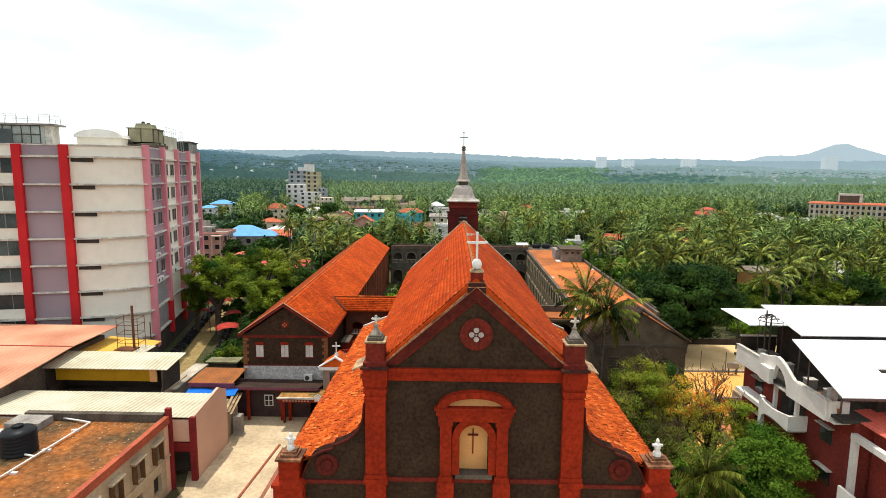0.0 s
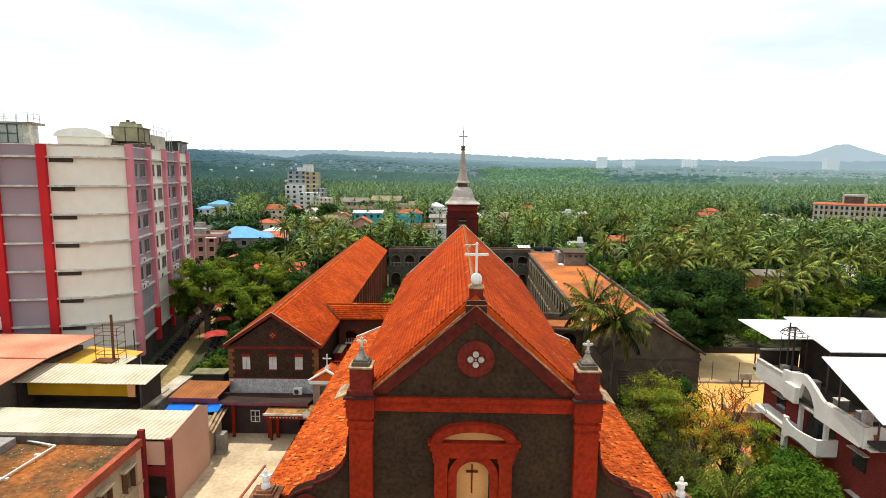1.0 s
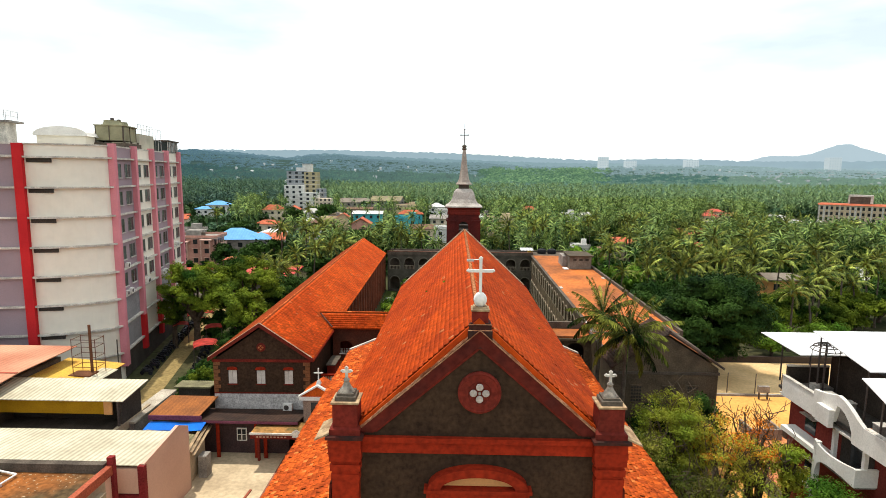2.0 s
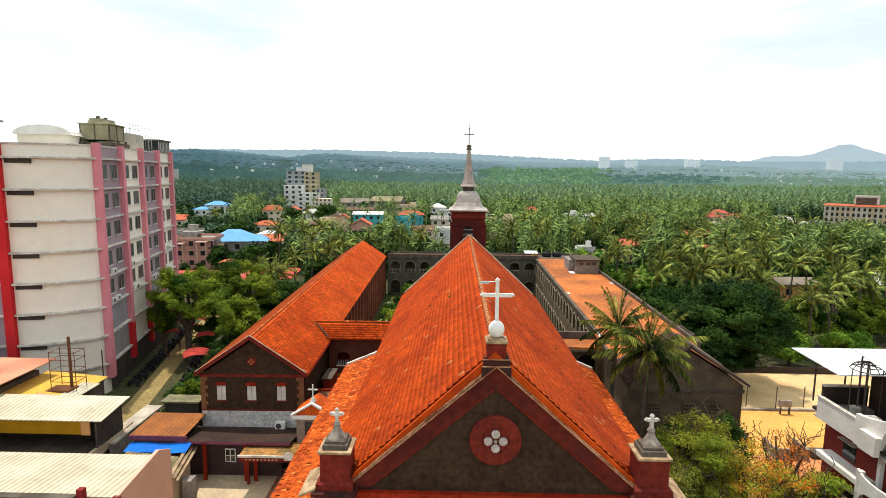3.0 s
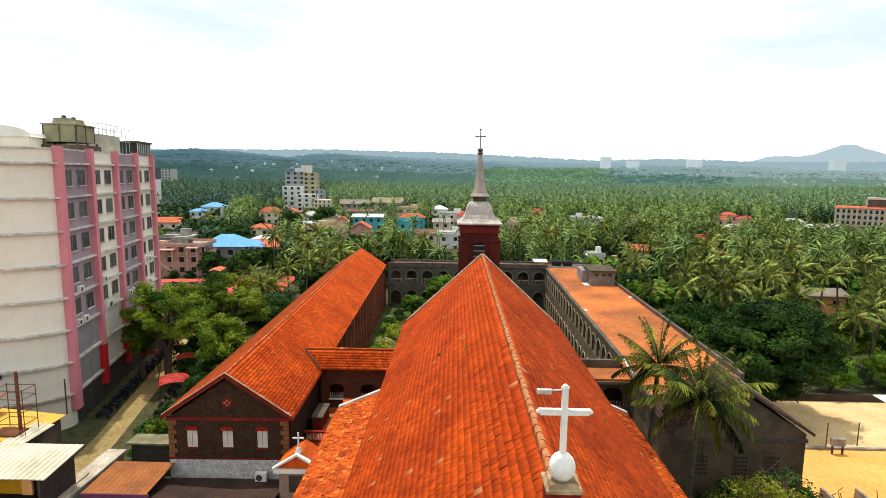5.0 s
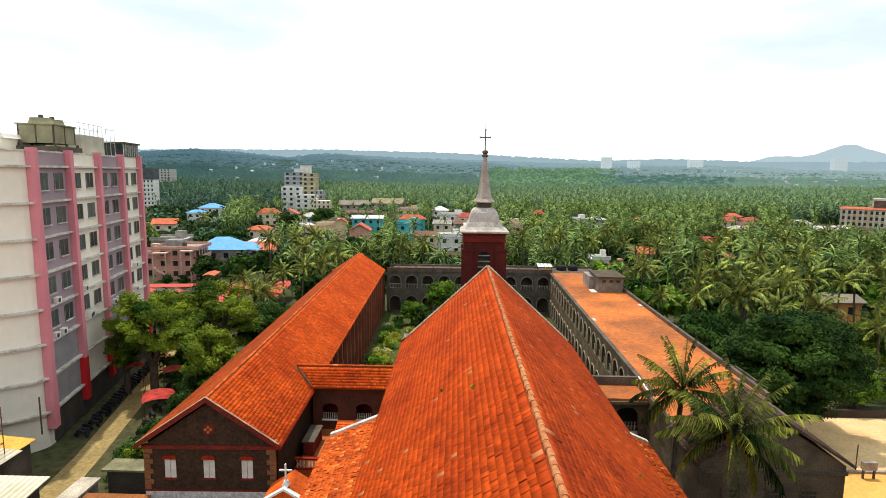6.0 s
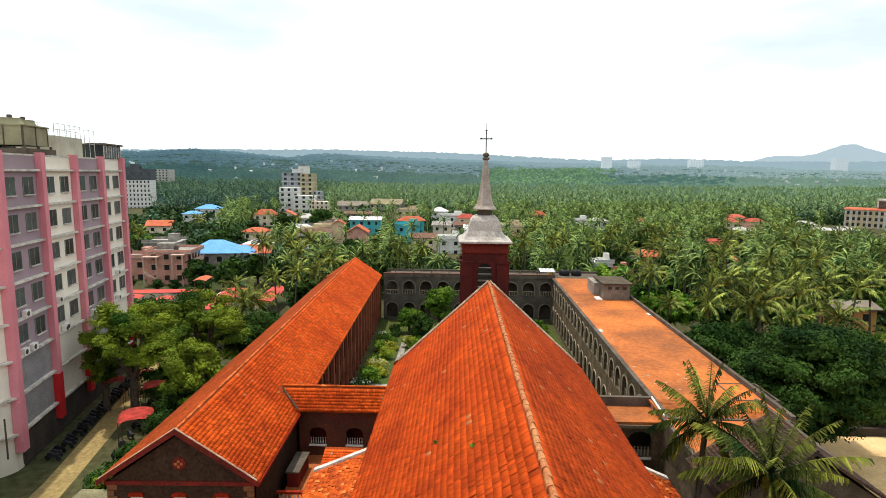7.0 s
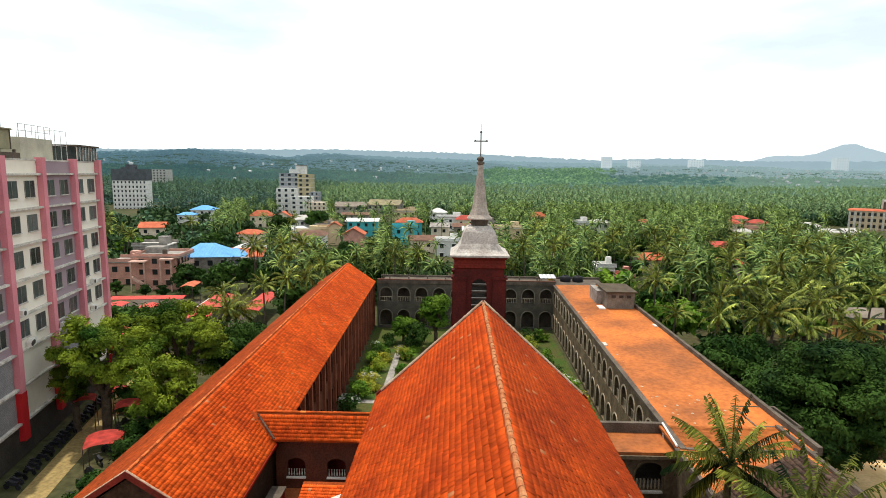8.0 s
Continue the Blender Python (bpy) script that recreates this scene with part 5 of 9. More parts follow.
patch("garden_lawn", "green lawn and beds in the cloister", mat("garden_grass", (0.045, 0.085, 0.014), (0.075, 0.07, 0.022), scale=0.5, fine=4, grain=0.35), [(-13.2, 72), (16, 72), (16, 125.5), (-14.2, 125.5)], 0.02)
patch("garden_path", "pale straight garden path in the cloister", CEMENT, [(-9.4, 92), (-8.4, 92), (-8.5, 116), (-9.3, 116)], 0.06)
patch("garden_path", "pale cross path in the cloister", CEMENT, [(-13, 93), (-4, 93), (-4, 94), (-13, 94)], 0.05)
for i in range(8):
    p = thing("fence_post", "thin iron fence post beside the court", "fence post", pose(29 + i * 3.1, 70.2 + 0.2 * (i % 2), 0.3), "fence posts by the court")
    part("post", rod(bmesh.new(), (0, 0, 0), (0, 0, 2.4), 0.05), METAL, p)
goal = thing("court_bench", "small brick and cement stand at the court edge", "stand", pose(35.6, 69.2, 0))
part("stand_frame", box(bmesh.new(), -0.6, 0.6, -0.2, 0.2, 0.9, 1.6), CEMENT, goal)
for x in (-0.5, 0.45):
    part("stand_leg", box(bmesh.new(), x, x + 0.1, -0.1, 0.1, 0, 0.9), METAL, goal)
box_h = thing("brick_shelter", "small broken brick enclosure at the court", "enclosure", pose(30.5, 59.2, 0))
for d in ((-1.5, 1.5, -0.1, 0.1), (-1.5, -1.3, 0.1, 2.2), (1.3, 1.5, 0.1, 2.2)):
    part("enclosure_wall", box(bmesh.new(), *d, 0, 1.1), CEMENT, box_h)
part("enclosure_post", box(bmesh.new(), 2.0, 5.0, 0.2, 1.2, 0, 0.7), CEMENT_DARK, box_h)
patch("laterite_pad", "reddish earth beside the court", mat("red_earth", (0.62, 0.25, 0.10), (0.50, 0.19, 0.075), scale=0.4), [(27, 46), (34, 46), (36, 60), (27, 60)], 0.045)

# ---- low buildings west of the yard ----
RUSTY = mat("mossy_rusty_terrace", (0.42, 0.125, 0.022), (0.085, 0.055, 0.026), scale=0.19, fine=3.2, bump=0.3, grain=0.4)
BEIGE = mat("beige_render", (0.48, 0.39, 0.26), (0.34, 0.265, 0.175), scale=0.4, fine=4, bump=0.08, grain=0.12)
SHEET_W = mat("white_corrugated_sheet", (0.57, 0.52, 0.38), (0.43, 0.38, 0.27), rough=0.6, stripe=(0, 0.4, 0.2), scale=0.3, fine=2.5, grain=0.1, bump=0.05)
SHEET_O = mat("salmon_painted_sheet", (0.60, 0.32, 0.20), (0.42, 0.155, 0.09), rough=0.55, stripe=(0, 0.5, 0.08), scale=0.16, grain=0.12)
SHEET_Y = mat("yellow_sheet", (0.66, 0.42, 0.07), (0.55, 0.30, 0.06), rough=0.55, scale=0.6)
MUSTARD = mat("mustard_board", (0.45, 0.25, 0.012), (0.38, 0.2, 0.01), grain=0.1)
SALMON = mat("pale_pink_render", (0.68, 0.43, 0.31), (0.60, 0.37, 0.265), scale=0.25, grain=0.04, bump=0.04)
MAROON = mat("maroon_paint", (0.22, 0.025, 0.025), (0.16, 0.02, 0.02))
flatb = thing("flat_roof_house", "beige house with mossy rusty flat roof and red parapet", "building")
fw = bmesh.new()
for c in (39.2, 36.6, 34.0, 31.4, 28.8):
    lo, hi = c - 1.3, c + 1.3
    arch_bay(fw, lambda u, d, z: Vector((-22 - d, u, z)), lo, hi, 3.0, 5.6, c, 1.1, 3.3, 4.85, 0.02, 0.3, 2)
    arch_bay(fw, lambda u, d, z: Vector((-22 - d, u, z)), lo, hi, 0, 3.0, c, 1.1, 0.8, 2.2, 0.02, 0.3, 2)
fwall = part("house_wall", fw, BEIGE, flatb, "beige rendered wall with window openings")
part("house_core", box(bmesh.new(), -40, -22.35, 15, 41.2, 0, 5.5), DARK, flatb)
part("house_end", box(bmesh.new(), -40, -22, 40.5, 41.3, 0, 5.6), SALMON, flatb)
part("house_wall_rest", box(bmesh.new(), -22.3, -22, 10, 27.5, 0, 5.6), BEIGE, flatb)
part("house_roof", box(bmesh.new(), -40, -22.2, 10, 41.0, 5.6, 5.75), RUSTY, flatb, "mossy rusty roof terrace")
part("parapet", box(bmesh.new(), -22.25, -21.85, 10, 41.3, 5.55, 6.15), mat("brick_red_band", (0.40, 0.10, 0.05), (0.28, 0.07, 0.04)), flatb, "brick red parapet")
part("back_parapet", box(bmesh.new(), -33, -22.25, 40.8, 41.3, 5.75, 6.35), CEMENT_DARK, flatb)
for c in (39.2, 36.6, 34.0, 31.4, 28.8):
    part("window_shade", box(bmesh.new(), -22, -21.6, c - 0.75, c + 0.75, 4.85, 4.98), BEIGE, fwall)
    part("shutter", box(bmesh.new(), -22.0, -21.65, c - 0.5, c - 0.45, 3.35, 4.8), mat("brown_wood", (0.14, 0.07, 0.035)) if c == 39.2 else bpy.data.materials["brown_wood"], fwall, "open brown wooden shutter")
    part("shutter", box(bmesh.new(), -22.0, -21.65, c + 0.45, c + 0.5, 3.35, 4.8), bpy.data.materials["brown_wood"], fwall)
part("string_course", box(bmesh.new(), -22.05, -21.9, 10, 41.2, 2.9, 3.05), BEIGE, fwall)
part("corner_post", box(bmesh.new(), -22.2, -21.8, 41.1, 41.45, 0, 6.7), MAROON, flatb, "maroon corner post")
rd = np.random.default_rng(4)
dn = 620
dx, dy, ds, da = rd.uniform(-37, -22.6, dn), 40.6 - 22 * rd.random(dn) ** 1.8, rd.uniform(0.02, 0.075, dn), rd.uniform(0, 3.14, dn)
DV = np.stack([np.stack([dx + ds * np.cos(da + k * 1.57) * (1.4 if k % 2 else 0.7), dy + ds * np.sin(da + k * 1.57), np.full(dn, 5.765)], 1) for k in range(4)], 1).reshape(-1, 3)
ob = new("flaked_paint", np_mesh("flaked_paint", DV, np.arange(4 * dn).reshape(-1, 4), mat("pale_flakes", (0.44, 0.34, 0.22), (0.28, 0.2, 0.13), island=0.3)))
ob.parent, ob["kind"] = flatb, "stuff"
pipe = thing("roof_pipe", "white plastic water pipe on the flat roof", "pipe")
b = bmesh.new()
rod(b, (-30.5, 41.0, 5.95), (-27.5, 40.2, 5.95), 0.07)
rod(b, (-27.5, 40.2, 5.95), (-28.2, 31.0, 5.95), 0.07)
rod(b, (-27.9, 35.0, 5.95), (-28.7, 35.2, 5.95), 0.07)
for y in (33, 36, 39):
    box(b, -28.15, -27.6, y, y + 0.2, 5.75, 5.88)
part("pipe_run", b, WHITE, pipe)
tankb = thing("water_tank", "black ribbed plastic water tank", "water tank", pose(-29.6, 35.9, 5.75) @ Matrix.Diagonal((1.1, 1.1, 1.22, 1)))
prof = [(0.98, 0), (1.0, 0.05)]
for i in range(5):
    prof += [(1.0, 0.15 + i * 0.2), (0.96, 0.2 + i * 0.2), (0.96, 0.28 + i * 0.2)]
prof += [(1.0, 1.2), (0.85, 1.35), (0.45, 1.46), (0.3, 1.48)]
part("tank_body", lathe(bmesh.new(), prof, 28), mat("black_plastic", (0.018, 0.02, 0.022), rough=0.4, bump=0), tankb, smooth=True)
part("tank_lid", lathe(bmesh.new(), [(0.32, 1.46), (0.32, 1.6), (0.1, 1.66)], 18), bpy.data.materials["black_plastic"], tankb)
slab = thing("roof_slab_stack", "weathered white slabs and blocks on the flat roof", "slabs")
part("slab", box(bmesh.new(), -34.5, -31.2, 37.6, 38.8, 5.75, 6.0), WHITE_OLD, slab)
part("block", box(bmesh.new(), -33.2, -30.6, 39.0, 40.6, 5.75, 6.3), CEMENT, slab)

pink = thing("pink_shop", "pale pink house with corrugated roof and maroon trim", "building")
part("side_wall", prism(bmesh.new(), [(42.6, 0), (48.9, 0), (48.9, 5.3), (47.4, 6.0), (42.6, 5.5)], "x", -20.85, -20.6), SALMON, pink, "pale pink side wall")
part("front_wall", box(bmesh.new(), -24.5, -20.85, 42.6, 42.85, 3.3, 5.1), SALMON, pink)
part("inner_wall", box(bmesh.new(), -38, -21, 44.2, 44.5, 0, 4.6), MAROON, pink)
part("balcony", box(bmesh.new(), -24.5, -20.9, 42.55, 42.7, 2.5, 3.2), MAROON, pink, "maroon balcony parapet")
part("balcony_floor", box(bmesh.new(), -24.5, -20.9, 42.6, 44.2, 2.4, 2.55), MAROON, pink)
part("shop_door", box(bmesh.new(), -23.6, -21.2, 43.9, 44.0, 0, 2.3), DARK, pink)
part("corner_post", box(bmesh.new(), -21.0, -20.55, 42.4, 42.75, 0, 5.4), MAROON, pink)
part("rear_wall", box(bmesh.new(), -38, -20.85, 48.6, 48.9, 0, 4.8), SALMON, pink)
b = prism(bmesh.new(), [(42.6, 5.3), (48.6, 4.88), (48.6, 4.95), (42.6, 5.37)], "x", -39.5, -20.9)
part("sheet_roof", b, SHEET_W, pink, "white corrugated sheet roof")
part("parapet_strip", box(bmesh.new(), -39, -24.0, 41.75, 42.2, 4.6, 5.35), CEMENT_DARK, pink)

yel = thing("mustard_shop", "open shop with white sheet roof and mustard board", "building")
b = prism(bmesh.new(), [(51.6, 5.95), (55.6, 6.35), (55.6, 6.42), (51.6, 6.02)], "x", -40.5, -27.4)
part("sheet_roof", b, SHEET_W, yel, "pale sheet roof")
part("sign_board", box(bmesh.new(), -38.8, -29.5, 52.3, 52.4, 4.55, 5.9), MUSTARD, yel, "blank mustard yellow board")
part("board_end", box(bmesh.new(), -29.5, -28.8, 52.28, 52.42, 4.5, 5.9), CREAM, yel)
part("shop_wall", box(bmesh.new(), -40, -28.6, 55.0, 55.4, 0, 6.2), DARK, yel)
part("shop_floor", box(bmesh.new(), -40, -28.0, 50.6, 55.0, 0, 2.9), CEMENT_DARK, yel)
part("side_wall", box(bmesh.new(), -28.3, -28.0, 50.4, 56.8, 0, 3.6), BEIGE, yel)
part("end_wall", box(bmesh.new(), -28.3, -28.05, 52.42, 55.4, 2.9, 6.0), DARK, yel, "unlit dark end wall")
for x in (-39.6, -28.2):
    part("post", box(bmesh.new(), x, x + 0.15, 52.0, 52.15, 2.9, 6.0), METAL, yel)
side = thing("side_canopy", "narrow stained slab along the lane", "canopy")
part("canopy_slab", box(bmesh.new(), -28.9, -27.4, 53.2, 60.6, 3.3, 3.48), mat("stained_white_slab", (0.52, 0.46, 0.36), (0.30, 0.25, 0.19), scale=0.6), side)
part("canopy_wall", box(bmesh.new(), -28.0, -27.6, 53.3, 60.5, 0, 3.3), CEMENT, side)

sal = thing("salmon_shed", "large shed with salmon painted sheet roof", "building")
b = prism(bmesh.new(), [(44.5, 6.5), (54.2, 7.3), (62.0, 7.3), (62.0, 7.38), (54.2, 7.38), (44.5, 6.58)], "x", -62, -38.2)
part("sheet_roof", b, SHEET_O, sal)
part("shed_wall", box(bmesh.new(), -61.5, -39.6, 45.2, 61.5, 0, 6.4), CEMENT_DARK, sal)
part("roof_seam", box(bmesh.new(), -62, -38.2, 54.0, 54.2, 7.38, 7.42), mat("red_seam", (0.4, 0.08, 0.05)), sal)
yroof = thing("yellow_roof_shed", "low shed with patched yellow sheet roof", "building")
part("sheet_roof", prism(bmesh.new(), [(-39.5, 5.9), (-33.6, 5.4), (-33.6, 5.46), (-39.5, 5.96)], "y", 56.0, 62.5), SHEET_Y, yroof, "patched yellow sheet roof")
part("roof_patch", prism(bmesh.new(), [(-36.8, 5.76), (-35.0, 5.61), (-35.0, 5.65), (-36.8, 5.8)], "y", 56.2, 57.4), SHEET_O, yroof)
part("roof_patch", prism(bmesh.new(), [(-34.8, 5.6), (-33.2, 5.46), (-33.2, 5.5), (-34.8, 5.64)], "y", 56.0, 60.6), SHEET_W, yroof)
part("shed_wall", box(bmesh.new(), -39.3, -33.9, 56.3, 62.2, 0, 5.3), CEMENT_DARK, yroof)
mast = thing("roof_mast", "rusty iron mast with light scaffold frame", "mast", pose(-35.2, 59.2, 5.5))
part("pole", rod(bmesh.new(), (0.3, 0, 0), (0.3, 0, 4.9), 0.13), mat("rust", (0.17, 0.07, 0.035), rough=0.8), mast)
RUST = bpy.data.materials["rust"]
for x in (-1.1, 1.2):
    for y in (-0.7, 0.7):
        part("upright", rod(bmesh.new(), (x, y, 0), (x, y, 3.7), 0.035, 5), RUST, mast)
for z in (0.9, 1.9, 2.9, 3.6):
    for y in (-0.7, 0.7):
        part("ledger", rod(bmesh.new(), (-1.1, y, z), (1.2, y, z), 0.03, 5), RUST, mast)
    for x in (-1.1, 1.2):
        part("ledger", rod(bmesh.new(), (x, -0.7, z), (x, 0.7, z), 0.03, 5), RUST, mast)
part("clutter", box(bmesh.new(), -1.3, 0.8, -1.2, 0.2, 0.02, 0.25), bpy.data.materials["rust"], mast)

brown = thing("brown_roof_shed", "low shed with brown sheet roof and purple fascia", "building")
part("sheet_roof", prism(bmesh.new(), [(53.4, 4.0), (57.4, 4.15), (57.4, 4.21), (53.4, 4.06)], "x", -26.3, -21.8), mat("brown_sheet", (0.34, 0.12, 0.035), (0.21, 0.08, 0.03), scale=0.5, stripe=(0, 0.4, 0.08)), brown, "brown painted sheet roof")
part("fascia", box(bmesh.new(), -26.3, -21.6, 53.3, 53.42, 3.65, 4.05), bpy.data.materials["purple_fascia"], brown)
part("shed_wall", box(bmesh.new(), -26.1, -22.6, 53.6, 57.3, 0, 3.95), CEMENT_DARK, brown)
tarp = thing("blue_tarpaulin", "bright blue tarpaulin over the stall", "tarpaulin")
TARP = mat("blue_tarpaulin", (0.01, 0.16, 0.62), (0.01, 0.12, 0.5), rough=0.45, grain=0.1)
gx = np.linspace(-26.2, -21.2, 14)
gy = np.linspace(52.2, 53.35, 8)
tv = [(x, y, 3.25 + 0.22 * (y - 52.2) + 0.03 * math.sin(x * 2.1 + y) - 0.05 * math.sin((x + 26.2) / 5.0 * math.pi)) for y in gy for x in gx]
tf = [(j * 14 + i, j * 14 + i + 1, (j + 1) * 14 + i + 1, (j + 1) * 14 + i) for j in range(7) for i in range(13)]
ob = new("tarp_sheet", np_mesh("tarp_sheet", tv, tf, TARP))
ob.parent = tarp
for x in (-26.1, -21.4):
    part("tarp_pole", rod(bmesh.new(), (x, 52.3, 0), (x, 52.3, 3.25), 0.05), METAL, tarp)
    part("tarp_pole", rod(bmesh.new(), (x, 53.2, 0), (x, 53.2, 3.45), 0.05), METAL, tarp)
stall = thing("plank_stall", "lean-to of weathered planks and sheets", "stall")
part("stall_roof", prism(bmesh.new(), [(-25.8, 3.25), (-21.3, 2.85), (-21.3, 2.91), (-25.8, 3.31)], "y", 48.95, 52.15), mat("mossy_asbestos_sheet", (0.26, 0.22, 0.12), (0.13, 0.11, 0.06), scale=0.9, stripe=(0, 0.3, 0.25)), stall, "mossy corrugated sheet")
PLANK = mat("weathered_plank", (0.34, 0.24, 0.14), (0.20, 0.14, 0.085), scale=1.5, rand=0.4)
for xa, xb, za in ((-21.75, -20.75, 3.2), (-21.45, -20.5, 3.05), (-21.2, -20.3, 2.85)):
    part("plank", prism(bmesh.new(), [(xa - 0.13, 54.2), (xa + 0.13, 54.2), (xb + 0.13, 48.9), (xb - 0.13, 48.9)], "z", za - 0.06, za), PLANK, stall, "weathered plank")
part("stall_wall", box(bmesh.new(), -21.2, -21.0, 49.0, 52.4, 0, 2.75), BEIGE, stall)
part("stall_counter", box(bmesh.new(), -20.7, -20.0, 50.4, 51.3, 0, 1.9), CEMENT, stall, "grey metal cabinet")
parb = thing("lane_kiosk", "small flat roofed kiosk by the lane", "kiosk")
part("kiosk_wall", box(bmesh.new(), -28.3, -25.0, 62.7, 64.0, 0, 2.9), DARK, parb)
part("kiosk_roof", box(bmesh.new(), -28.6, -24.8, 62.4, 64.2, 2.9, 3.06), mat("mossy_green_slab", (0.24, 0.22, 0.12), (0.15, 0.135, 0.08), scale=0.7), parb, "mossy flat slab")

kerb = tagged(part("kerb", prism(bmesh.new(), [(-16.52, 38), (-16.34, 38), (-15.66, 48.7), (-15.84, 48.7)], "z", 0.03, 0.12), mat("red_kerb_paint", (0.34, 0.09, 0.05), (0.24, 0.08, 0.05), scale=1.5), None), "red painted kerb line across the yard", "kerb", kind="structure")
# motorcycles parked along the tall block
BIKE = mat("black_enamel", (0.03, 0.03, 0.035), rough=0.3, bump=0, rand=0.5)
bike = thing("motorcycle", "dark motorcycle parked beside the lane", "motorcycle", group="motorcycles along the lane")
for y in (-0.65, 0.65):
    wheel = part("wheel", lathe(bmesh.new(), [(0.2, -0.05), (0.3, -0.05), (0.31, 0), (0.3, 0.05), (0.2, 0.05)], 12), BIKE, bike)
    wheel.matrix_basis = pose(0, y, 0.31, 0, 90)
part("body", prism(bmesh.new(), [(-0.6, 0.5), (0.45, 0.45), (0.6, 0.85), (0.2, 1.0), (-0.2, 0.8), (-0.75, 0.85)], "x", -0.13, 0.13), BIKE, bike)
part("handlebar", rod(bmesh.new(), (-0.34, 0.5, 1.05), (0.34, 0.5, 1.05), 0.03), METAL, bike)
rb = random.Random(9)
first = True
for i in range(34):
    y = 4.0 + i * 0.82
    m = TALL @ pose(2.1 + rb.uniform(-0.2, 0.2), y, 0.03, 0, 0, 75 + rb.uniform(-9, 9)) @ Matrix.Scale(0.86, 4)
    if first:
        bike.matrix_basis = m
        first = False
    else:
        copy_thing(bike, m)
for i in range(10):
    copy_thing(bike, pose(-31.5 - i * 0.55, 72 + i * 2.0, 0.03, 0, 0, 60 + rb.uniform(-10, 10)))

# ---- the white balconied house to the east ----
BRICKRED = mat("brick_red_render", (0.24, 0.042, 0.03), (0.17, 0.033, 0.026), scale=0.4)
GLARE = mat("white_roof_sheet", (0.84, 0.84, 0.82), (0.78, 0.78, 0.76), rough=0.5, stripe=(1, 0.4, 0.02), grain=0.03)
ROOFRED = mat("coral_roof_sheet", (0.62, 0.13, 0.09), (0.52, 0.10, 0.07), rough=0.55, stripe=(0, 0.3, 0.06))
hs = thing("balcony_house", "red-brown house with white balconies and white sheet roofs", "building")
part("house_body", box(bmesh.new(), 26.6, 50, 35.6, 49.6, 0, 9.0), BRICKRED, hs)
part("terrace_floor", box(bmesh.new(), 25.6, 50, 35.4, 49.7, 9.0, 9.2), mat("dark_terrace", (0.07, 0.06, 0.05), (0.045, 0.04, 0.034), scale=0.8), hs)


# upper parapet: straight, a hood with a projecting box, an arch sweeping down, straight again
part("upper_parapet", prism(bmesh.new(), [(48.9, 8.7), (48.9, 10.25), (45.05, 10.2), (45.05, 8.7)], "x", 25.4, 25.58), WHITE, hs, "white painted terrace parapet")
part("parapet_cap", box(bmesh.new(), 25.35, 25.66, 45.05, 48.95, 10.22, 10.28), WHITE_OLD, hs)
part("parapet_hood", prism(bmesh.new(), [(45.05, 8.7), (45.05, 10.66), (44.5, 10.7), (43.8, 10.84), (43.2, 11.0), (42.65, 11.15), (42.65, 10.46), (43.0, 9.2), (44.3, 8.75)], "x", 25.3, 25.58), WHITE, hs, "white parapet hood with a rising top")
part("parapet_box", box(bmesh.new(), 24.95, 25.3, 42.85, 44.2, 8.85, 10.05), WHITE, hs, "white projecting parapet box")
outer = [(42.65, 11.15), (42.2, 11.06), (41.7, 10.86), (41.2, 10.58), (40.7, 10.26), (40.25, 10.05)]
inner = [(42.65, 10.46), (42.3, 10.40), (41.9, 10.22), (41.5, 9.86), (41.2, 9.3), (41.1, 8.64)]
bm_ = bmesh.new()
for (p, q), (r, t_) in zip(zip(outer, outer[1:]), zip(inner, inner[1:])):
    prism(bm_, [p, q, t_, r], "x", 25.3, 25.56)
bmesh.ops.remove_doubles(bm_, verts=bm_.verts[:], dist=0.001)
part("parapet_arch", bm_, WHITE, hs, "white sweeping arch of the parapet")
part("upper_parapet", prism(bmesh.new(), [(41.1, 8.64), (40.25, 10.05), (36.7, 10.0), (36.7, 8.64)], "x", 25.3, 25.56), WHITE, hs, "white painted terrace parapet")
part("parapet_end", box(bmesh.new(), 25.4, 26.8, 36.5, 36.7, 8.64, 10.0), WHITE, hs)
part("parapet_cap", box(bmesh.new(), 25.35, 25.66, 36.5, 40.2, 10.03, 10.09), WHITE_OLD, hs)
part("terrace_edge", box(bmesh.new(), 25.5, 26.6, 36.0, 49.3, 8.66, 8.8), WHITE_OLD, hs)
# middle floor: a long ledge, and a balcony with a swept top on an arched panel
part("long_ledge", box(bmesh.new(), 25.5, 26.6, 44.5, 48.8, 6.02, 6.35), WHITE, hs, "white ledge")
top = [(44.3, 7.4), (43.9, 7.18), (43.3, 7.04), (42.6, 7.0), (41.9, 7.04), (41.2, 7.14), (40.5, 7.28)]
low_ = [(44.0, 5.3), (43.85, 5.85), (43.5, 6.12), (42.9, 6.22), (42.2, 6.24), (41.4, 6.2), (40.5, 6.12)]
bm_ = bmesh.new()
for p, q, r, t_ in zip(top, top[1:], low_, low_[1:]):
    prism(bm_, [p, q, t_, r], "x", 25.15, 25.32)
bmesh.ops.remove_doubles(bm_, verts=bm_.verts[:], dist=0.001)
part("balcony_panel", bm_, WHITE, hs, "white balcony panel with swept top")
part("balcony_end", box(bmesh.new(), 25.15, 26.6, 40.3, 40.5, 6.12, 7.28), WHITE, hs)
part("balcony_post", box(bmesh.new(), 25.15, 25.5, 44.0, 44.3, 0, 7.3), WHITE, hs)
part("balcony_floor", box(bmesh.new(), 25.3, 26.6, 40.4, 44.4, 5.98, 6.1), CEMENT, hs)
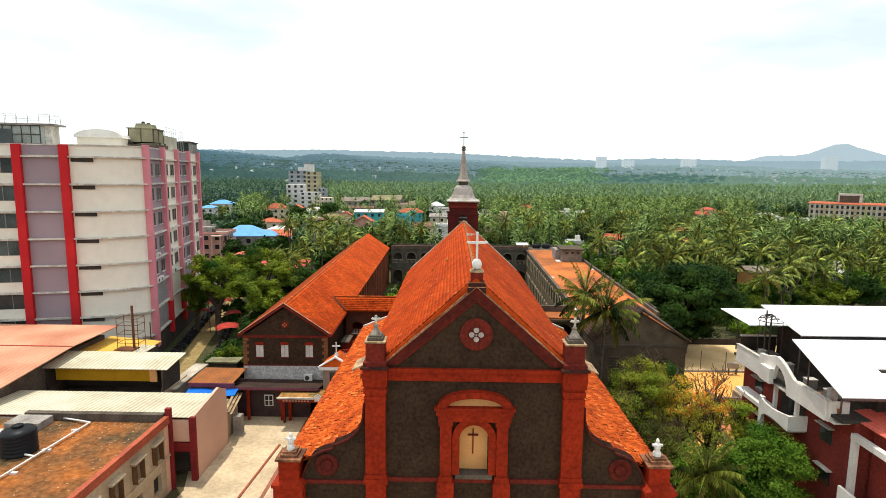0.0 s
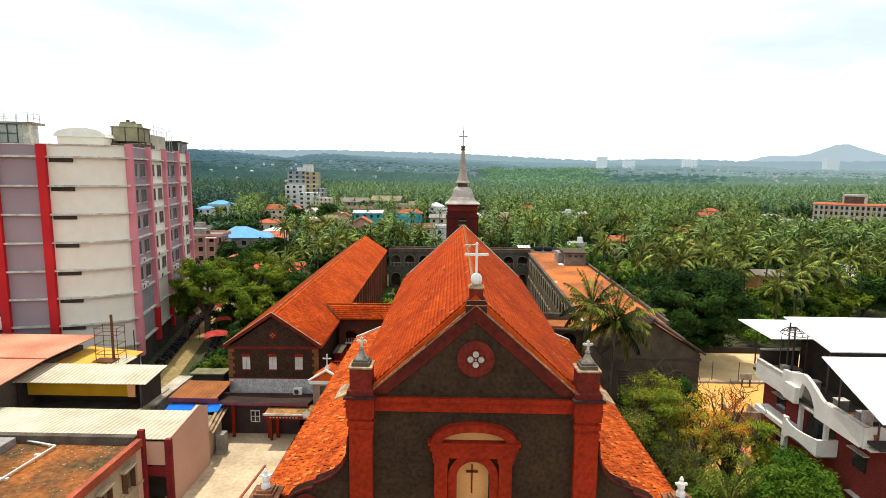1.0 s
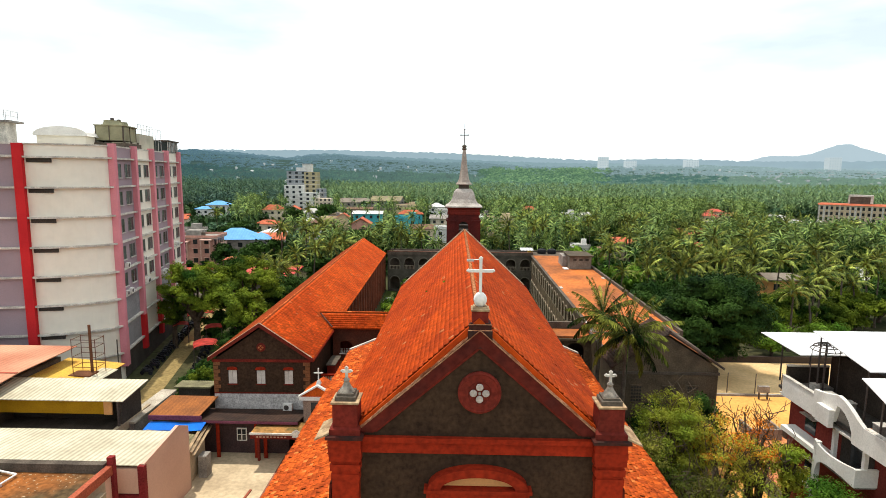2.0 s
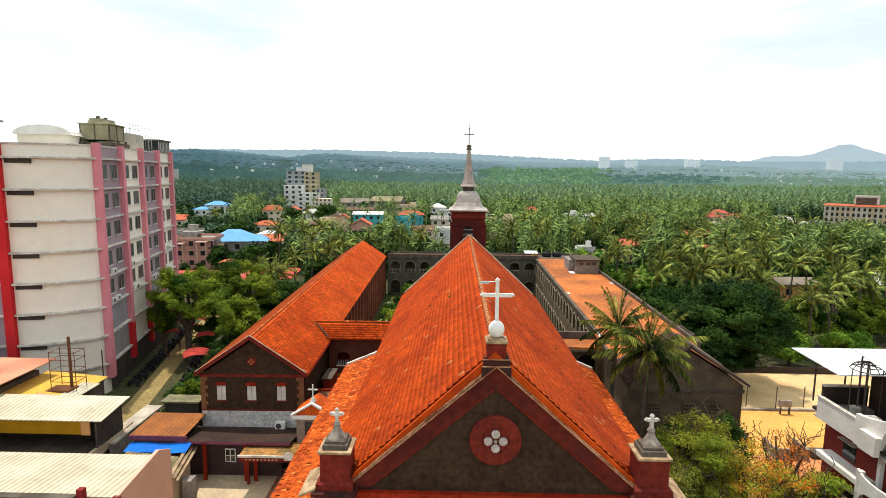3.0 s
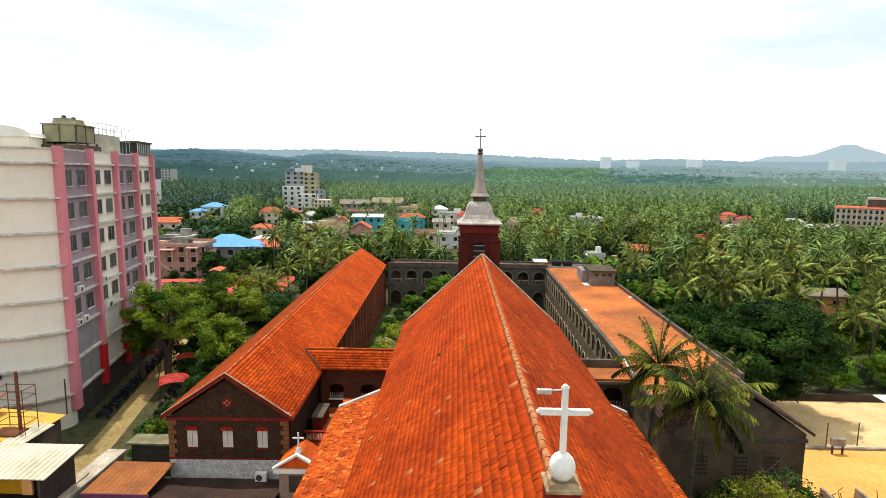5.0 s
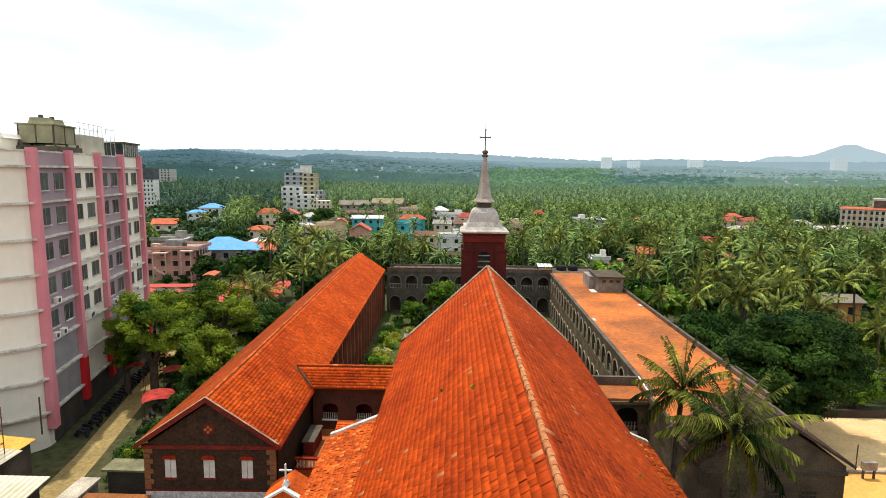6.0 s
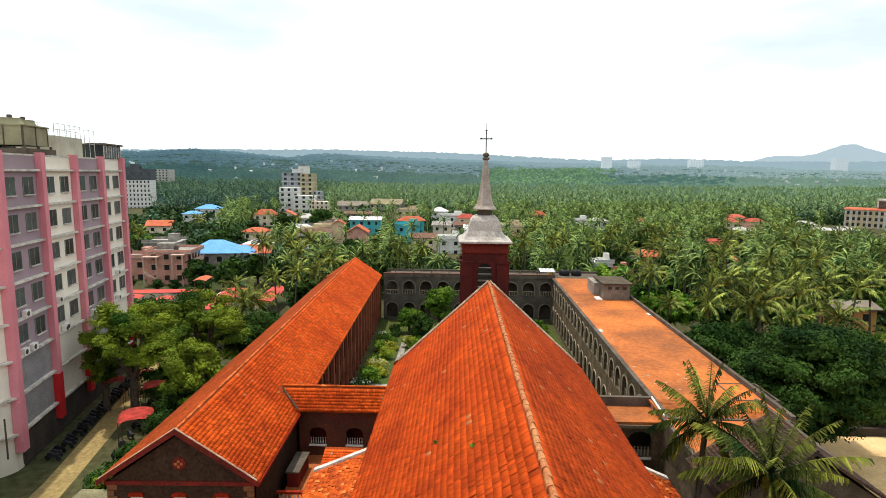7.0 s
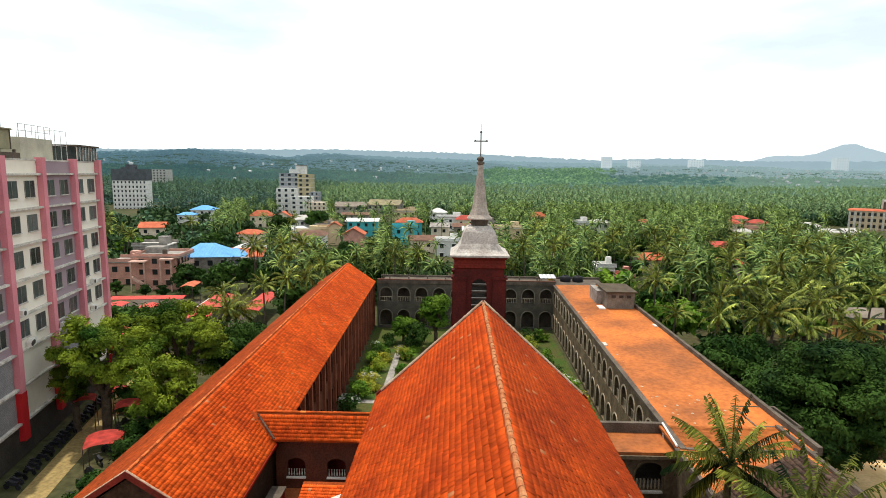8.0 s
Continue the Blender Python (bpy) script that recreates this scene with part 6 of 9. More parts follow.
part("low_ledge", box(bmesh.new(), 25.7, 26.6, 44.5, 48.6, 3.0, 3.25), WHITE_OLD, hs)
for y in (40.55, 43.35):
    part("column", box(bmesh.new(), 25.75, 26.0, y - 0.13, y + 0.13, 6.1, 8.7), WHITE, hs)
# dark sheet painted for the shade behind the balcony columns
part("recess", box(bmesh.new(), 26.5, 26.62, 40.7, 43.6, 6.1, 8.6), DARK, hs)
part("balcony_door", box(bmesh.new(), 26.44, 26.52, 41.6, 42.6, 6.1, 8.2), GLASS, hs)
for y, z in ((47.0, 7.75), (38.2, 7.6), (38.0, 4.6), (46.6, 4.7)):
    part("sun_ledge", box(bmesh.new(), 26.2, 26.6, y - 0.8, y + 0.8, z, z + 0.07), WHITE_OLD, hs)
    part("window", box(bmesh.new(), 26.55, 26.64, y - 0.6, y + 0.6, z - 1.2, z - 0.05), GLASS, hs)
part("terrace_sink", box(bmesh.new(), 26.2, 26.7, 46.6, 47.0, 9.2, 10.4), WHITE_OLD, hs)
part("terrace_bench", box(bmesh.new(), 26.4, 28.4, 47.6, 48.6, 9.2, 9.75), CEMENT, hs)
part("water_heater", box(bmesh.new(), 26.2, 26.7, 37.6, 38.0, 9.2, 10.5), WHITE_OLD, hs)
part("roof_sheet", prism(bmesh.new(), [(34.3, 11.15), (40.0, 13.25), (40.0, 13.32), (34.3, 11.22)], "x", 24.7, 50), GLARE, hs, "glaring white roof sheet")
part("roof_sheet", prism(bmesh.new(), [(41.5, 13.12), (47.3, 14.1), (47.3, 14.17), (41.5, 13.19)], "x", 26.3, 50), GLARE, hs, "glaring white roof sheet")
part("roof_sheet", prism(bmesh.new(), [(46.9, 12.42), (52.2, 12.6), (52.2, 12.66), (46.9, 12.48)], "x", 25.3, 31), GLARE, hs, "white canopy sheet")
part("roof_gutter", box(bmesh.new(), 24.7, 50, 34.2, 34.3, 11.05, 11.2), METAL, hs)
for x, y, zt in ((26.0, 36.2, 11.8), (26.0, 39.8, 13.1), (26.6, 42, 13.0), (26.6, 46.8, 13.9), (26.2, 50.6, 12.5), (29, 51.5, 12.5)):
    part("roof_post", rod(bmesh.new(), (x, y, 9.2), (x, y, zt), 0.06), METAL, hs)
# plaster colour darkened to paint the deep shade under the roof sheets
part("terrace_room", box(bmesh.new(), 28.7, 48, 36.6, 48.6, 9.2, 12.2), mat("shaded_brown_plaster", (0.055, 0.042, 0.032), (0.035, 0.028, 0.022), scale=0.8), hs, "terrace room, dark brown for the shade under the sheets")
part("north_parapet", box(bmesh.new(), 25.6, 28.7, 48.7, 48.9, 9.2, 10.98), bpy.data.materials["shaded_brown_plaster"], hs, "dark brown north parapet")
part("parapet_cap", box(bmesh.new(), 25.6, 28.7, 48.65, 48.95, 10.98, 11.08), WHITE_OLD, hs)
for x_, y_, h_ in ((26.6, 45.4, 1.0), (27.4, 44.6, 0.7), (26.7, 40.6, 0.9), (27.3, 39.2, 0.6)):
    crate = thing("terrace_box", "dusty grey box on the dark terrace", "box", pose(x_, y_, 9.2))
    part("box_body", box(bmesh.new(), -0.35, 0.35, -0.3, 0.3, 0, h_), CEMENT, crate)
    part("box_lid", box(bmesh.new(), -0.38, 0.38, -0.33, 0.33, h_, h_ + 0.06), WHITE_OLD, crate)
stairb = thing("spiral_stair", "dark iron stair cage on the terrace", "stair")
b = bmesh.new()
SX, SY = 26.9, 46.6
rod(b, (SX, SY, 9.2), (SX, SY, 13.48), 0.07, 8)
for i in range(12):
    a, c = i * math.pi / 6, (i + 1) * math.pi / 6
    P = lambda t, r, z: (SX + r * math.cos(t), SY + r * math.sin(t), z)
    for r, z in ((1.0, 13.0), (0.8, 13.25), (0.45, 13.42)):
        rod(b, P(a, r, z), P(c, r, z), 0.035, 5)
    for (r0, z0), (r1, z1) in zip(((1.0, 13.0), (0.8, 13.25), (0.45, 13.42)), ((0.8, 13.25), (0.45, 13.42), (0.0, 13.48))):
        rod(b, P(a, r0, z0), P(a, r1, z1), 0.03, 5)
    if i % 6 == 0:
        rod(b, P(a, 1.0, 9.2), P(a, 1.0, 13.0), 0.03, 5)
part("cage", b, METAL, stairb)
for i in range(6):
    f = thing("flower_pot", "terracotta pot with a small plant on the terrace", "plant pot", pose(26.1 + (i % 2) * 0.4, 36.6 + i * 0.9, 9.2), "pots on the terrace")
    part("pot", lathe(bmesh.new(), [(0.14, 0), (0.2, 0.35), (0.22, 0.38)], 10), TERRA, f)
hs2 = thing("coral_roof_house", "red-brown house with coral sheet roof and white balcony", "building")
part("house_body", box(bmesh.new(), 27.6, 50, 20, 35.2, 0, 8.6), BRICKRED, hs2)
part("roof_sheet", prism(bmesh.new(), [(26.8, 9.05), (50, 11.4), (50, 11.5), (26.8, 9.12)], "y", 19, 37.2), ROOFRED, hs2, "coral red sheet roof")
part("beam", box(bmesh.new(), 26.4, 26.8, 28, 35.6, 7.9, 8.3), WHITE, hs2)
part("column", box(bmesh.new(), 26.4, 26.75, 35.2, 35.55, 4.0, 7.9), WHITE, hs2)
part("balcony_rail", box(bmesh.new(), 25.9, 26.1, 28, 35.6, 3.4, 4.6), WHITE, hs2)
part("balcony_floor", box(bmesh.new(), 25.9, 27.6, 28, 35.7, 3.2, 3.4), WHITE, hs2)


# ---- vegetation ----
BARK = mat("grey_brown_bark", (0.13, 0.095, 0.065), (0.07, 0.05, 0.035), scale=2.0, fine=9, bump=0.5)
PALMBARK = mat("palm_bark", (0.12, 0.095, 0.07), (0.075, 0.06, 0.045), scale=1.5, fine=8, bump=0.4)
PALMLEAF = leafy("palm_leaf", (0.012, 0.042, 0.014), (0.33, 0.365, 0.070), rand=0.3, island=0.8, thin=0.2, scale=1.1)
PALMNEAR = leafy("near_palm_leaf", (0.012, 0.032, 0.008), (0.19, 0.205, 0.028), rand=0.7, island=0.6, thin=0.22)
PALMDRY = leafy("palm_leaf_yellowing", (0.15, 0.15, 0.02), (0.22, 0.18, 0.03), thin=0.12)
LEAF_D = leafy("dark_mango_leaf", (0.013, 0.036, 0.008), (0.044, 0.088, 0.015), island=0.25, thin=0.07, spec=0.03)
LEAF_M = leafy("deep_mango_leaf", (0.008, 0.022, 0.006), (0.034, 0.068, 0.012), island=0.25, thin=0.04, spec=0.03)
LEAF_G = leafy("green_leaf", (0.045, 0.12, 0.012), (0.155, 0.25, 0.026), island=0.25, thin=0.14, spec=0.03)
LEAF_R = leafy("rain_tree_leaf", (0.022, 0.058, 0.008), (0.185, 0.235, 0.02), island=0.3, thin=0.1, spec=0.03)
LEAF_Y = leafy("olive_yellow_leaf", (0.19, 0.27, 0.026), (0.46, 0.42, 0.05), thin=0.35, island=0.25)
LEAF_S = leafy("dull_olive_leaf", (0.05, 0.07, 0.012), (0.20, 0.19, 0.03), thin=0.2, island=0.3)
LEAF_O = leafy("orange_flower", (0.66, 0.17, 0.015), (0.55, 0.26, 0.03), thin=0.25)
LEAF_W = leafy("white_flower", (0.7, 0.68, 0.6), (0.6, 0.6, 0.5), thin=0.1)


def frond(rng, length, lift, droop, n=34, wide=0.62):
    """Rib and leaflets of one palm leaf, running out along +x; each leaf of the grove's palms hangs together."""
    V, F = [], []
    pts = []
    x = z = 0.0
    ang = lift
    joined = n < 38
    for i in range(n + 1):
        pts.append((x, z, ang))
        x += length / n * math.cos(ang)
        z += length / n * math.sin(ang)
        ang -= droop / n * (0.3 + 1.4 * i / n)
    if joined:
        for i, (xa, za, a) in enumerate(pts):
            w = 0.06 * (1 - i / n) + 0.012
            V += [(xa, -w, za), (xa, w, za)]
    for i in range(0, n):
        (xa, za, a), (xb, zb, _) = pts[i], pts[i + 1]
        w = 0.05 * (1 - i / n) + 0.012
        k = len(V)
        if joined:
            F.append((2 * i, 2 * i + 1, 2 * i + 3, 2 * i + 2))
        else:
            V += [(xa, -w, za), (xa, w, za), (xb, w, zb), (xb, -w, zb)]
            F.append((k, k + 1, k + 2, k + 3))
        if i < n * 0.12:
            continue
        s = math.sin(math.pi * (0.12 + 0.83 * i / n)) ** 0.7
        for side in (-1, 1):
            ll = length * 0.2 * s * rng.uniform(0.8, 1.2)
            hang = rng.uniform(0.3, 0.85)
            fx = 0.42 + rng.uniform(-0.1, 0.1)
            tx, ty, tz = xa + ll * fx * math.cos(a), side * ll * wide, za + ll * fx * math.sin(a) - ll * hang
            k = len(V)
            if joined:
                V += [(tx + 0.03, ty, tz), (tx - 0.03, ty * 0.97, tz)]
                r = 2 * i + (side > 0)
                F.append((r, r + 2, k, k + 1))
            else:
                bw = length / n * 0.5
                V += [(xa - bw * 0.6, 0, za), (xa + bw, 0, za + 0.02), (tx + 0.04, ty, tz), (tx - 0.02, ty * 0.97, tz)]
                F.append((k, k + 1, k + 2, k + 3))
    return np.array(V), np.array(F)


def crown_mesh(name, seed, n=22, length=4.2, material=PALMLEAF, seg=34):
    rng = random.Random(seed)
    Vs, Fs, k = [], [], 0
    for i in range(n):
        t = i / n
        V, F = frond(rng, length * rng.uniform(0.8, 1.08), radians(80 - 112 * t + rng.uniform(-14, 14)), radians(52 + 46 * t), seg, 0.62 if seg > 20 else 0.5)
        a = i * 2.39996 + rng.uniform(-0.2, 0.2)
        R = np.array([(math.cos(a), -math.sin(a), 0), (math.sin(a), math.cos(a), 0), (0, 0, 1)])
        Vs.append(V @ R.T)
        Fs.append(F + k)
        k += len(V)
    return np_mesh(name, np.concatenate(Vs), np.concatenate(Fs), material)


def trunk_mesh(name, h, lean, r0=0.2, r1=0.12, material=PALMBARK):
    bm = bmesh.new()
    rings = []
    for i in range(9):
        t = i / 8
        c = Vector((lean * t * t, 0.3 * lean * math.sin(t * 2), h * t))
        r = r0 + (r1 - r0) * t + (0.1 if i == 0 else 0)
        rings.append([bm.verts.new(c + Vector((r * math.cos(a * math.pi / 3.5), r * math.sin(a * math.pi / 3.5), 0))) for a in range(7)])
    for p, q in zip(rings, rings[1:]):
        for i in range(7):
            bm.faces.new((p[i], p[(i + 1) % 7], q[(i + 1) % 7], q[i]))
    me = bpy.data.meshes.new(name)
    bm.to_mesh(me)
    bm.free()
    me.materials.append(material)
    me.shade_smooth()
    return me, Vector((lean, 0.3 * lean * math.sin(2), h))


def nuts():
    """A hanging bunch of nuts, one lumpy body."""
    bm = bmesh.new()
    bmesh.ops.create_icosphere(bm, subdivisions=3, radius=0.42, matrix=Matrix.Translation((0, 0, -0.45)))
    for v in bm.verts:
        d = (v.co - Vector((0, 0, -0.45))).normalized()
        v.co += d * 0.22 * abs(noise.noise(d * 3.4)) * 2 - d * 0.08
    me = bpy.data.meshes.new("fruit_stalk")
    bm.to_mesh(me)
    bm.free()
    me.materials.append(PALMDRY)
    return me


CROWNS = [crown_mesh("crown", 40 + i, 19 + 2 * (i % 3), 2.9 + 0.2 * (i % 4), PALMLEAF, 19) for i in range(5)]
DRYC = [crown_mesh("dry_fronds", 60 + i, 4, 2.5, PALMDRY, 10) for i in range(3)]
TRUNKS = [trunk_mesh("trunk", 10.0, l, 0.17, 0.10) for l in (0.4, 1.2, -0.9)]
NUTS = nuts()
prng = random.Random(21)
PALMS = []
for v in range(6):
    p = thing("coconut_palm", "tall coconut palm with a feathery green crown", "palm", pose(0, -400 - v * 10, 0), "coconut palms of the grove")
    me, top = TRUNKS[v % 3]
    o = new("trunk", me)
    o.parent = p
    o = new("crown", CROWNS[v % 5])
    o.parent, o.matrix_basis = p, pose(*top, 0, 0, v * 70)
    o = new("dry_fronds", DRYC[v % 3])
    o.parent, o.matrix_basis = p, pose(top.x, top.y, top.z - 0.1, 0, 35, v * 50)
    o = new("fruit_stalk", NUTS)
    o.parent, o.matrix_basis = p, Matrix.Translation(top)
    PALMS.append(p)
_used = [False] * 6


def palm(x, y, h, v=None, rz=None, s=1.0):
    v = prng.randrange(6) if v is None else v
    m = pose(x, y, 0, 0, 0, prng.uniform(0, 360) if rz is None else rz) @ Matrix.Diagonal((s, s, h / 10.0, 1))
    if not _used[v]:
        _used[v] = True
        PALMS[v].matrix_basis = m
        return PALMS[v]
    c = copy_thing(PALMS[v], pose(0, 0, 0))
    c.matrix_basis = m
    return c


# two palms stand close beside the aisle: every frond is a leaf of its own
def near_palm(x, y, h, seed, length):
    rng = random.Random(seed)
    p = thing("coconut_palm", "leafy coconut palm beside the church aisle", "palm", pose(x, y, 0))
    me, top = trunk_mesh("trunk", h, 0.4, 0.22, 0.16)
    o = new("trunk", me)
    o.parent = p
    for i in range(32):
        t = i / 32
        dry = i > 29
        V, F = frond(rng, length * rng.uniform(0.8, 1.1), radians(84 - 128 * t + rng.uniform(-10, 10)), radians(24 + 34 * t), 42, 0.5)
        o = new("frond", np_mesh("frond", V, F, PALMDRY if dry else PALMNEAR))
        o.parent = p
        o.matrix_basis = pose(top.x, top.y, top.z, 0, 0, math.degrees(i * 2.39996) + rng.uniform(-12, 12))
    o = new("fruit_stalk", NUTS)
    o.parent, o.matrix_basis = p, Matrix.Translation(top)
    return p


near_palm(13.3, 56.8, 12.7, 5, 3.9)
near_palm(14.0, 51.4, 12.5, 8, 4.0)
near_palm(17.0, 36.0, 5.0, 9, 3.1)
near_palm(-30.6, 104.0, 8.2, 12, 3.9)


def leaf_cloud(rng, centres, radii, n, size, flat=0.75):
    """n leaf blades scattered over clumps; blades lie mostly on the clump's skin."""
    k = rng.integers(0, len(centres), n)
    d = rng.normal(0, 1, (n, 3))
    d /= np.linalg.norm(d, axis=1)[:, None]
    d[:, 2] = np.where(d[:, 2] < -0.3, -d[:, 2] * 0.5, d[:, 2])
    # each clump is stretched and dented in its own way
    axes = rng.uniform(0.65, 1.45, (len(centres), 3))
    f1, f2 = rng.normal(0, 2.6, (len(centres), 3)), rng.normal(0, 4.5, (len(centres), 3))
    dent = 1 + 0.22 * np.sin((d * f1[k]).sum(1) + k) + 0.16 * np.sin((d * f2[k]).sum(1) + 2.0 * k)
    r = (radii[k] * dent)[:, None] * (0.35 + 0.72 * rng.random((n, 1)) ** 0.6)
    c = centres[k] + d * r * axes[k] * np.array([1, 1, flat])
    nn = d + np.array([0, 0, 0.3]) + rng.normal(0, 0.42, (n, 3))
    nn /= np.linalg.norm(nn, axis=1)[:, None]
    a = np.cross(nn, rng.normal(0, 1, (n, 3)))
    a /= np.linalg.norm(a, axis=1)[:, None]
    b2 = np.cross(nn, a)
    s = size * (0.6 + 0.8 * rng.random((n, 1)))
    V = np.stack([c - a * s, c - b2 * s * 0.45, c + a * s, c + b2 * s * 0.45], axis=1).reshape(-1, 3)
    F = np.arange(4 * n).reshape(-1, 4)
    return V, F


def tree(name, label, x, y, h, rx, ry, base, seed, leaves, size, material, clumps=34, flat=0.75, accent=None, bare=0, kind="", tight=1.0, core=0.12):
    """A trunk that forks into limbs, each limb ending in a clump of leaves."""
    rng = np.random.default_rng(seed)
    t = thing(name, label, "tree", pose(x, y, 0), kind)
    hz = (h - base) / 2
    cs = rng.normal(0, 1, (clumps, 3))
    cs /= np.linalg.norm(cs, axis=1)[:, None]
    cs *= (0.35 + 0.65 * rng.random((clumps, 1)) ** 0.4) * 0.82
    cs = cs * np.array([rx, ry, hz]) + np.array([0, 0, base + hz])
    rr = ((0.14 + 0.18 * rng.random(clumps)) * min(rx, ry) + 0.35) * tight
    V, F = leaf_cloud(rng, cs, rr, leaves, size, flat)
    if core:
        ci = cs * np.array([0.8, 0.8, 0.85]) + np.array([0, 0, (base + hz) * 0.15 - 0.25])
        V2, F2 = leaf_cloud(rng, ci, rr * 0.9, int(leaves * core), size * 2.1, flat)
        V, F = np.concatenate([V, V2]), np.concatenate([F, F2 + len(V)])
    o = new("crown", np_mesh("crown", V, F, material))
    o.parent = t
    if accent:
        top = np.argsort(-cs[:, 2] - 0.4 * np.abs(cs[:, 0]))[: max(4, clumps // 3)]
        V, F = leaf_cloud(rng, cs[top], rr[top] * 0.8, int(leaves * 0.4), size * 0.9, flat)
        o = new("blossom", np_mesh("blossom", V, F, accent))
        o.parent = t
    fork = Vector((0, 0, base * 0.75 + 0.3))
    tr, _ = trunk_mesh("trunk", fork.z, 0.05, 0.05 * h * 0.6 + 0.08, 0.03 * h + 0.06, BARK)
    o = new("trunk", tr)
    o.parent = t
    bm = bmesh.new()
    for i in range(min(clumps, 16)):
        e = Vector(cs[i])
        mid = fork.lerp(e, 0.5) + Vector((0, 0, 0.12 * h * rng.random()))
        for p, q, r0 in ((fork, mid, 0.022 * h), (mid, e, 0.012 * h)):
            d = (q - p)
            bmesh.ops.create_cone(bm, cap_ends=False, segments=5, radius1=r0, radius2=r0 * 0.55, depth=d.length, matrix=Matrix.Translation((p + q) / 2) @ d.to_track_quat("Z", "Y").to_matrix().to_4x4())
    o = part("branching", bm, BARK, t)
    bm = bmesh.new()
    for i in range(bare):
        p = Vector(cs[rng.integers(0, clumps)])
        for j in range(5):
            q = p + Vector((rng.normal(0, 0.3), rng.normal(0, 0.3), 0.3 + rng.random() * 0.45))
            rod(bm, p, q, 0.022, 4)
            p = q if j % 2 else p
    if bare:
        part("twig_mass", bm, BARK, t)["kind"] = "stuff"
    else:
        bm.free()
    return t


tree("rain_tree", "broad bright green tree over the lane", -36.2, 84.2, 13.0, 5.8, 5.0, 4.8, 1, 46000, 0.13, LEAF_R, 60, 0.75, tight=0.66)
tree("rain_tree", "drooping green tree beside the wing", -26.8, 79.5, 11.4, 3.4, 5.0, 0.8, 71, 26000, 0.14, LEAF_R, 42, 0.75, tight=0.72)
tree("rain_tree", "broad bright green tree beyond the lane", -31.6, 91.0, 12.8, 6.6, 5.4, 2.6, 2, 36000, 0.15, LEAF_R, 56, 0.65, tight=0.72)
tree("rain_tree", "low green tree beside the tall block", -39.6, 84.5, 9.4, 2.4, 3.0, 3.2, 76, 11000, 0.13, LEAF_R, 22, 0.75, tight=0.8)
tree("mango_tree", "dark shrubby tree under the rain trees", -27.4, 77.0, 6.0, 2.4, 5.0, 0.3, 72, 14000, 0.15, LEAF_D, 26)
tree("mango_tree", "dark shrub beside the kiosk", -26.8, 66.5, 3.6, 1.8, 2.6, 0.2, 74, 7000, 0.12, LEAF_D, 20)
tree("mango_tree", "dark shrub beside the lane", -29.2, 71.0, 3.0, 1.4, 2.4, 0.2, 75, 5000, 0.12, LEAF_D, 16)
tree("mango_tree", "dark shrubby tree beside the lane", -35.4, 88.5, 5.0, 2.0, 3.6, 0.3, 73, 7000, 0.17, LEAF_D, 20)
tree("mango_tree", "dense dark tree behind the wing", -26.5, 97.0, 8.5, 4.5, 6, 1.5, 3, 18000, 0.19, LEAF_D, 28)
tree("mango_tree", "large dense dark green mango tree by the court", 33.0, 78.0, 13.8, 8.2, 6.6, 0.6, 4, 84000, 0.16, LEAF_M, 130, tight=0.7, core=0.5)
tree("mango_tree", "large dense dark green mango tree beside the east wing", 31.5, 92.0, 9.6, 4.6, 6.0, 1.6, 44, 26000, 0.19, LEAF_D, 36)
tree("mango_tree", "green mango tree among palms at the boundary", 51.5, 93.0, 9.0, 6.0, 5, 1.4, 5, 24000, 0.2, LEAF_R, 36, tight=0.8)
for i, (x, y, h_, r) in enumerate(((66, 99, 7.5, 4.6), (75, 105, 8.5, 5.2), (84, 113, 8.0, 5.0), (92, 124, 9.0, 5.6), (101, 136, 9.0, 6.0), (77, 122, 8.5, 5.0), (60, 95, 5.5, 3.4))):
    tree("mango_tree", "leafy green mango tree among the palms", x, y, h_, r, r, 0.6, 500 + i, 15000, 0.24, (LEAF_R, LEAF_D, LEAF_G)[i % 3], 30, tight=0.8)
tree("flame_tree", "sparse olive tree with bare twigs beside the aisle", 16.6, 47.4, 9.6, 3.0, 3.4, 2.2, 6, 23000, 0.085, LEAF_Y, 80, bare=50, tight=0.75, core=0)
tree("flame_tree", "thin dull green tree beside the aisle", 13.6, 44.4, 8.4, 2.0, 2.8, 1.0, 9, 11000, 0.085, LEAF_S, 46, bare=18, tight=0.8, core=0)
tree("flame_tree", "sparse tree with orange blossom and bare twigs", 20.0, 46.2, 8.9, 2.6, 3.4, 1.2, 7, 7500, 0.08, LEAF_Y, 60, accent=LEAF_O, bare=60, tight=0.75, core=0)
tree("flame_tree", "sparse low tree in the shade of the aisle", 16.8, 43.0, 6.0, 2.6, 2.6, 0.4, 79, 8000, 0.085, LEAF_S, 44, bare=40, tight=0.8, core=0)
tree("flame_tree", "almost bare twiggy tree with orange blossom by the court", 22.9, 47.8, 8.6, 2.2, 2.6, 1.4, 8, 2600, 0.075, LEAF_O, 44, bare=40, tight=0.8, core=0)
tree("flame_tree", "sparse tree in orange blossom by the court", 22.0, 45.0, 6.8, 2.4, 2.6, 0.8, 78, 4200, 0.08, LEAF_Y, 44, accent=LEAF_O, bare=50, tight=0.75, core=0)
tree("flame_tree", "yellow-green bush before the balconied house", 24.3, 45.4, 6.9, 1.1, 1.4, 2.4, 80, 6000, 0.085, LEAF_Y, 16, bare=6)
tree("mango_tree", "dark leafy tree beside the stone hall", 17.6, 53.0, 6.4, 2.8, 2.0, 0.3, 81, 12000, 0.12, LEAF_D, 34)
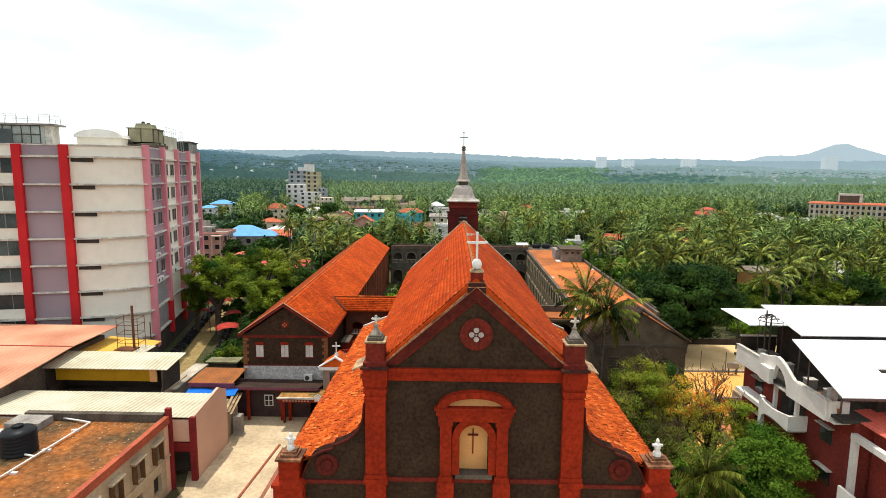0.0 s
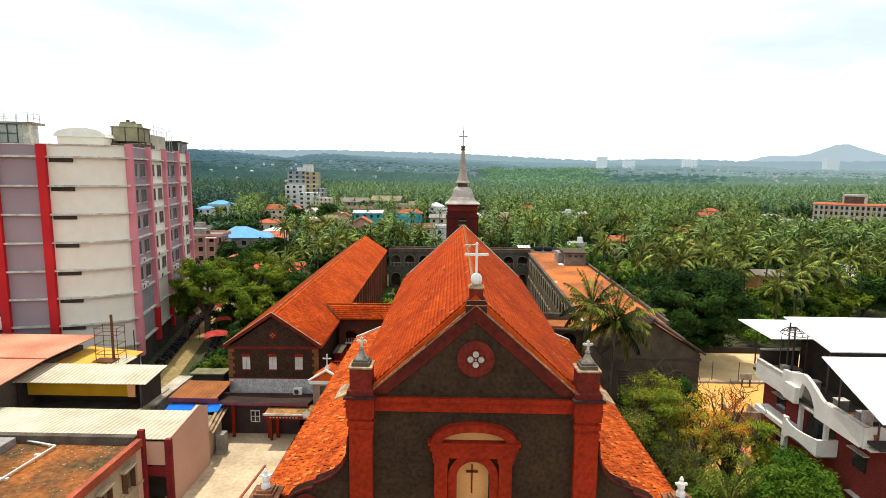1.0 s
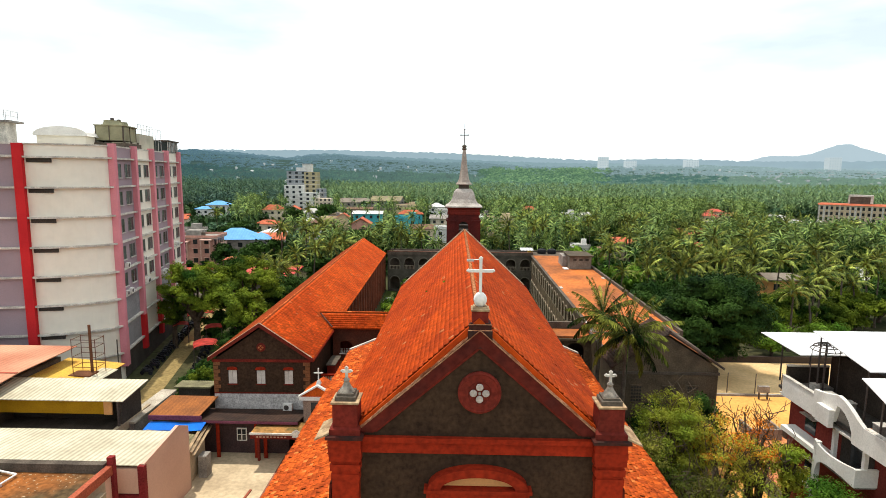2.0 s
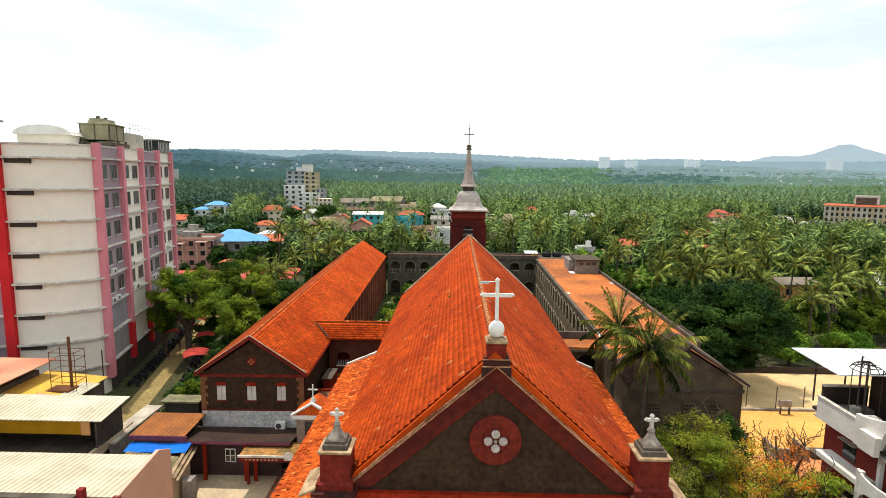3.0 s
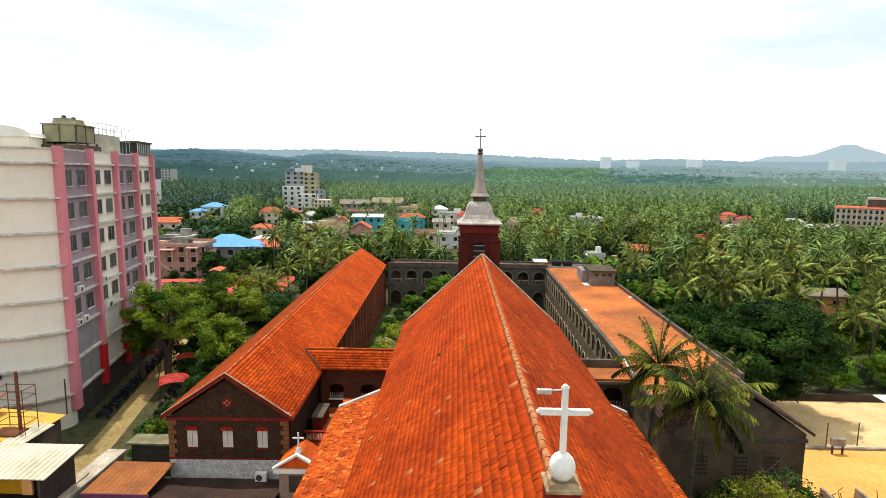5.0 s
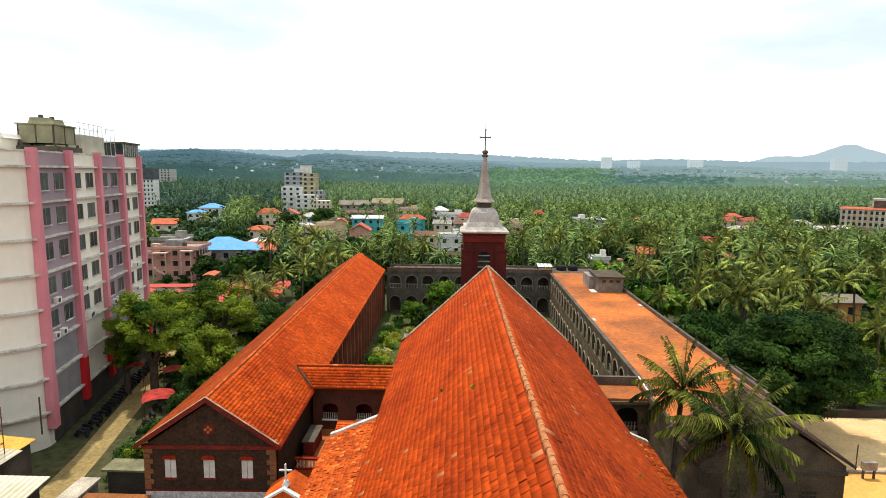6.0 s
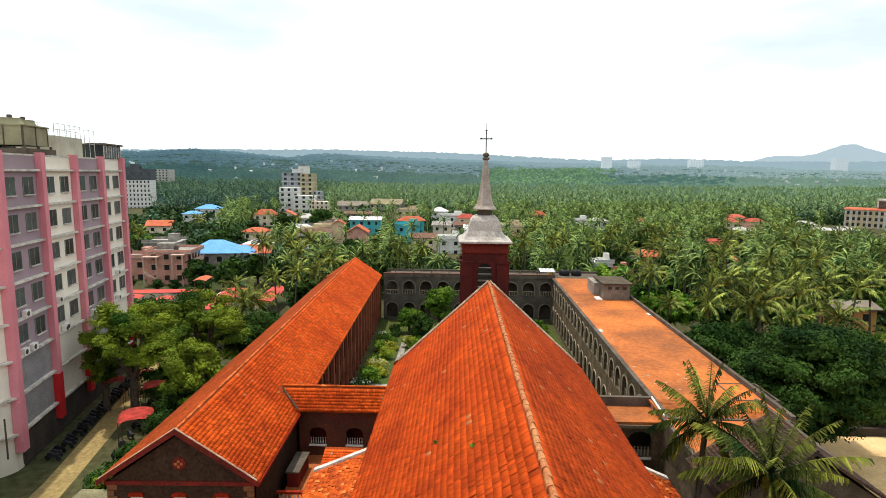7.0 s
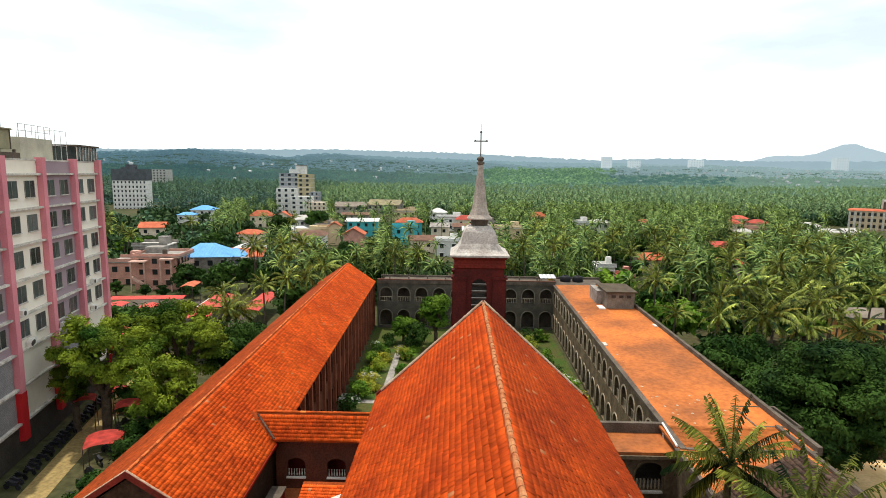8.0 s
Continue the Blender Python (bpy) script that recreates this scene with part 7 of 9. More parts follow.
tree("mango_tree", "dark leafy tree beside the stone hall", 21.6, 53.2, 7.0, 2.2, 1.8, 0.3, 82, 9000, 0.12, LEAF_D, 30)
tree("guava_tree", "green leafy tree before the balconied house", 22.6, 38.9, 7.5, 3.7, 3.4, 0.3, 10, 44000, 0.085, LEAF_G, 80, tight=0.75, core=0.2)
tree("guava_tree", "green leafy tree beside the balconied house", 18.8, 39.6, 5.4, 2.2, 2.4, 0.4, 11, 9000, 0.10, LEAF_G, 34, core=0.2)
tree("guava_tree", "small green tree behind the court wall", 45.0, 84.5, 5.2, 3.0, 2.5, 0.6, 12, 11000, 0.15, LEAF_G, 22)
tree("guava_tree", "small green trees behind the court wall", 53.0, 85.5, 5.0, 4.0, 2.5, 0.6, 13, 11000, 0.15, LEAF_G, 22)
tree("garden_tree", "green garden tree in the cloister", -3.4, 117.0, 8.6, 2.6, 2.6, 2.0, 14, 6500, 0.22, LEAF_G, 26)
tree("garden_tree", "small green garden tree in the cloister", -8.6, 117.0, 4.6, 2.0, 1.8, 1.0, 15, 3500, 0.2, LEAF_G, 18)
tree("garden_tree", "small dark garden tree in the cloister", -6.4, 113.5, 4.2, 1.9, 1.9, 0.6, 16, 2600, 0.24, LEAF_D, 16)
tree("garden_tree", "dark garden tree beside the tower", 4.8, 114.0, 8.0, 2.2, 2.2, 1.0, 17, 3000, 0.26, LEAF_D, 16)
gard = random.Random(31)
for i in range(26):
    x, y = (gard.uniform(-12.6, -4.2), gard.uniform(94, 122)) if i < 16 else (gard.uniform(6, 14), gard.uniform(86, 120))
    if abs(x + 8.9) < 1.2:
        continue
    hh = gard.uniform(0.7, 1.9)
    tree("garden_shrub", "leafy shrub in the cloister garden", x, y, hh, hh * 0.7, hh * 0.7, 0.1, 400 + i, 520, 0.16, (LEAF_G, LEAF_Y, LEAF_D)[i % 3], 7, 0.8)
# first two leaf tufts stand for pale mossy tiles, the third is a weed
for x, y, z in ((-1.58, 44.39, 17.25), (-0.37, 41.95, 18.38), (5.33, 40.19, 15.98)):
    weed = thing("roof_weed", "small green tuft for a weed and mossy tiles", "plant", pose(x, y, z))
    V, F = leaf_cloud(np.random.default_rng(int(y)), np.array([[0, 0, 0.05]]), np.array([0.1]), 36, 0.05)
    o = new("leaves", np_mesh("leaves", V, F, LEAF_G))
    o.parent = weed
for i, (x, y, r, hh, m) in enumerate([(-12.2, 96, 0.9, 1.2, LEAF_G), (-11.4, 99, 1.1, 1.5, LEAF_Y), (-12.3, 102, 0.8, 1.0, LEAF_G), (-10.9, 104, 1.3, 1.5, LEAF_Y), (-12.2, 107, 1.0, 1.4, LEAF_G), (-11.7, 110.5, 0.9, 1.3, LEAF_D), (-7.6, 98.5, 0.6, 0.8, LEAF_G), (-10.6, 97, 0.9, 1.0, LEAF_Y),
                                     (-12.4, 91, 1.2, 1.6, LEAF_D), (-12.4, 113, 0.8, 1.3, LEAF_G), (-10.5, 108, 1.0, 0.9, LEAF_Y), (-7.4, 104, 0.7, 0.8, LEAF_G), (-7.2, 109, 0.9, 1.4, LEAF_G), (10.0, 112, 2.0, 3.2, LEAF_Y), (12.5, 108, 1.5, 2.4, LEAF_G), (13.0, 103, 1.4, 2.6, LEAF_D),
                                     (14.0, 98, 1.2, 2.2, LEAF_G), (14.0, 92.5, 1.3, 2.2, LEAF_Y), (12.4, 95, 1.5, 2.6, LEAF_G), (11.6, 116, 1.6, 3.0, LEAF_D), (14.0, 88, 1.2, 2.0, LEAF_G)]):
    o = tree("garden_shrub", "clipped leafy shrub in the cloister garden", x, y, hh * 1.15, r, r, 0.1, 100 + i, 700, 0.16, m, 8, 0.8, accent=LEAF_W if i in (1, 8, 9, 16) else None)
    o["category"] = "shrub"
for i, (x, y, r, hh) in enumerate([(-28.4, 66.6, 1.5, 3.4), (-25.6, 66.6, 1.6, 4.4), (-23.6, 66.0, 1.0, 3.6), (-29.0, 65.5, 1.4, 2.4), (-28.0, 69.5, 1.4, 2.6), (-30.5, 69.0, 1.0, 1.9), (-27.0, 73.5, 2.0, 3.2), (-24.4, 67.5, 1.6, 2.8)]):
    o = tree("roadside_shrub", "dark leafy shrub beside the lane", x, y, hh, r, r, 0.2, 140 + i, 1400, 0.17, LEAF_D, 12)
    o["category"] = "shrub"

tree("roadside_shrub", "bright green shrub behind the kiosk", -26.6, 65.4, 4.3, 1.7, 1.3, 0.2, 148, 5000, 0.13, LEAF_R, 18)["category"] = "shrub"

# palms rise behind the mango trees of the court
for x, y, h_ in ((45.0, 90.0, 10.5), (49.0, 87.5, 9.0), (54.0, 91.0, 11.0), (57.5, 95.0, 9.5), (63.0, 97.0, 10.5), (70.0, 101.0, 11.0)):
    palm(x, y, h_, s=1.1)

# individual palms of the grove, nearest first
BUILT = [(-66, -33, 110, 143), (-80, -52, 150, 190), (-72, -38, 105, 122), (27, 60, 66, 83), (-20, 30, 120, 137)]
grove = random.Random(77)


SIGHT = []


def open_before(x, y):
    """True in the open gardens before the houses."""
    return any(0.64 * c < y - 15 < c and abs(x / (y - 15) - a / c) < h / c for a, c, h in SIGHT)


def clear(x, y, extra=()):
    return not any(a - 3 < x < b + 3 and c - 3 < y < d + 3 for a, b, c, d in list(BUILT) + list(extra))


# ---- houses of the town among the palms ----
CREAMPALE = mat("pale_cream_paint", (0.74, 0.63, 0.48), (0.62, 0.52, 0.40))
PALEBLUE = mat("pale_blue_sheet", (0.42, 0.50, 0.58), (0.34, 0.42, 0.5))
ROOF_RUST = mat("rusty_brown_roof", (0.20, 0.11, 0.075), (0.13, 0.075, 0.055), scale=1.0)
ROOF_DUN = mat("dun_brown_sheet", (0.25, 0.21, 0.165), (0.17, 0.14, 0.11), scale=0.3)
ROOF_OCHRE = mat("ochre_grey_sheet", (0.28, 0.24, 0.13), (0.20, 0.17, 0.11), scale=0.3)
ROOF_CORAL = mat("coral_red_sheet", (0.56, 0.085, 0.07), (0.42, 0.07, 0.055), scale=0.8, stripe=(0, 0.5, 0.06))
ROOF_TILE_FAR = mat("red_house_tiles", (0.50, 0.14, 0.07), (0.36, 0.09, 0.045), stripe=(0, 0.6, 0.05), rand=0.2)
ROOF_RED = mat("bright_red_sheet", (0.50, 0.10, 0.07), (0.38, 0.075, 0.055), rand=0.2)
ROOF_BLUE = mat("light_blue_sheet", (0.13, 0.36, 0.68), (0.10, 0.30, 0.6), rough=0.5, stripe=(0, 0.8, 0.05))
TEAL = mat("teal_paint", (0.08, 0.42, 0.46), (0.07, 0.36, 0.4))
PALEGREEN = mat("pale_green_paint", (0.40, 0.50, 0.40))
TAN = mat("tan_paint", (0.58, 0.46, 0.29), (0.50, 0.38, 0.24))
PINKISH = mat("pink_brown_paint", (0.58, 0.31, 0.24), (0.44, 0.23, 0.18))
PALEGREY = mat("pale_grey_roof", (0.48, 0.46, 0.42), (0.36, 0.34, 0.30))
HOUSEW = mat("white_house_paint", (0.70, 0.69, 0.65), (0.6, 0.58, 0.54), rand=0.12)


def house(label, x, y, w, d, h, wall, roof, kind, rz=0.0, rise_=2.2, z=0.0, rows=2):
    t = thing("house", label, "house", pose(x, y, z, 0, 0, rz), "houses of the town")
    wl = part("wall", box(bmesh.new(), -w / 2, w / 2, -d / 2, d / 2, -3, h), wall, t)
    o = 0.6
    b = bmesh.new()
    if kind == "flat":
        box(b, -w / 2 - 0.3, w / 2 + 0.3, -d / 2 - 0.3, d / 2 + 0.3, h, h + 0.25)
        part("roof", b, roof, t)
        for s in (-1, 1):
            part("parapet", box(bmesh.new(), -w / 2 - 0.3, w / 2 + 0.3, s * d / 2 - 0.15, s * d / 2 + 0.15, h + 0.25, h + 0.95), wall, t)
        part("stair_hut", box(bmesh.new(), w * 0.1, w * 0.4, 0, d * 0.3, h + 0.25, h + 2.3), wall, t)
    elif kind == "gable":
        prism(b, [(-d / 2 - o, h - 0.2), (0, h + rise_), (d / 2 + o, h - 0.2), (d / 2 + o, h), (0, h + rise_ + 0.2), (-d / 2 - o, h)], "x", -w / 2 - o, w / 2 + o)
        part("roof", b, roof, t)
        part("gable_wall", prism(bmesh.new(), [(-d / 2, h), (0, h + rise_ - 0.2), (d / 2, h)], "x", -w / 2, w / 2), wall, t)
    else:
        k = min(w, d) * (0.32 if kind == "hip" else 0.49)
        base = [(-w / 2 - o, -d / 2 - o), (w / 2 + o, -d / 2 - o), (w / 2 + o, d / 2 + o), (-w / 2 - o, d / 2 + o)]
        topq = [(-w / 2 + k, -d / 2 + k), (w / 2 - k, -d / 2 + k), (w / 2 - k, d / 2 - k), (-w / 2 + k, d / 2 - k)]
        lo = [b.verts.new((*p, h)) for p in base]
        hi = [b.verts.new((*p, h + rise_)) for p in topq]
        for i in range(4):
            b.faces.new((lo[i], lo[(i + 1) % 4], hi[(i + 1) % 4], hi[i]))
        b.faces.new(hi)
        b.faces.new(lo[::-1])
        part("roof", b, roof, t)
    n = max(2, int(w / 3.2))
    for r in range(rows):
        zz = h - 2.2 - r * 3.0
        if zz < -1:
            continue
        for i in range(n):
            c = -w / 2 + (i + 0.5) * w / n
            part("window", box(bmesh.new(), c - 0.6, c + 0.6, -d / 2 - 0.05, -d / 2 + 0.05, zz, zz + 1.3), GLASS, wl)
            part("sunshade", box(bmesh.new(), c - 0.8, c + 0.8, -d / 2 - 0.5, -d / 2, zz + 1.4, zz + 1.5), wall, wl)
    BUILT.append((x - w / 2, x + w / 2, y - d / 2 - 4, y + d / 2))
    SIGHT.append((x, y - 15, w / 2 + 1))
    return t


def terraced_house(label, x, y, w, d, h, rz):
    """A three-storey house with balcony bands along its side, a stepped front and an outside stair."""
    t = thing("house", label, "house", pose(x, y, 0, 0, 0, rz), "houses of the town")
    wl = part("wall", box(bmesh.new(), -w / 2, w / 2, -d / 2 + 2.4, d / 2, 0, h), PINKISH, t)
    fh = h / 3
    for k in range(3):
        z = k * fh
        part("balcony_slab", box(bmesh.new(), w / 2, w / 2 + 1.0, -d / 2 + 2.0, d / 2, z + fh - 0.2, z + fh), PINKPALE, t)
        part("balcony_wall", box(bmesh.new(), w / 2 + 0.85, w / 2 + 1.0, -d / 2 + 2.0, d / 2, z + 0.05, z + 0.85), PINKPALE, t)
        for i in range(4):
            c = -d / 2 + 3.6 + i * (d - 4) / 4
            part("opening", box(bmesh.new(), w / 2 - 0.05, w / 2 + 0.06, c, c + 1.5, z + 0.5, z + 2.2), GLASS, wl)
            part("balcony_post", box(bmesh.new(), w / 2 + 0.8, w / 2 + 1.02, c - 0.6, c - 0.38, z, z + fh), PINKPALE, t)
        for i in range(3):
            c = -w / 2 + 1.2 + i * w / 3.2
            part("window", box(bmesh.new(), c, c + 1.1, -d / 2 + 2.34, -d / 2 + 2.44, z + 1.0, z + 2.2), GLASS, wl)
            part("sunshade", box(bmesh.new(), c - 0.2, c + 1.3, -d / 2 + 1.8, -d / 2 + 2.4, z + 2.3, z + 2.4), PINKPALE, wl)
    for x0, x1, z1 in ((-w / 2, -w / 2 + 3.4, h - 0.6), (w / 2 - 2.8, w / 2, h - 0.1)):
        part("porch_roof", box(bmesh.new(), x0, x1, -d / 2, -d / 2 + 2.4, z1 - 0.3, z1), PINKPALE, t)
        for xx in (x0 + 0.15, x1 - 0.35):
            part("porch_column", box(bmesh.new(), xx, xx + 0.25, -d / 2 + 0.1, -d / 2 + 0.35, 0, z1 - 0.3), PINKPALE, t)
    part("outside_stair", prism(bmesh.new(), [(-w / 2 + 0.3, 2.9), (-w / 2 + 0.3, 3.4), (-w / 2 + 4.4, 0.5), (-w / 2 + 4.4, 0)], "y", -d / 2 + 0.3, -d / 2 + 1.4), PINKPALE, t)
    part("roof", box(bmesh.new(), -w / 2 - 0.3, w / 2 + 1.1, -d / 2 + 2.2, d / 2 + 0.2, h, h + 0.2), CEMENT, t)
    for x0, x1, y0, y1 in ((-w / 2 - 0.3, w / 2 + 1.1, -d / 2 + 2.2, -d / 2 + 2.4), (-w / 2 - 0.3, -w / 2 - 0.1, -d / 2 + 2.4, d / 2), (w / 2 + 0.9, w / 2 + 1.1, -d / 2 + 2.4, d / 2), (-w / 2 - 0.1, w / 2 + 0.9, d / 2, d / 2 + 0.2)):
        part("parapet", box(bmesh.new(), x0, x1, y0, y1, h + 0.2, h + 0.75), PINKISH, t)
    part("stair_hut", box(bmesh.new(), -w / 2 + 0.5, -w / 2 + 4.5, d / 2 - 4, d / 2 - 0.5, h + 0.2, h + 1.6), CEMENT, t)
    part("water_tank", lathe(bmesh.new(), [(0.5, 0), (0.55, 0.1), (0.55, 1.0), (0.3, 1.25)], 12, (w * 0.12, 0, h + 0.2)), CEMENT_DARK, t)
    BUILT.append((x - w / 2, x + w / 2, y - d / 2 - 6, y + d / 2))
    SIGHT.append((x, y - 15, w / 2 + 2))


PINKPALE = mat("faded_pink_paint", (0.62, 0.41, 0.33), (0.46, 0.28, 0.22), scale=1.0)
terraced_house("pink-brown three-storey house with balcony bands and flat roof", -69.0, 157.5, 9.2, 11.5, 7.5, 6)
house("low flat roofed house with stained roof", -80.0, 163.0, 6, 7, 5.2, PINKISH, CEMENT, "flat", 6, rows=2)
house("grey flat roofed house behind the terraces", -86, 187, 9, 8, 6.0, CEMENT, PALEGREY, "flat", 6)
house("house under a broad light blue sheet roof", -63.6, 170.5, 12.8, 9.5, 5.9, CEMENT, ROOF_BLUE, "pyramid", 10, 2.9)
house("small annex with light blue sheet roof", -57.2, 172.0, 5.0, 6.5, 5.7, CEMENT, ROOF_BLUE, "pyramid", 10, 1.7)
house("house with orange tiled roof and white upper gable", -55.3, 176, 8, 7, 5.2, HOUSEW, ROOF_TILE_FAR, "gable", 8, 1.6)
house("white house with pale pitched roof", -57, 183, 7.5, 6, 6.3, HOUSEW, HOUSEW, "pyramid", 5, 1.2)
house("small house with pale blue flat roof", -54.6, 167, 6.5, 5, 3.4, CEMENT, PALEBLUE, "flat", 6, rows=1)
house("house with orange tiled roof", -95.5, 303, 10, 8, 5.6, CREAMPALE, ROOF_TILE_FAR, "hip", 8, 2.4)
house("small house with orange gable", -84, 300, 6, 8, 5.6, CREAMPALE, ROOF_TILE_FAR, "gable", 96, 2.2)
house("house with orange tiled roof", -75, 232, 8, 7, 4.6, CREAMPALE, ROOF_TILE_FAR, "hip", -5, 1.4)
house("house with orange tiled roof", -121, 251, 9, 7, 4.6, CREAMPALE, ROOF_TILE_FAR, "gable", 12, 1.8)
house("house with light blue roof", -138, 335, 12, 9, 6, HOUSEW, ROOF_BLUE, "pyramid", 4, 2.2)
house("low house with light blue roof", -132, 302, 7, 7, 5.6, HOUSEW, ROOF_BLUE, "hip", 4, 1.2)
house("two-storey white house with grey hipped roof", -67, 276, 11, 9, 6.4, HOUSEW, PALEGREY, "hip", 0, 1.6)
house("pale green flat roofed house", -56, 237, 9.5, 7, 4.8, TAN, PALEGREEN, "flat", 0)
house("tan two-storey house with red gable", -48.5, 240, 9, 8, 6.0, TAN, TAN, "flat", 8)
house("small red tiled gable of the tan house", -45.5, 238, 4, 4, 7.2, TAN, ROOF_TILE_FAR, "gable", 96, 1.4)
house("house with red gabled roof and white trim", -36.4, 228, 7.4, 7, 5.4, PINKISH, ROOF_TILE_FAR, "gable", 94, 2.2)
house("teal house with white sheet roof", -40, 269, 13, 8, 6.6, TEAL, HOUSEW, "gable", 3, 0.9)
house("teal painted two-storey house", -20, 245, 9.5, 7, 6.4, TEAL, TEAL, "flat", 6, rows=2)
house("teal house with brown-red roof", -19, 254, 10, 7, 7.6, TEAL, ROOF_TILE_FAR, "hip", 4, 1.6)
house("long grey roofed warehouse", -66, 382, 19, 12, 6, CEMENT, ROOF_DUN, "gable", 5, 2.4)
house("long grey roofed warehouse", -47, 404, 21, 14, 6, CEMENT, ROOF_OCHRE, "gable", -8, 3)
house("low shed with brown sheet roof", -54, 330, 14, 6, 4.6, CEMENT, ROOF_RUST, "gable", 3, 1.0)
house("tan flat roofed house", -28, 340, 12, 7, 6.0, TAN, PALEGREY, "flat", 3)
house("white house with pointed pale roof", -10, 330, 9, 8, 6.4, HOUSEW, HOUSEW, "pyramid", 3, 2.2)
house("pale grey flat roofed house", -3, 296, 12, 6, 6.4, HOUSEW, PALEGREY, "flat", 3)
house("cream house with brown roof", -12, 222, 9, 6, 4.4, CREAMPALE, ROOF_RUST, "gable", 3, 1.3)
house("house with bright red roof", 4, 290, 8, 6, 6, CREAMPALE, ROOF_RED, "hip", 0, 1.8)
house("white house with dark windows", -3, 215, 8, 6, 5.0, HOUSEW, HOUSEW, "flat", 2)
house("grey flat roofed block", 19, 245, 12, 8, 6.5, TAN, PALEGREY, "flat", 0)
house("pink house with gabled roof", 41, 316, 8, 7, 6, PINKISH, ROOF_TILE_FAR, "hip", 0, 2)
house("white house with balconies among palms", 55, 281, 8, 8, 6.0, HOUSEW, HOUSEW, "flat", 6)
house("white house with pitched pale roof", 64, 284, 8, 7, 6.0, HOUSEW, PALEGREY, "hip", 6, 1.2)
house("small house with red roof", 87, 296, 5, 5, 5, CREAMPALE, ROOF_RED, "gable", 0, 1.4)
house("white louvred water house beside the range", 36.2, 167, 4.2, 4, 4.8, HOUSEW, HOUSEW, "flat", 2)
house("low pink walled house", 40.5, 166, 4.0, 5, 2.6, PINKISH, ROOF_RED, "flat", 2, rows=1)
house("house with red tiled roofs", 131, 300, 7, 7, 5, CREAMPALE, ROOF_RED, "hip", 0, 1.6)
house("house with red tiled upper roof", 137, 306, 6, 6, 6.8, CREAMPALE, ROOF_RED, "hip", 8, 1.4)
house("house with red tiled roofs", 143, 300, 7, 7, 5.2, CREAMPALE, ROOF_RED, "hip", 8, 1.6)
house("house with brown tiled roof", 128, 275, 8, 6, 4.4, PINKISH, ROOF_RUST, "gable", 0, 1.6)
house("white house with grey roof", 160, 290, 9, 7, 5, HOUSEW, PALEGREY, "hip", 0, 1.5)
house("tan house with pale roof", 152, 262, 7, 6, 5, TAN, PALEGREY, "hip", 5, 1.2)
house("pale house with grey roof", 165, 270, 6, 6, 4.4, HOUSEW, PALEGREY, "gable", 5, 1.2)
house("white house among palms", 118, 262, 5, 5, 4.6, HOUSEW, PALEGREY, "hip", 5, 1.2)
house("house with red roof among palms", 85, 211, 8, 6, 4.6, CREAMPALE, ROOF_RED, "gable", 0, 1.6)
house("house with red roof among palms", 69.5, 177, 5.5, 6, 4.2, CREAMPALE, ROOF_RED, "gable", 90, 1.6)
house("house with red roof among palms", 75.5, 179, 4.5, 5, 3.6, CREAMPALE, ROOF_RED, "gable", 90, 1.2)
house("house with orange roof among palms", 54, 186, 8, 6, 4.2, CREAMPALE, ROOF_TILE_FAR, "gable", 0, 1.4)
house("long pale house between palm trunks", 91, 138, 13, 6, 3.4, CREAMPALE, PALEGREY, "gable", 6, 1.0)
house("tan walled house among palm trunks", 68, 124, 7, 5, 4.4, CREAM, ROOF_DUN, "gable", 0, 0.8)
house("white roofed house among palms", 88, 128, 6, 4, 3.8, HOUSEW, HOUSEW, "gable", 12, 0.8)
town = random.Random(14)
spots = []
while len(spots) < 11:
    y = town.uniform(205, 400)
    x = town.uniform(-0.30, 0.06) * y
    w = town.uniform(5.5, 10)
    if any(a - 6 < x < b + 6 and c - 6 < y < d + 7 for a, b, c, d in BUILT) or any(math.hypot(x - p, y - q) < 12 for p, q in spots):
        if town.random() < 0.01:
            spots.append((0.0, 9999.0))
        continue
    spots.append((x, y))
    col, lab = town.choice(((ROOF_TILE_FAR, "red tiled"), (PALEGREY, "grey"), (HOUSEW, "pale sheet"), (ROOF_RUST, "brown"), (CEMENT, "stained cement")))
    house("small house with %s roof among the palms" % lab, x, y, w, town.uniform(5, 7), town.uniform(3.6, 5.8), town.choice((HOUSEW, CREAMPALE, TAN, CEMENT)), col, town.choice(("hip", "gable", "gable", "flat")), town.uniform(-12, 12), town.uniform(1.0, 1.8), rows=1)
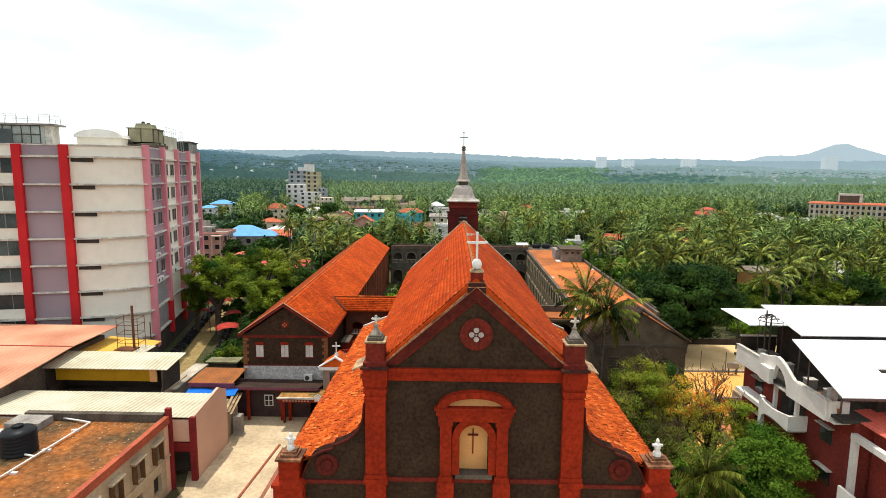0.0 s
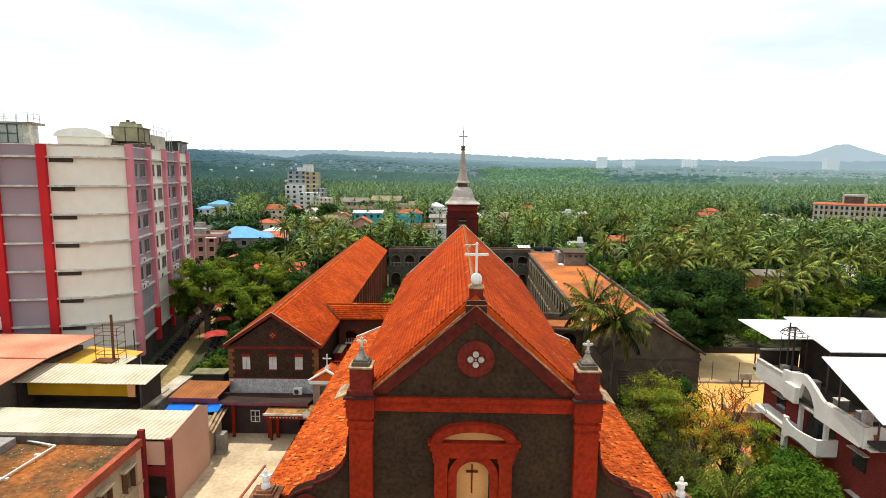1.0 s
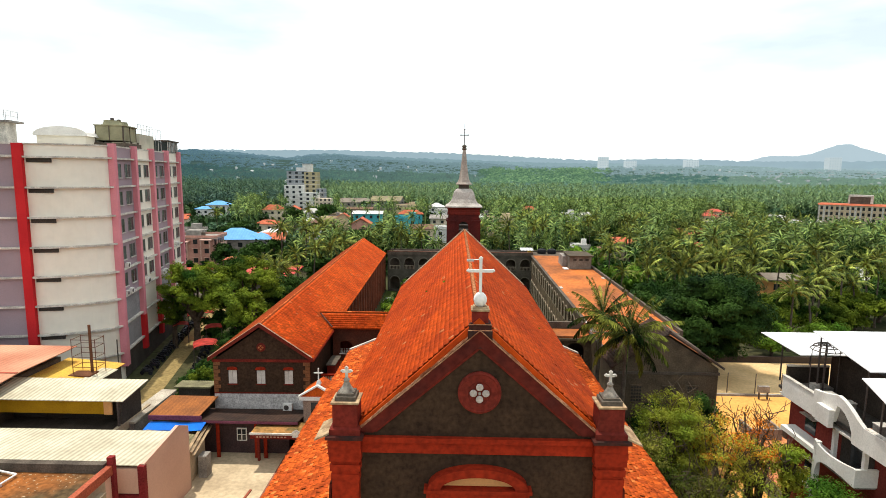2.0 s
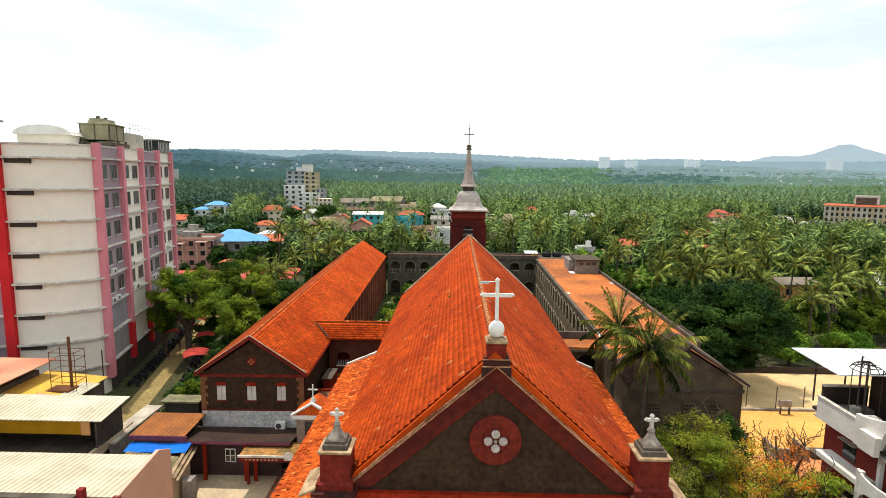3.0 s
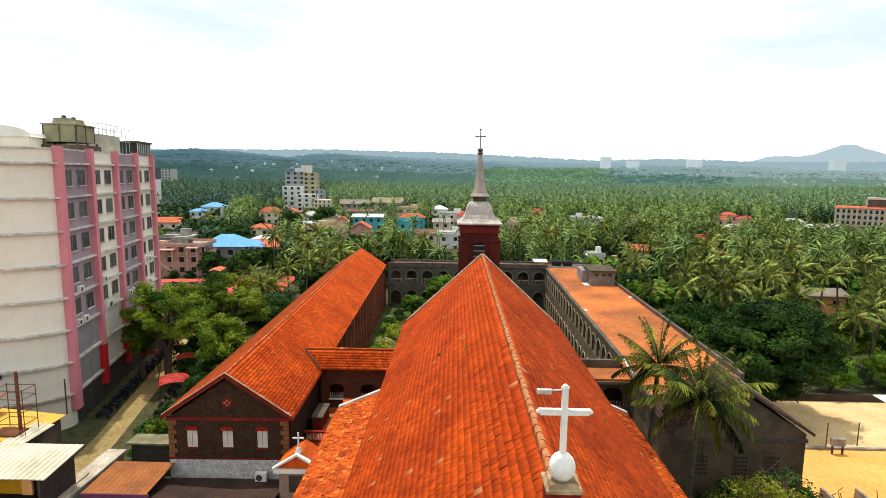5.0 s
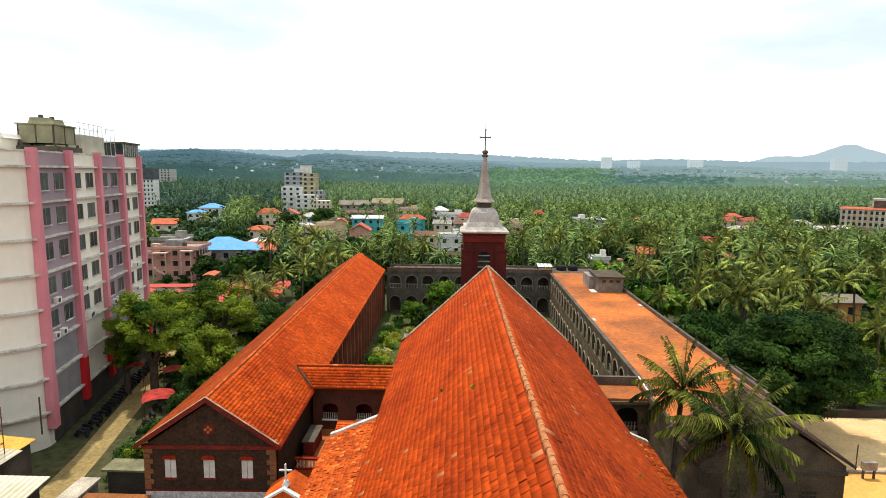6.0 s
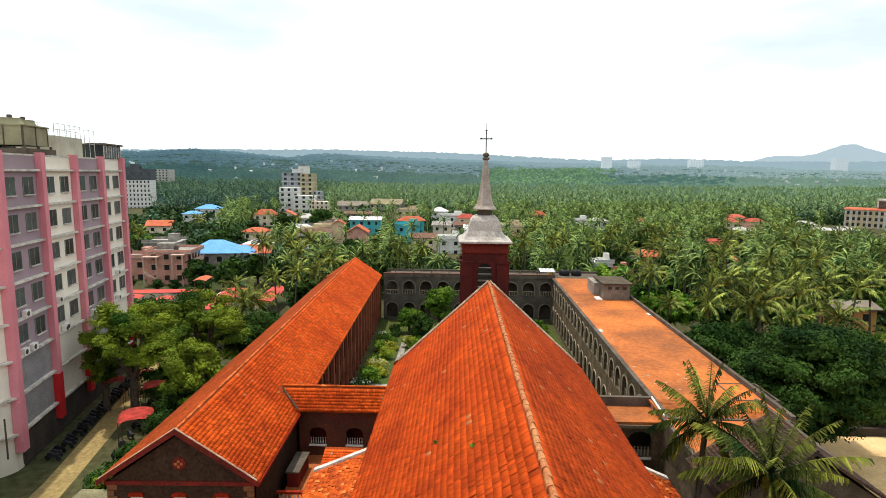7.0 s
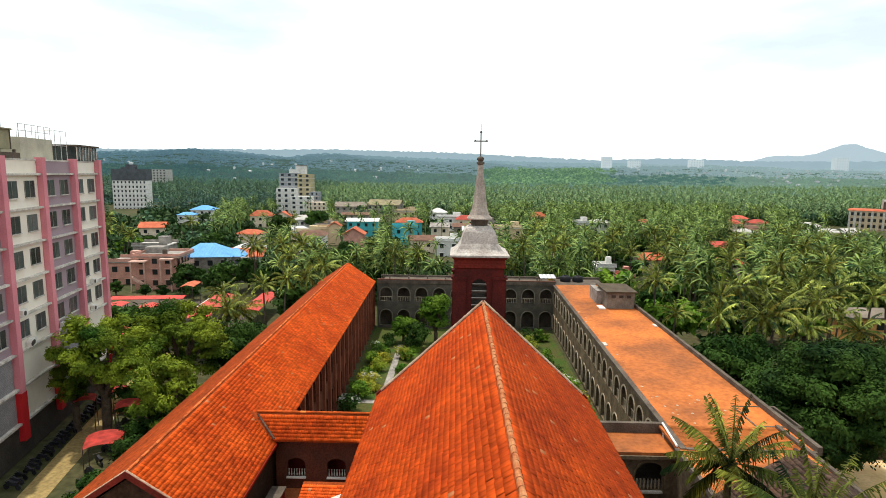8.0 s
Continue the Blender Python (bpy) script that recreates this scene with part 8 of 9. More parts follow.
# low red sheet roofs round the car park beside the pink-brown house
for lab, x, y, w, d, h, rz in (("long low red sheet roof", -59.5, 135.0, 13.5, 3.2, 2.6, 8), ("low canopy of red sheet", -55.0, 126.5, 3.0, 3.4, 3.0, 8), ("low canopy of red sheet", -61.2, 127.0, 3.0, 4.0, 3.0, 8),
                               ("long red sheet canopy over parked cars", -43.8, 126.5, 4.2, 18.5, 3.2, 6), ("long red sheet canopy over parked cars", -36.6, 131.5, 3.2, 14.5, 3.0, 4), ("low sheet canopy painted orange", -53.4, 139.4, 2.6, 5.0, 4.4, 8), ("low coral sheet canopy beside the tall block", -48.6, 104.5, 3.4, 9, 4.0, 12)):
    t = thing("canopy", lab, "canopy", pose(x, y, 0, 0, 0, rz))
    part("canopy_sheet", prism(bmesh.new(), [(-d / 2, h), (0, h + 0.35), (d / 2, h), (d / 2, h + 0.06), (0, h + 0.41), (-d / 2, h + 0.06)], "x", -w / 2, w / 2) if w > d else prism(bmesh.new(), [(-w / 2, h), (0, h + 0.3), (w / 2, h), (w / 2, h + 0.06), (0, h + 0.36), (-w / 2, h + 0.06)], "y", -d / 2, d / 2), ROOF_TILE_FAR if "orange" in lab else ROOF_CORAL, t)
    for sx in (-1, 1):
        for sy in (-1, 1):
            part("canopy_post", rod(bmesh.new(), (sx * (w / 2 - 0.3), sy * (d / 2 - 0.2), 0), (sx * (w / 2 - 0.3), sy * (d / 2 - 0.2), h + 0.05), 0.06), METAL, t)
patch("car_park", "dark paved car park among red canopies", CEMENT_DARK, [(-68, 121), (-43.5, 118), (-36, 119), (-42, 142), (-68, 148)], 0.02)
yard_wall = tagged(part("yard_wall", prism(bmesh.new(), [(-46.6, 117), (-46.2, 117), (-48.4, 137), (-48.8, 137)], "z", 0, 2.2), WHITE_OLD, None), "weathered white wall beside the car park", "wall", kind="structure")
# coral parasols over the lane
AWNING = leafy("coral_awning_cloth", (0.78, 0.14, 0.11), (0.66, 0.11, 0.085), rand=0.1, island=0, thin=0.3)
for x, y, h, w in ((-31.4, 76.2, 3.1, 3.0), (-33.4, 83.3, 3.4, 2.2), (-38.6, 90.8, 3.4, 3.8), (-38.8, 84.8, 3.3, 2.0), (-36.6, 87.2, 3.4, 1.6)):
    t = thing("lane_awning", "coral red sheet awning under the tree", "awning", pose(x, y, 0, 0, 0, 25))
    b = bmesh.new()
    rows = [[b.verts.new((w / 2 * math.sin(1.3 * (i / 4 - 1)) * 1.04, w * 0.9 * (j / 6 - 0.5), h + 0.2 * w * math.cos(1.3 * (i / 4 - 1)) * (0.75 + 0.25 * j / 6))) for i in range(9)] for j in range(7)]
    for p_, q_ in zip(rows, rows[1:]):
        for i in range(8):
            b.faces.new((p_[i], p_[i + 1], q_[i + 1], q_[i]))
    bmesh.ops.solidify(b, geom=b.faces[:], thickness=0.04)
    part("awning_sheet", b, AWNING, t)
    for sx in (-1, 1):
        for sy in (-1, 1):
            part("awning_post", rod(bmesh.new(), (sx * (w / 2 - 0.08), sy * w * 0.4, 0), (sx * (w / 2 - 0.08), sy * w * 0.4, h + 0.1 * w), 0.04), METAL, t)
# white cars
CARW = mat("white_car_paint", (0.75, 0.75, 0.75), rough=0.25, grain=0.02, bump=0)
for x, y, r in ((-55.5, 126.0, 80), (-49.5, 129.0, 20), (-48.5, 133.5, 60)):
    t = thing("car", "white car parked under the trees", "car", pose(x, y, 0, 0, 0, r), "parked cars")
    part("body", prism(bmesh.new(), [(-2.0, 0.3), (2.0, 0.3), (2.05, 0.75), (1.2, 0.9), (0.6, 1.42), (-1.0, 1.45), (-1.7, 0.95), (-2.05, 0.85)], "x", -0.8, 0.8), CARW, t)
    part("windscreen", prism(bmesh.new(), [(1.12, 0.92), (0.62, 1.38), (0.66, 1.4), (1.18, 0.94)], "x", -0.7, 0.7), GLASS, t)
    for sx in (-0.75, 0.75):
        for sy in (-1.25, 1.25):
            w_ = part("wheel", lathe(bmesh.new(), [(0.2, -0.1), (0.32, -0.1), (0.32, 0.1), (0.2, 0.1)], 12), BIKE, t)
            w_.matrix_basis = pose(sx, sy, 0.32, 0, 90)


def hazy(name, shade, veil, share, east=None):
    """Woods or hills with haze painted in as a glow; clearer in the west, milky in the east."""
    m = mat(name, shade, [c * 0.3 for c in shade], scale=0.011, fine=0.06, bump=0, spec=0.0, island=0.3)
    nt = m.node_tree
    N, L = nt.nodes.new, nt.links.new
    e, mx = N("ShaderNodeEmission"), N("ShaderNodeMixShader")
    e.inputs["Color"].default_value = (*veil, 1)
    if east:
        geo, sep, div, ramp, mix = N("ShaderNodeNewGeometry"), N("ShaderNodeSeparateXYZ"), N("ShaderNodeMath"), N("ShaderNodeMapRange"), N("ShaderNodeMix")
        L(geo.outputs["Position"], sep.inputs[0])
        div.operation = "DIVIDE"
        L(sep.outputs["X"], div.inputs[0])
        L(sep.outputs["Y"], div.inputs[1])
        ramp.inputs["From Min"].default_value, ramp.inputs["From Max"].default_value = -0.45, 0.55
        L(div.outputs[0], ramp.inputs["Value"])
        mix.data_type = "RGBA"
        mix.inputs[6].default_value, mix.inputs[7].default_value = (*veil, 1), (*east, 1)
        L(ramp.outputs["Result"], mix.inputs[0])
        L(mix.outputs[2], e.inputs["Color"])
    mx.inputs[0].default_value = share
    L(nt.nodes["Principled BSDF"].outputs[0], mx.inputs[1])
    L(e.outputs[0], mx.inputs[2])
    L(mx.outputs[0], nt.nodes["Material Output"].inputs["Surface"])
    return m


TANPALE = mat("pale_tan_paint", (0.56, 0.45, 0.30), (0.48, 0.38, 0.26))
BLUEGREY = mat("bluish_grey_render", (0.30, 0.32, 0.335), (0.20, 0.215, 0.23), scale=0.25)
OCHRE = mat("ochre_grey_render", (0.44, 0.37, 0.20), (0.30, 0.26, 0.17), scale=0.25)
UNFINISHED = mat("unplastered_block_wall", (0.10, 0.11, 0.12), (0.07, 0.075, 0.08), scale=0.4)
# far walls and windows: a glowing veil paints the haze over them
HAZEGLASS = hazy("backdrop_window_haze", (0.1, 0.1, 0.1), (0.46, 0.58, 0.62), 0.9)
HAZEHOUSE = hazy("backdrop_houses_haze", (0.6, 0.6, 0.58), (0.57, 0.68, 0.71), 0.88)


def slab_block(label, x, y, w, d, z0, z1, rz, wall, floors, cols, top=None, topz=None, glass=GLASS):
    t = thing("apartment_block", label, "apartment block", pose(x, y, 0, 0, 0, rz))
    wl = part("wall", box(bmesh.new(), -w / 2, w / 2, -d / 2, d / 2, z0, z1), wall, t)
    fh = (z1 - z0) / floors
    for f in range(floors):
        zz = z0 + f * fh
        part("floor_band", box(bmesh.new(), -w / 2 - 0.2, w / 2 + 0.2, -d / 2 - 0.3, d / 2 + 0.2, zz, zz + 0.25), WHITE_OLD, wl)
        for c in range(cols):
            xx = -w / 2 + (c + 0.5) * w / cols
            part("window", box(bmesh.new(), xx - w / cols * 0.2, xx + w / cols * 0.2, -d / 2 - 0.06, -d / 2 + 0.05, zz + fh * 0.35, zz + fh * 0.85), glass, wl)
    if top:
        part("upper_storey", box(bmesh.new(), -w / 2 - 0.3, w / 2 + 0.3, -d / 2 - 0.3, d / 2 + 0.3, z1, topz), top, t)
        part("stair_tower", box(bmesh.new(), -w * 0.14, w * 0.14, -d * 0.2, d * 0.2, topz, topz + 3.2), top, t)
        part("lift_room", box(bmesh.new(), -w * 0.3, w * 0.14, -d * 0.15, d * 0.2, topz, topz + 1.4), top, t)
    BUILT.append((x - w / 2, x + w / 2, y - d / 2 - 10, y + d / 2))
    SIGHT.append((x, y - 15, w / 2))
    return t


apt = thing("apartment_block", "long tan apartment block with white pilasters and terracotta roof edge", "apartment block", pose(207.6, 331.5, 0, 0, 0, -40))
apw = part("wall", box(bmesh.new(), 0, 62, 0, 13, -10, 10.0), TANPALE, apt)
for c in range(13):
    x0 = c * 4.8
    part("pilaster", box(bmesh.new(), x0 - 0.35, x0 + 0.35, -0.6, 0, -10, 10.0), WHITE_OLD, apw)
    if c < 12:
        part("stair_shaft", box(bmesh.new(), x0 + 1.9, x0 + 2.9, -0.35, 0, -10, 9.8), TANPALE if c % 3 else WHITE_OLD, apw)
        for f in range(6):
            for xx in (x0 + 0.6, x0 + 3.1):
                part("window", box(bmesh.new(), xx, xx + 1.15, -0.06, 0.06, -8.2 + f * 3.1, -6.5 + f * 3.1), GLASS, apw)
                part("balcony", box(bmesh.new(), xx - 0.1, xx + 1.25, -0.5, 0, -8.9 + f * 3.1, -8.35 + f * 3.1), TANPALE, apw)
part("roof_edge", prism(bmesh.new(), [(-0.9, 9.9), (0.4, 10.6), (13.2, 10.6), (13.4, 9.9), (-0.2, 9.9)], "x", -0.8, 62.8), ROOF_TILE_FAR, apt, "sunlit terracotta roof edge")
part("stair_tower", box(bmesh.new(), 13.0, 23.0, 5, 12, 10.9, 14.6), CEMENT_DARK, apt)
for x0, x1, z0, z1 in ((12.6, 13.4, 10.9, 15.4), (22.6, 23.4, 10.9, 15.4), (12.6, 23.4, 14.6, 15.6)):
    part("tower_frame", box(bmesh.new(), x0, x1, 4.6, 12.4, z0, z1), WHITE_OLD, apt)
part("stair_tower", box(bmesh.new(), 44, 52, 5, 12, 10.9, 15.0), TANPALE, apt)
BUILT.append((204, 262, 280, 345))
SIGHT.append((228, 300, 30))
slab_block("white apartment tower with unfinished dark top", -229, 424, 21.5, 14, -2, 19.6, 14, HOUSEW, 7, 9, UNFINISHED, 27.5)
slab_block("tall concrete frame block under construction", -109.0, 402, 13.5, 14, 8, 26, 2, BLUEGREY, 6, 3)
slab_block("ochre bay of the concrete frame block", -99.2, 400, 8.5, 12, 8, 25.4, 2, OCHRE, 6, 2)
frame_top = thing("roof_room", "white lift room on the concrete frame block", "rooftop room", pose(-104.5, 401, 25.4, 0, 0, 2))
part("room_wall", box(bmesh.new(), -5.0, 1.0, -4.0, 4.0, 0, 3.0), HOUSEW, frame_top)
part("lift_room", box(bmesh.new(), -1.0, 5.2, -3.0, 3.0, 0, 5.4), HOUSEW, frame_top)
part("room_slab", box(bmesh.new(), -1.4, 5.6, -3.4, 3.4, 5.4, 5.7), CEMENT, frame_top)
slab_block("white lower block beside the concrete frame", -98.5, 388, 13.5, 10, 0, 11.5, 4, HOUSEW, 4, 3)
slab_block("cream stepped block beside the concrete frame", -108.5, 390, 12.5, 10, 0, 16.5, 4, HOUSEW, 5, 3)
slab_block("cream annex beside the concrete frame", -88, 386, 11, 8, 0, 8.0, 4, CREAMPALE, 3, 4)
slab_block("small dark-framed block beside the concrete frame", -92.0, 396, 5.5, 8, 0, 14.0, 2, BLUEGREY, 5, 2)
slab_block("pale apartment block behind the tower", -366.5, 720, 25, 16, 12, 27.6, 0, PALEGREY, 5, 6)
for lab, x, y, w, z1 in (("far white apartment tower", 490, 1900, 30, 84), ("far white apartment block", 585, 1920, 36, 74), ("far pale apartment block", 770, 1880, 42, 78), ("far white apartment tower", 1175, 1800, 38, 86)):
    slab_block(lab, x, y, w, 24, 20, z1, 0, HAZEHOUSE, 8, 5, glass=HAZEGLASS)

BUILT.extend([(-72, -50, 143, 152), (-60, -50, 124, 138)])
# ---- individual palms and trees, then the grove as one mass ----
LOWER = [(160, 268, 240, 335), (112, 215, 180, 240), (-245, -175, 330, 430)]
BUILT.extend(LOWER)
n_palm = n_tree = 0
SHADE_T = [tree("grove_tree", "leafy green tree among the palms", 0, -300 - 20 * i, 8.5, 4.2, 4.2, 1.8, 200 + i, 1500, 0.56, m, 22) for i, m in enumerate((LEAF_D, LEAF_G, LEAF_D, LEAF_D))]
for t in SHADE_T:
    t["group"] = "trees of the grove"
_first = [True] * 4
tries = 0
while (n_palm < 210 or n_tree < 120) and tries < 6000:
    tries += 1
    y = 84 + 130 * grove.random() ** 0.85
    x = grove.uniform(-0.78, 0.86) * y
    if -24 < x < 27.5 and y < 136 or x < -24 and y < 100 or x > 0 and y < 84 or (29 <= x < 60 and y < 96) or not clear(x, y):
        continue
    if grove.random() < 0.84 and open_before(x, y) or -80 < x < 25 and 150 < y < 275 and grove.random() < 0.4 or x < 0 and y < 150 and grove.random() < 0.5:
        continue
    if grove.random() < 0.64 and n_palm < 210:
        palm(x, y, grove.uniform(7.5, 13.0), s=grove.uniform(0.8, 1.2))
        n_palm += 1
    elif n_tree < 120 and y > 112:
        v = grove.randrange(4)
        s = grove.uniform(0.6, 1.05)
        m = pose(x, y, 0, 0, 0, grove.uniform(0, 360)) @ Matrix.Diagonal((s * 1.1, s * 1.1, s * 0.95, 1))
        if _first[v]:
            SHADE_T[v].matrix_basis = m
            _first[v] = False
        else:
            c = copy_thing(SHADE_T[v], pose(0, 0, 0))
            c.matrix_basis = m
        n_tree += 1

for i in range(60):
    y = grove.uniform(86, 150)
    x = grove.uniform(0.36, 0.86) * y
    if x < 29 or not clear(x, y) or (x < 48 and y < 92) or open_before(x, y):
        continue
    palm(x, y, grove.uniform(8.0, 13.0), s=grove.uniform(1.0, 1.35))

# palms standing before the houses east of the terrace wing
for x, y, h, s_ in ((64.5, 160, 11.0, 1.2), (69.0, 163, 9.5, 1.15), (73.5, 166, 10.5, 1.2), (60.0, 157, 9.0, 1.1), (78.0, 168, 9.0, 1.15), (50.5, 172, 9.0, 1.2), (54.5, 175, 8.0, 1.1), (40.0, 158, 9.5, 1.15), (80, 195, 9.5, 1.2), (85, 198, 8.5, 1.2),
                    (61.5, 113, 9.5, 1.15), (65.5, 114.5, 10.5, 1.1), (69.5, 113, 9.0, 1.1), (72.0, 116.5, 11.0, 1.2), (58.0, 116, 10.0, 1.2), (47.0, 132, 10.0, 1.25), (52.0, 138, 11.0, 1.2)):
    palm(x, y, h, s=s_)
# palms and trees round the car park
for x, y, h in ((-39.8, 122, 7.0), (-33.5, 137, 11), (-37.5, 147, 12), (-44.5, 151, 11), (-31, 118, 9), (-30.5, 145, 12), (-27.5, 139, 11), (-33, 150, 12)):
    palm(x, y, h, s=1.15)
for i, (x, y, s_) in enumerate(((-51, 152.5, 0.85), (-47.5, 155, 0.9), (-53, 148.5, 0.65), (-56.5, 118, 0.6), (-51, 115, 0.7), (-46, 112.5, 0.7), (-63.5, 120, 0.6), (-30, 131, 0.75), (-41, 150, 0.8), (-28, 124, 0.7), (-38.5, 108, 0.6), (-62.5, 145.5, 0.36), (-58.5, 147, 0.42), (-66.5, 146, 0.34), (-55.5, 144.5, 0.4), (-61, 160, 0.5), (-57.5, 161.5, 0.55), (-73.5, 147, 0.4))):
    c = copy_thing(SHADE_T[i % 2 * 3], pose(0, 0, 0))
    c.matrix_basis = pose(x, y, 0, 0, 0, i * 77) @ Matrix.Diagonal((s_, s_, s_, 1))

for i, (x, y, s_) in enumerate(((-24.5, 165, 1.05), (-30.5, 163, 1.0), (-36, 168, 0.95), (-69, 248, 1.15), (-60.5, 272, 1.2), (-59.6, 150, 0.75), (-19, 181, 0.9), (-10.5, 175, 0.85), (82, 168, 1.1), (60.5, 180, 1.1), (92, 160, 1.1), (74, 150, 1.0), (48, 150, 0.95), (104, 178, 1.15))):
    c = copy_thing(SHADE_T[(0, 2, 3)[i % 3]], pose(0, 0, 0))
    c.matrix_basis = pose(x, y, 0, 0, 0, i * 131) @ Matrix.Diagonal((s_, s_, s_ * 1.08, 1))

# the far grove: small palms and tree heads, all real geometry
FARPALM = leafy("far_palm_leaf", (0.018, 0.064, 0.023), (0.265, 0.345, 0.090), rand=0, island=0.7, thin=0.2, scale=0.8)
# dark green of round trees, lowered further to paint shade between the palms
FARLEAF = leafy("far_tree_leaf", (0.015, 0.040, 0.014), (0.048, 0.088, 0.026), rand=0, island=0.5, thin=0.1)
# these four leaf colours are bluish and paler: haze put into the base colour
FARPALM2 = leafy("hazed_palm_leaf", (0.050, 0.120, 0.060), (0.235, 0.315, 0.122), rand=0, island=0.6, thin=0.12, scale=0.5)
FARPALM3 = leafy("hazed_west_palm_leaf", (0.026, 0.072, 0.046), (0.115, 0.18, 0.092), rand=0, island=0.6, thin=0.12, scale=0.5)
FARLEAF3 = leafy("hazed_west_wood_leaf", (0.032, 0.076, 0.060), (0.095, 0.165, 0.112), rand=0, island=0.4, thin=0.1)
FARLEAF2 = leafy("hazed_tree_leaf", (0.045, 0.105, 0.06), (0.12, 0.20, 0.09), rand=0, island=0.4, thin=0.1)
grng = np.random.default_rng(9)


def tuft(n_f, wide=1.0):
    """A small palm head of narrow drooping blades on a thin trunk."""
    V, F = [], []
    for i in range(n_f):
        a = 2.39996 * i
        g = radians(80 - 115 * i / n_f)
        ca, sa = math.cos(a), math.sin(a)
        pts, x, z = [], 0, 0
        for k in range(4):
            pts.append((x, z))
            x += 0.95 * math.cos(g)
            z += 0.95 * math.sin(g)
            g -= 0.44
        k0 = len(V)
        for (px, pz), w in zip(pts, (0.05, 0.15, 0.13, 0.03)):
            w *= wide
            V += [(px * ca - w * sa, px * sa + w * ca, pz - 0.15), (px * ca + w * sa, px * sa - w * ca, pz)]
        F += [(k0 + q, k0 + q + 1, k0 + q + 3, k0 + q + 2) for q in (0, 2, 4)]
    k0 = len(V)
    V += [(-0.11, 0, -8), (0.11, 0, -8), (0.09, 0, 0), (-0.09, 0, 0)]
    F.append((k0, k0 + 1, k0 + 2, k0 + 3))
    return np.array(V, float), np.array(F)


def bush_head(n_l, rng, size=1.0):
    c = np.array([[0, 0, -1.0], [1.6, 0.5, -1.6], [-1.5, 0.8, -1.8], [0.3, -1.6, -1.7]])
    V, F = leaf_cloud(rng, c, np.array([2.0, 1.6, 1.7, 1.5]), n_l, size)
    return V, F


def spread(name, label, head, y0, y1, count, material, zlo, zhi, s0, s1, low=False, west=None, span=None, floor=0.12):
    """Copies of one head over the land; west thins them out beyond that bearing, span keeps them between two."""
    P = []
    k = 0
    while len(P) < count and k < count * 6:
        k += 1
        y = math.sqrt(grng.uniform(y0 * y0, y1 * y1))
        x = grng.uniform(-0.86, 0.92) * y
        if -0.34 * y < x < 0.1 * y and 150 < y < 400 and grng.random() < 0.5 and not low:
            continue
        if not low and y < 450 and grng.random() < 0.93 and open_before(x, y):
            continue
        b = x / y + 0.05 * noise.noise(Vector((x * 0.01, y * 0.01, 7.0)))
        if west is not None and grng.random() > floor + (b - west) / 0.12:
            continue
        if span and not span[0] < b < span[1]:
            continue
        if clear(x, y):
            P.append((x, y, rise(x, y) + grng.uniform(zlo, zhi)))
    P = np.array(P)
    V, F = head
    a = grng.uniform(0, 6.28, len(P))
    s = grng.uniform(s0, s1, len(P))
    c, sn = np.cos(a) * s, np.sin(a) * s
    X = V[None, :, 0] * c[:, None] - V[None, :, 1] * sn[:, None] + P[:, 0:1]
    Y = V[None, :, 0] * sn[:, None] + V[None, :, 1] * c[:, None] + P[:, 1:2]
    Z = V[None, :, 2] * s[:, None] + P[:, 2:3]
    VV = np.stack([X, Y, Z], axis=2).reshape(-1, 3)
    FF = (F[None] + len(V) * np.arange(len(P))[:, None, None]).reshape(-1, F.shape[1])
    return tagged(new(name, np_mesh(name, VV, FF, material)), label, "palm grove", kind="stuff")


spread("palm_grove", "dense grove of coconut palms round the town", tuft(17), 128, 330, 2300, FARPALM, 6.5, 12.5, 0.85, 1.15, west=-0.30, floor=0.8)
spread("undergrowth", "shrubs and saplings darkened for shade under the palms", bush_head(26, grng), 120, 330, 3000, FARLEAF, 0.5, 2.5, 0.5, 1.0, True)
spread("tree_canopy", "leafy trees among the coconut palms", bush_head(60, grng), 150, 430, 2500, FARLEAF, 2.5, 7.5, 0.7, 1.6)
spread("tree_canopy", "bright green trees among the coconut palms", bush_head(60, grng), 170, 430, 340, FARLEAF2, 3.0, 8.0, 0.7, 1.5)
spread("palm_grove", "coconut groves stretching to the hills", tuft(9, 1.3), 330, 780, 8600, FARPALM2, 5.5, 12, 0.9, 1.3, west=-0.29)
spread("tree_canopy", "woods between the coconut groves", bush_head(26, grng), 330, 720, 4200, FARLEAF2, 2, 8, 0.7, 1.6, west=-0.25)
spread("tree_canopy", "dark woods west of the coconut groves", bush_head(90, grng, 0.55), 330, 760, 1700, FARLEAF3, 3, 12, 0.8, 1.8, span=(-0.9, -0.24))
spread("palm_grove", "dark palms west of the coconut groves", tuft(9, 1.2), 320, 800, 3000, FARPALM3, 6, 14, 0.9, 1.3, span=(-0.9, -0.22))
# emission veils paint the haze over far woods and ground
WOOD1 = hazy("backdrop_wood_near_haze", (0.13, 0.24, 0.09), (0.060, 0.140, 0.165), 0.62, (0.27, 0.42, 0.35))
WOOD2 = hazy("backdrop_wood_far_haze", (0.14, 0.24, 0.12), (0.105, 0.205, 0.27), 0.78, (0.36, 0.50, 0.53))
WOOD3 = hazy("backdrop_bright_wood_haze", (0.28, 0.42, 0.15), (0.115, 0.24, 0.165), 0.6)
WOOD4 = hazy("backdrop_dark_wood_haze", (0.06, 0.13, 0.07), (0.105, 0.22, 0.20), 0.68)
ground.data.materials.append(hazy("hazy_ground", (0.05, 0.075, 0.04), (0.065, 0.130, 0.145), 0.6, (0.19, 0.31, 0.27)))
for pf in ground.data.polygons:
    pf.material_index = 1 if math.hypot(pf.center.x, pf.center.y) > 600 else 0
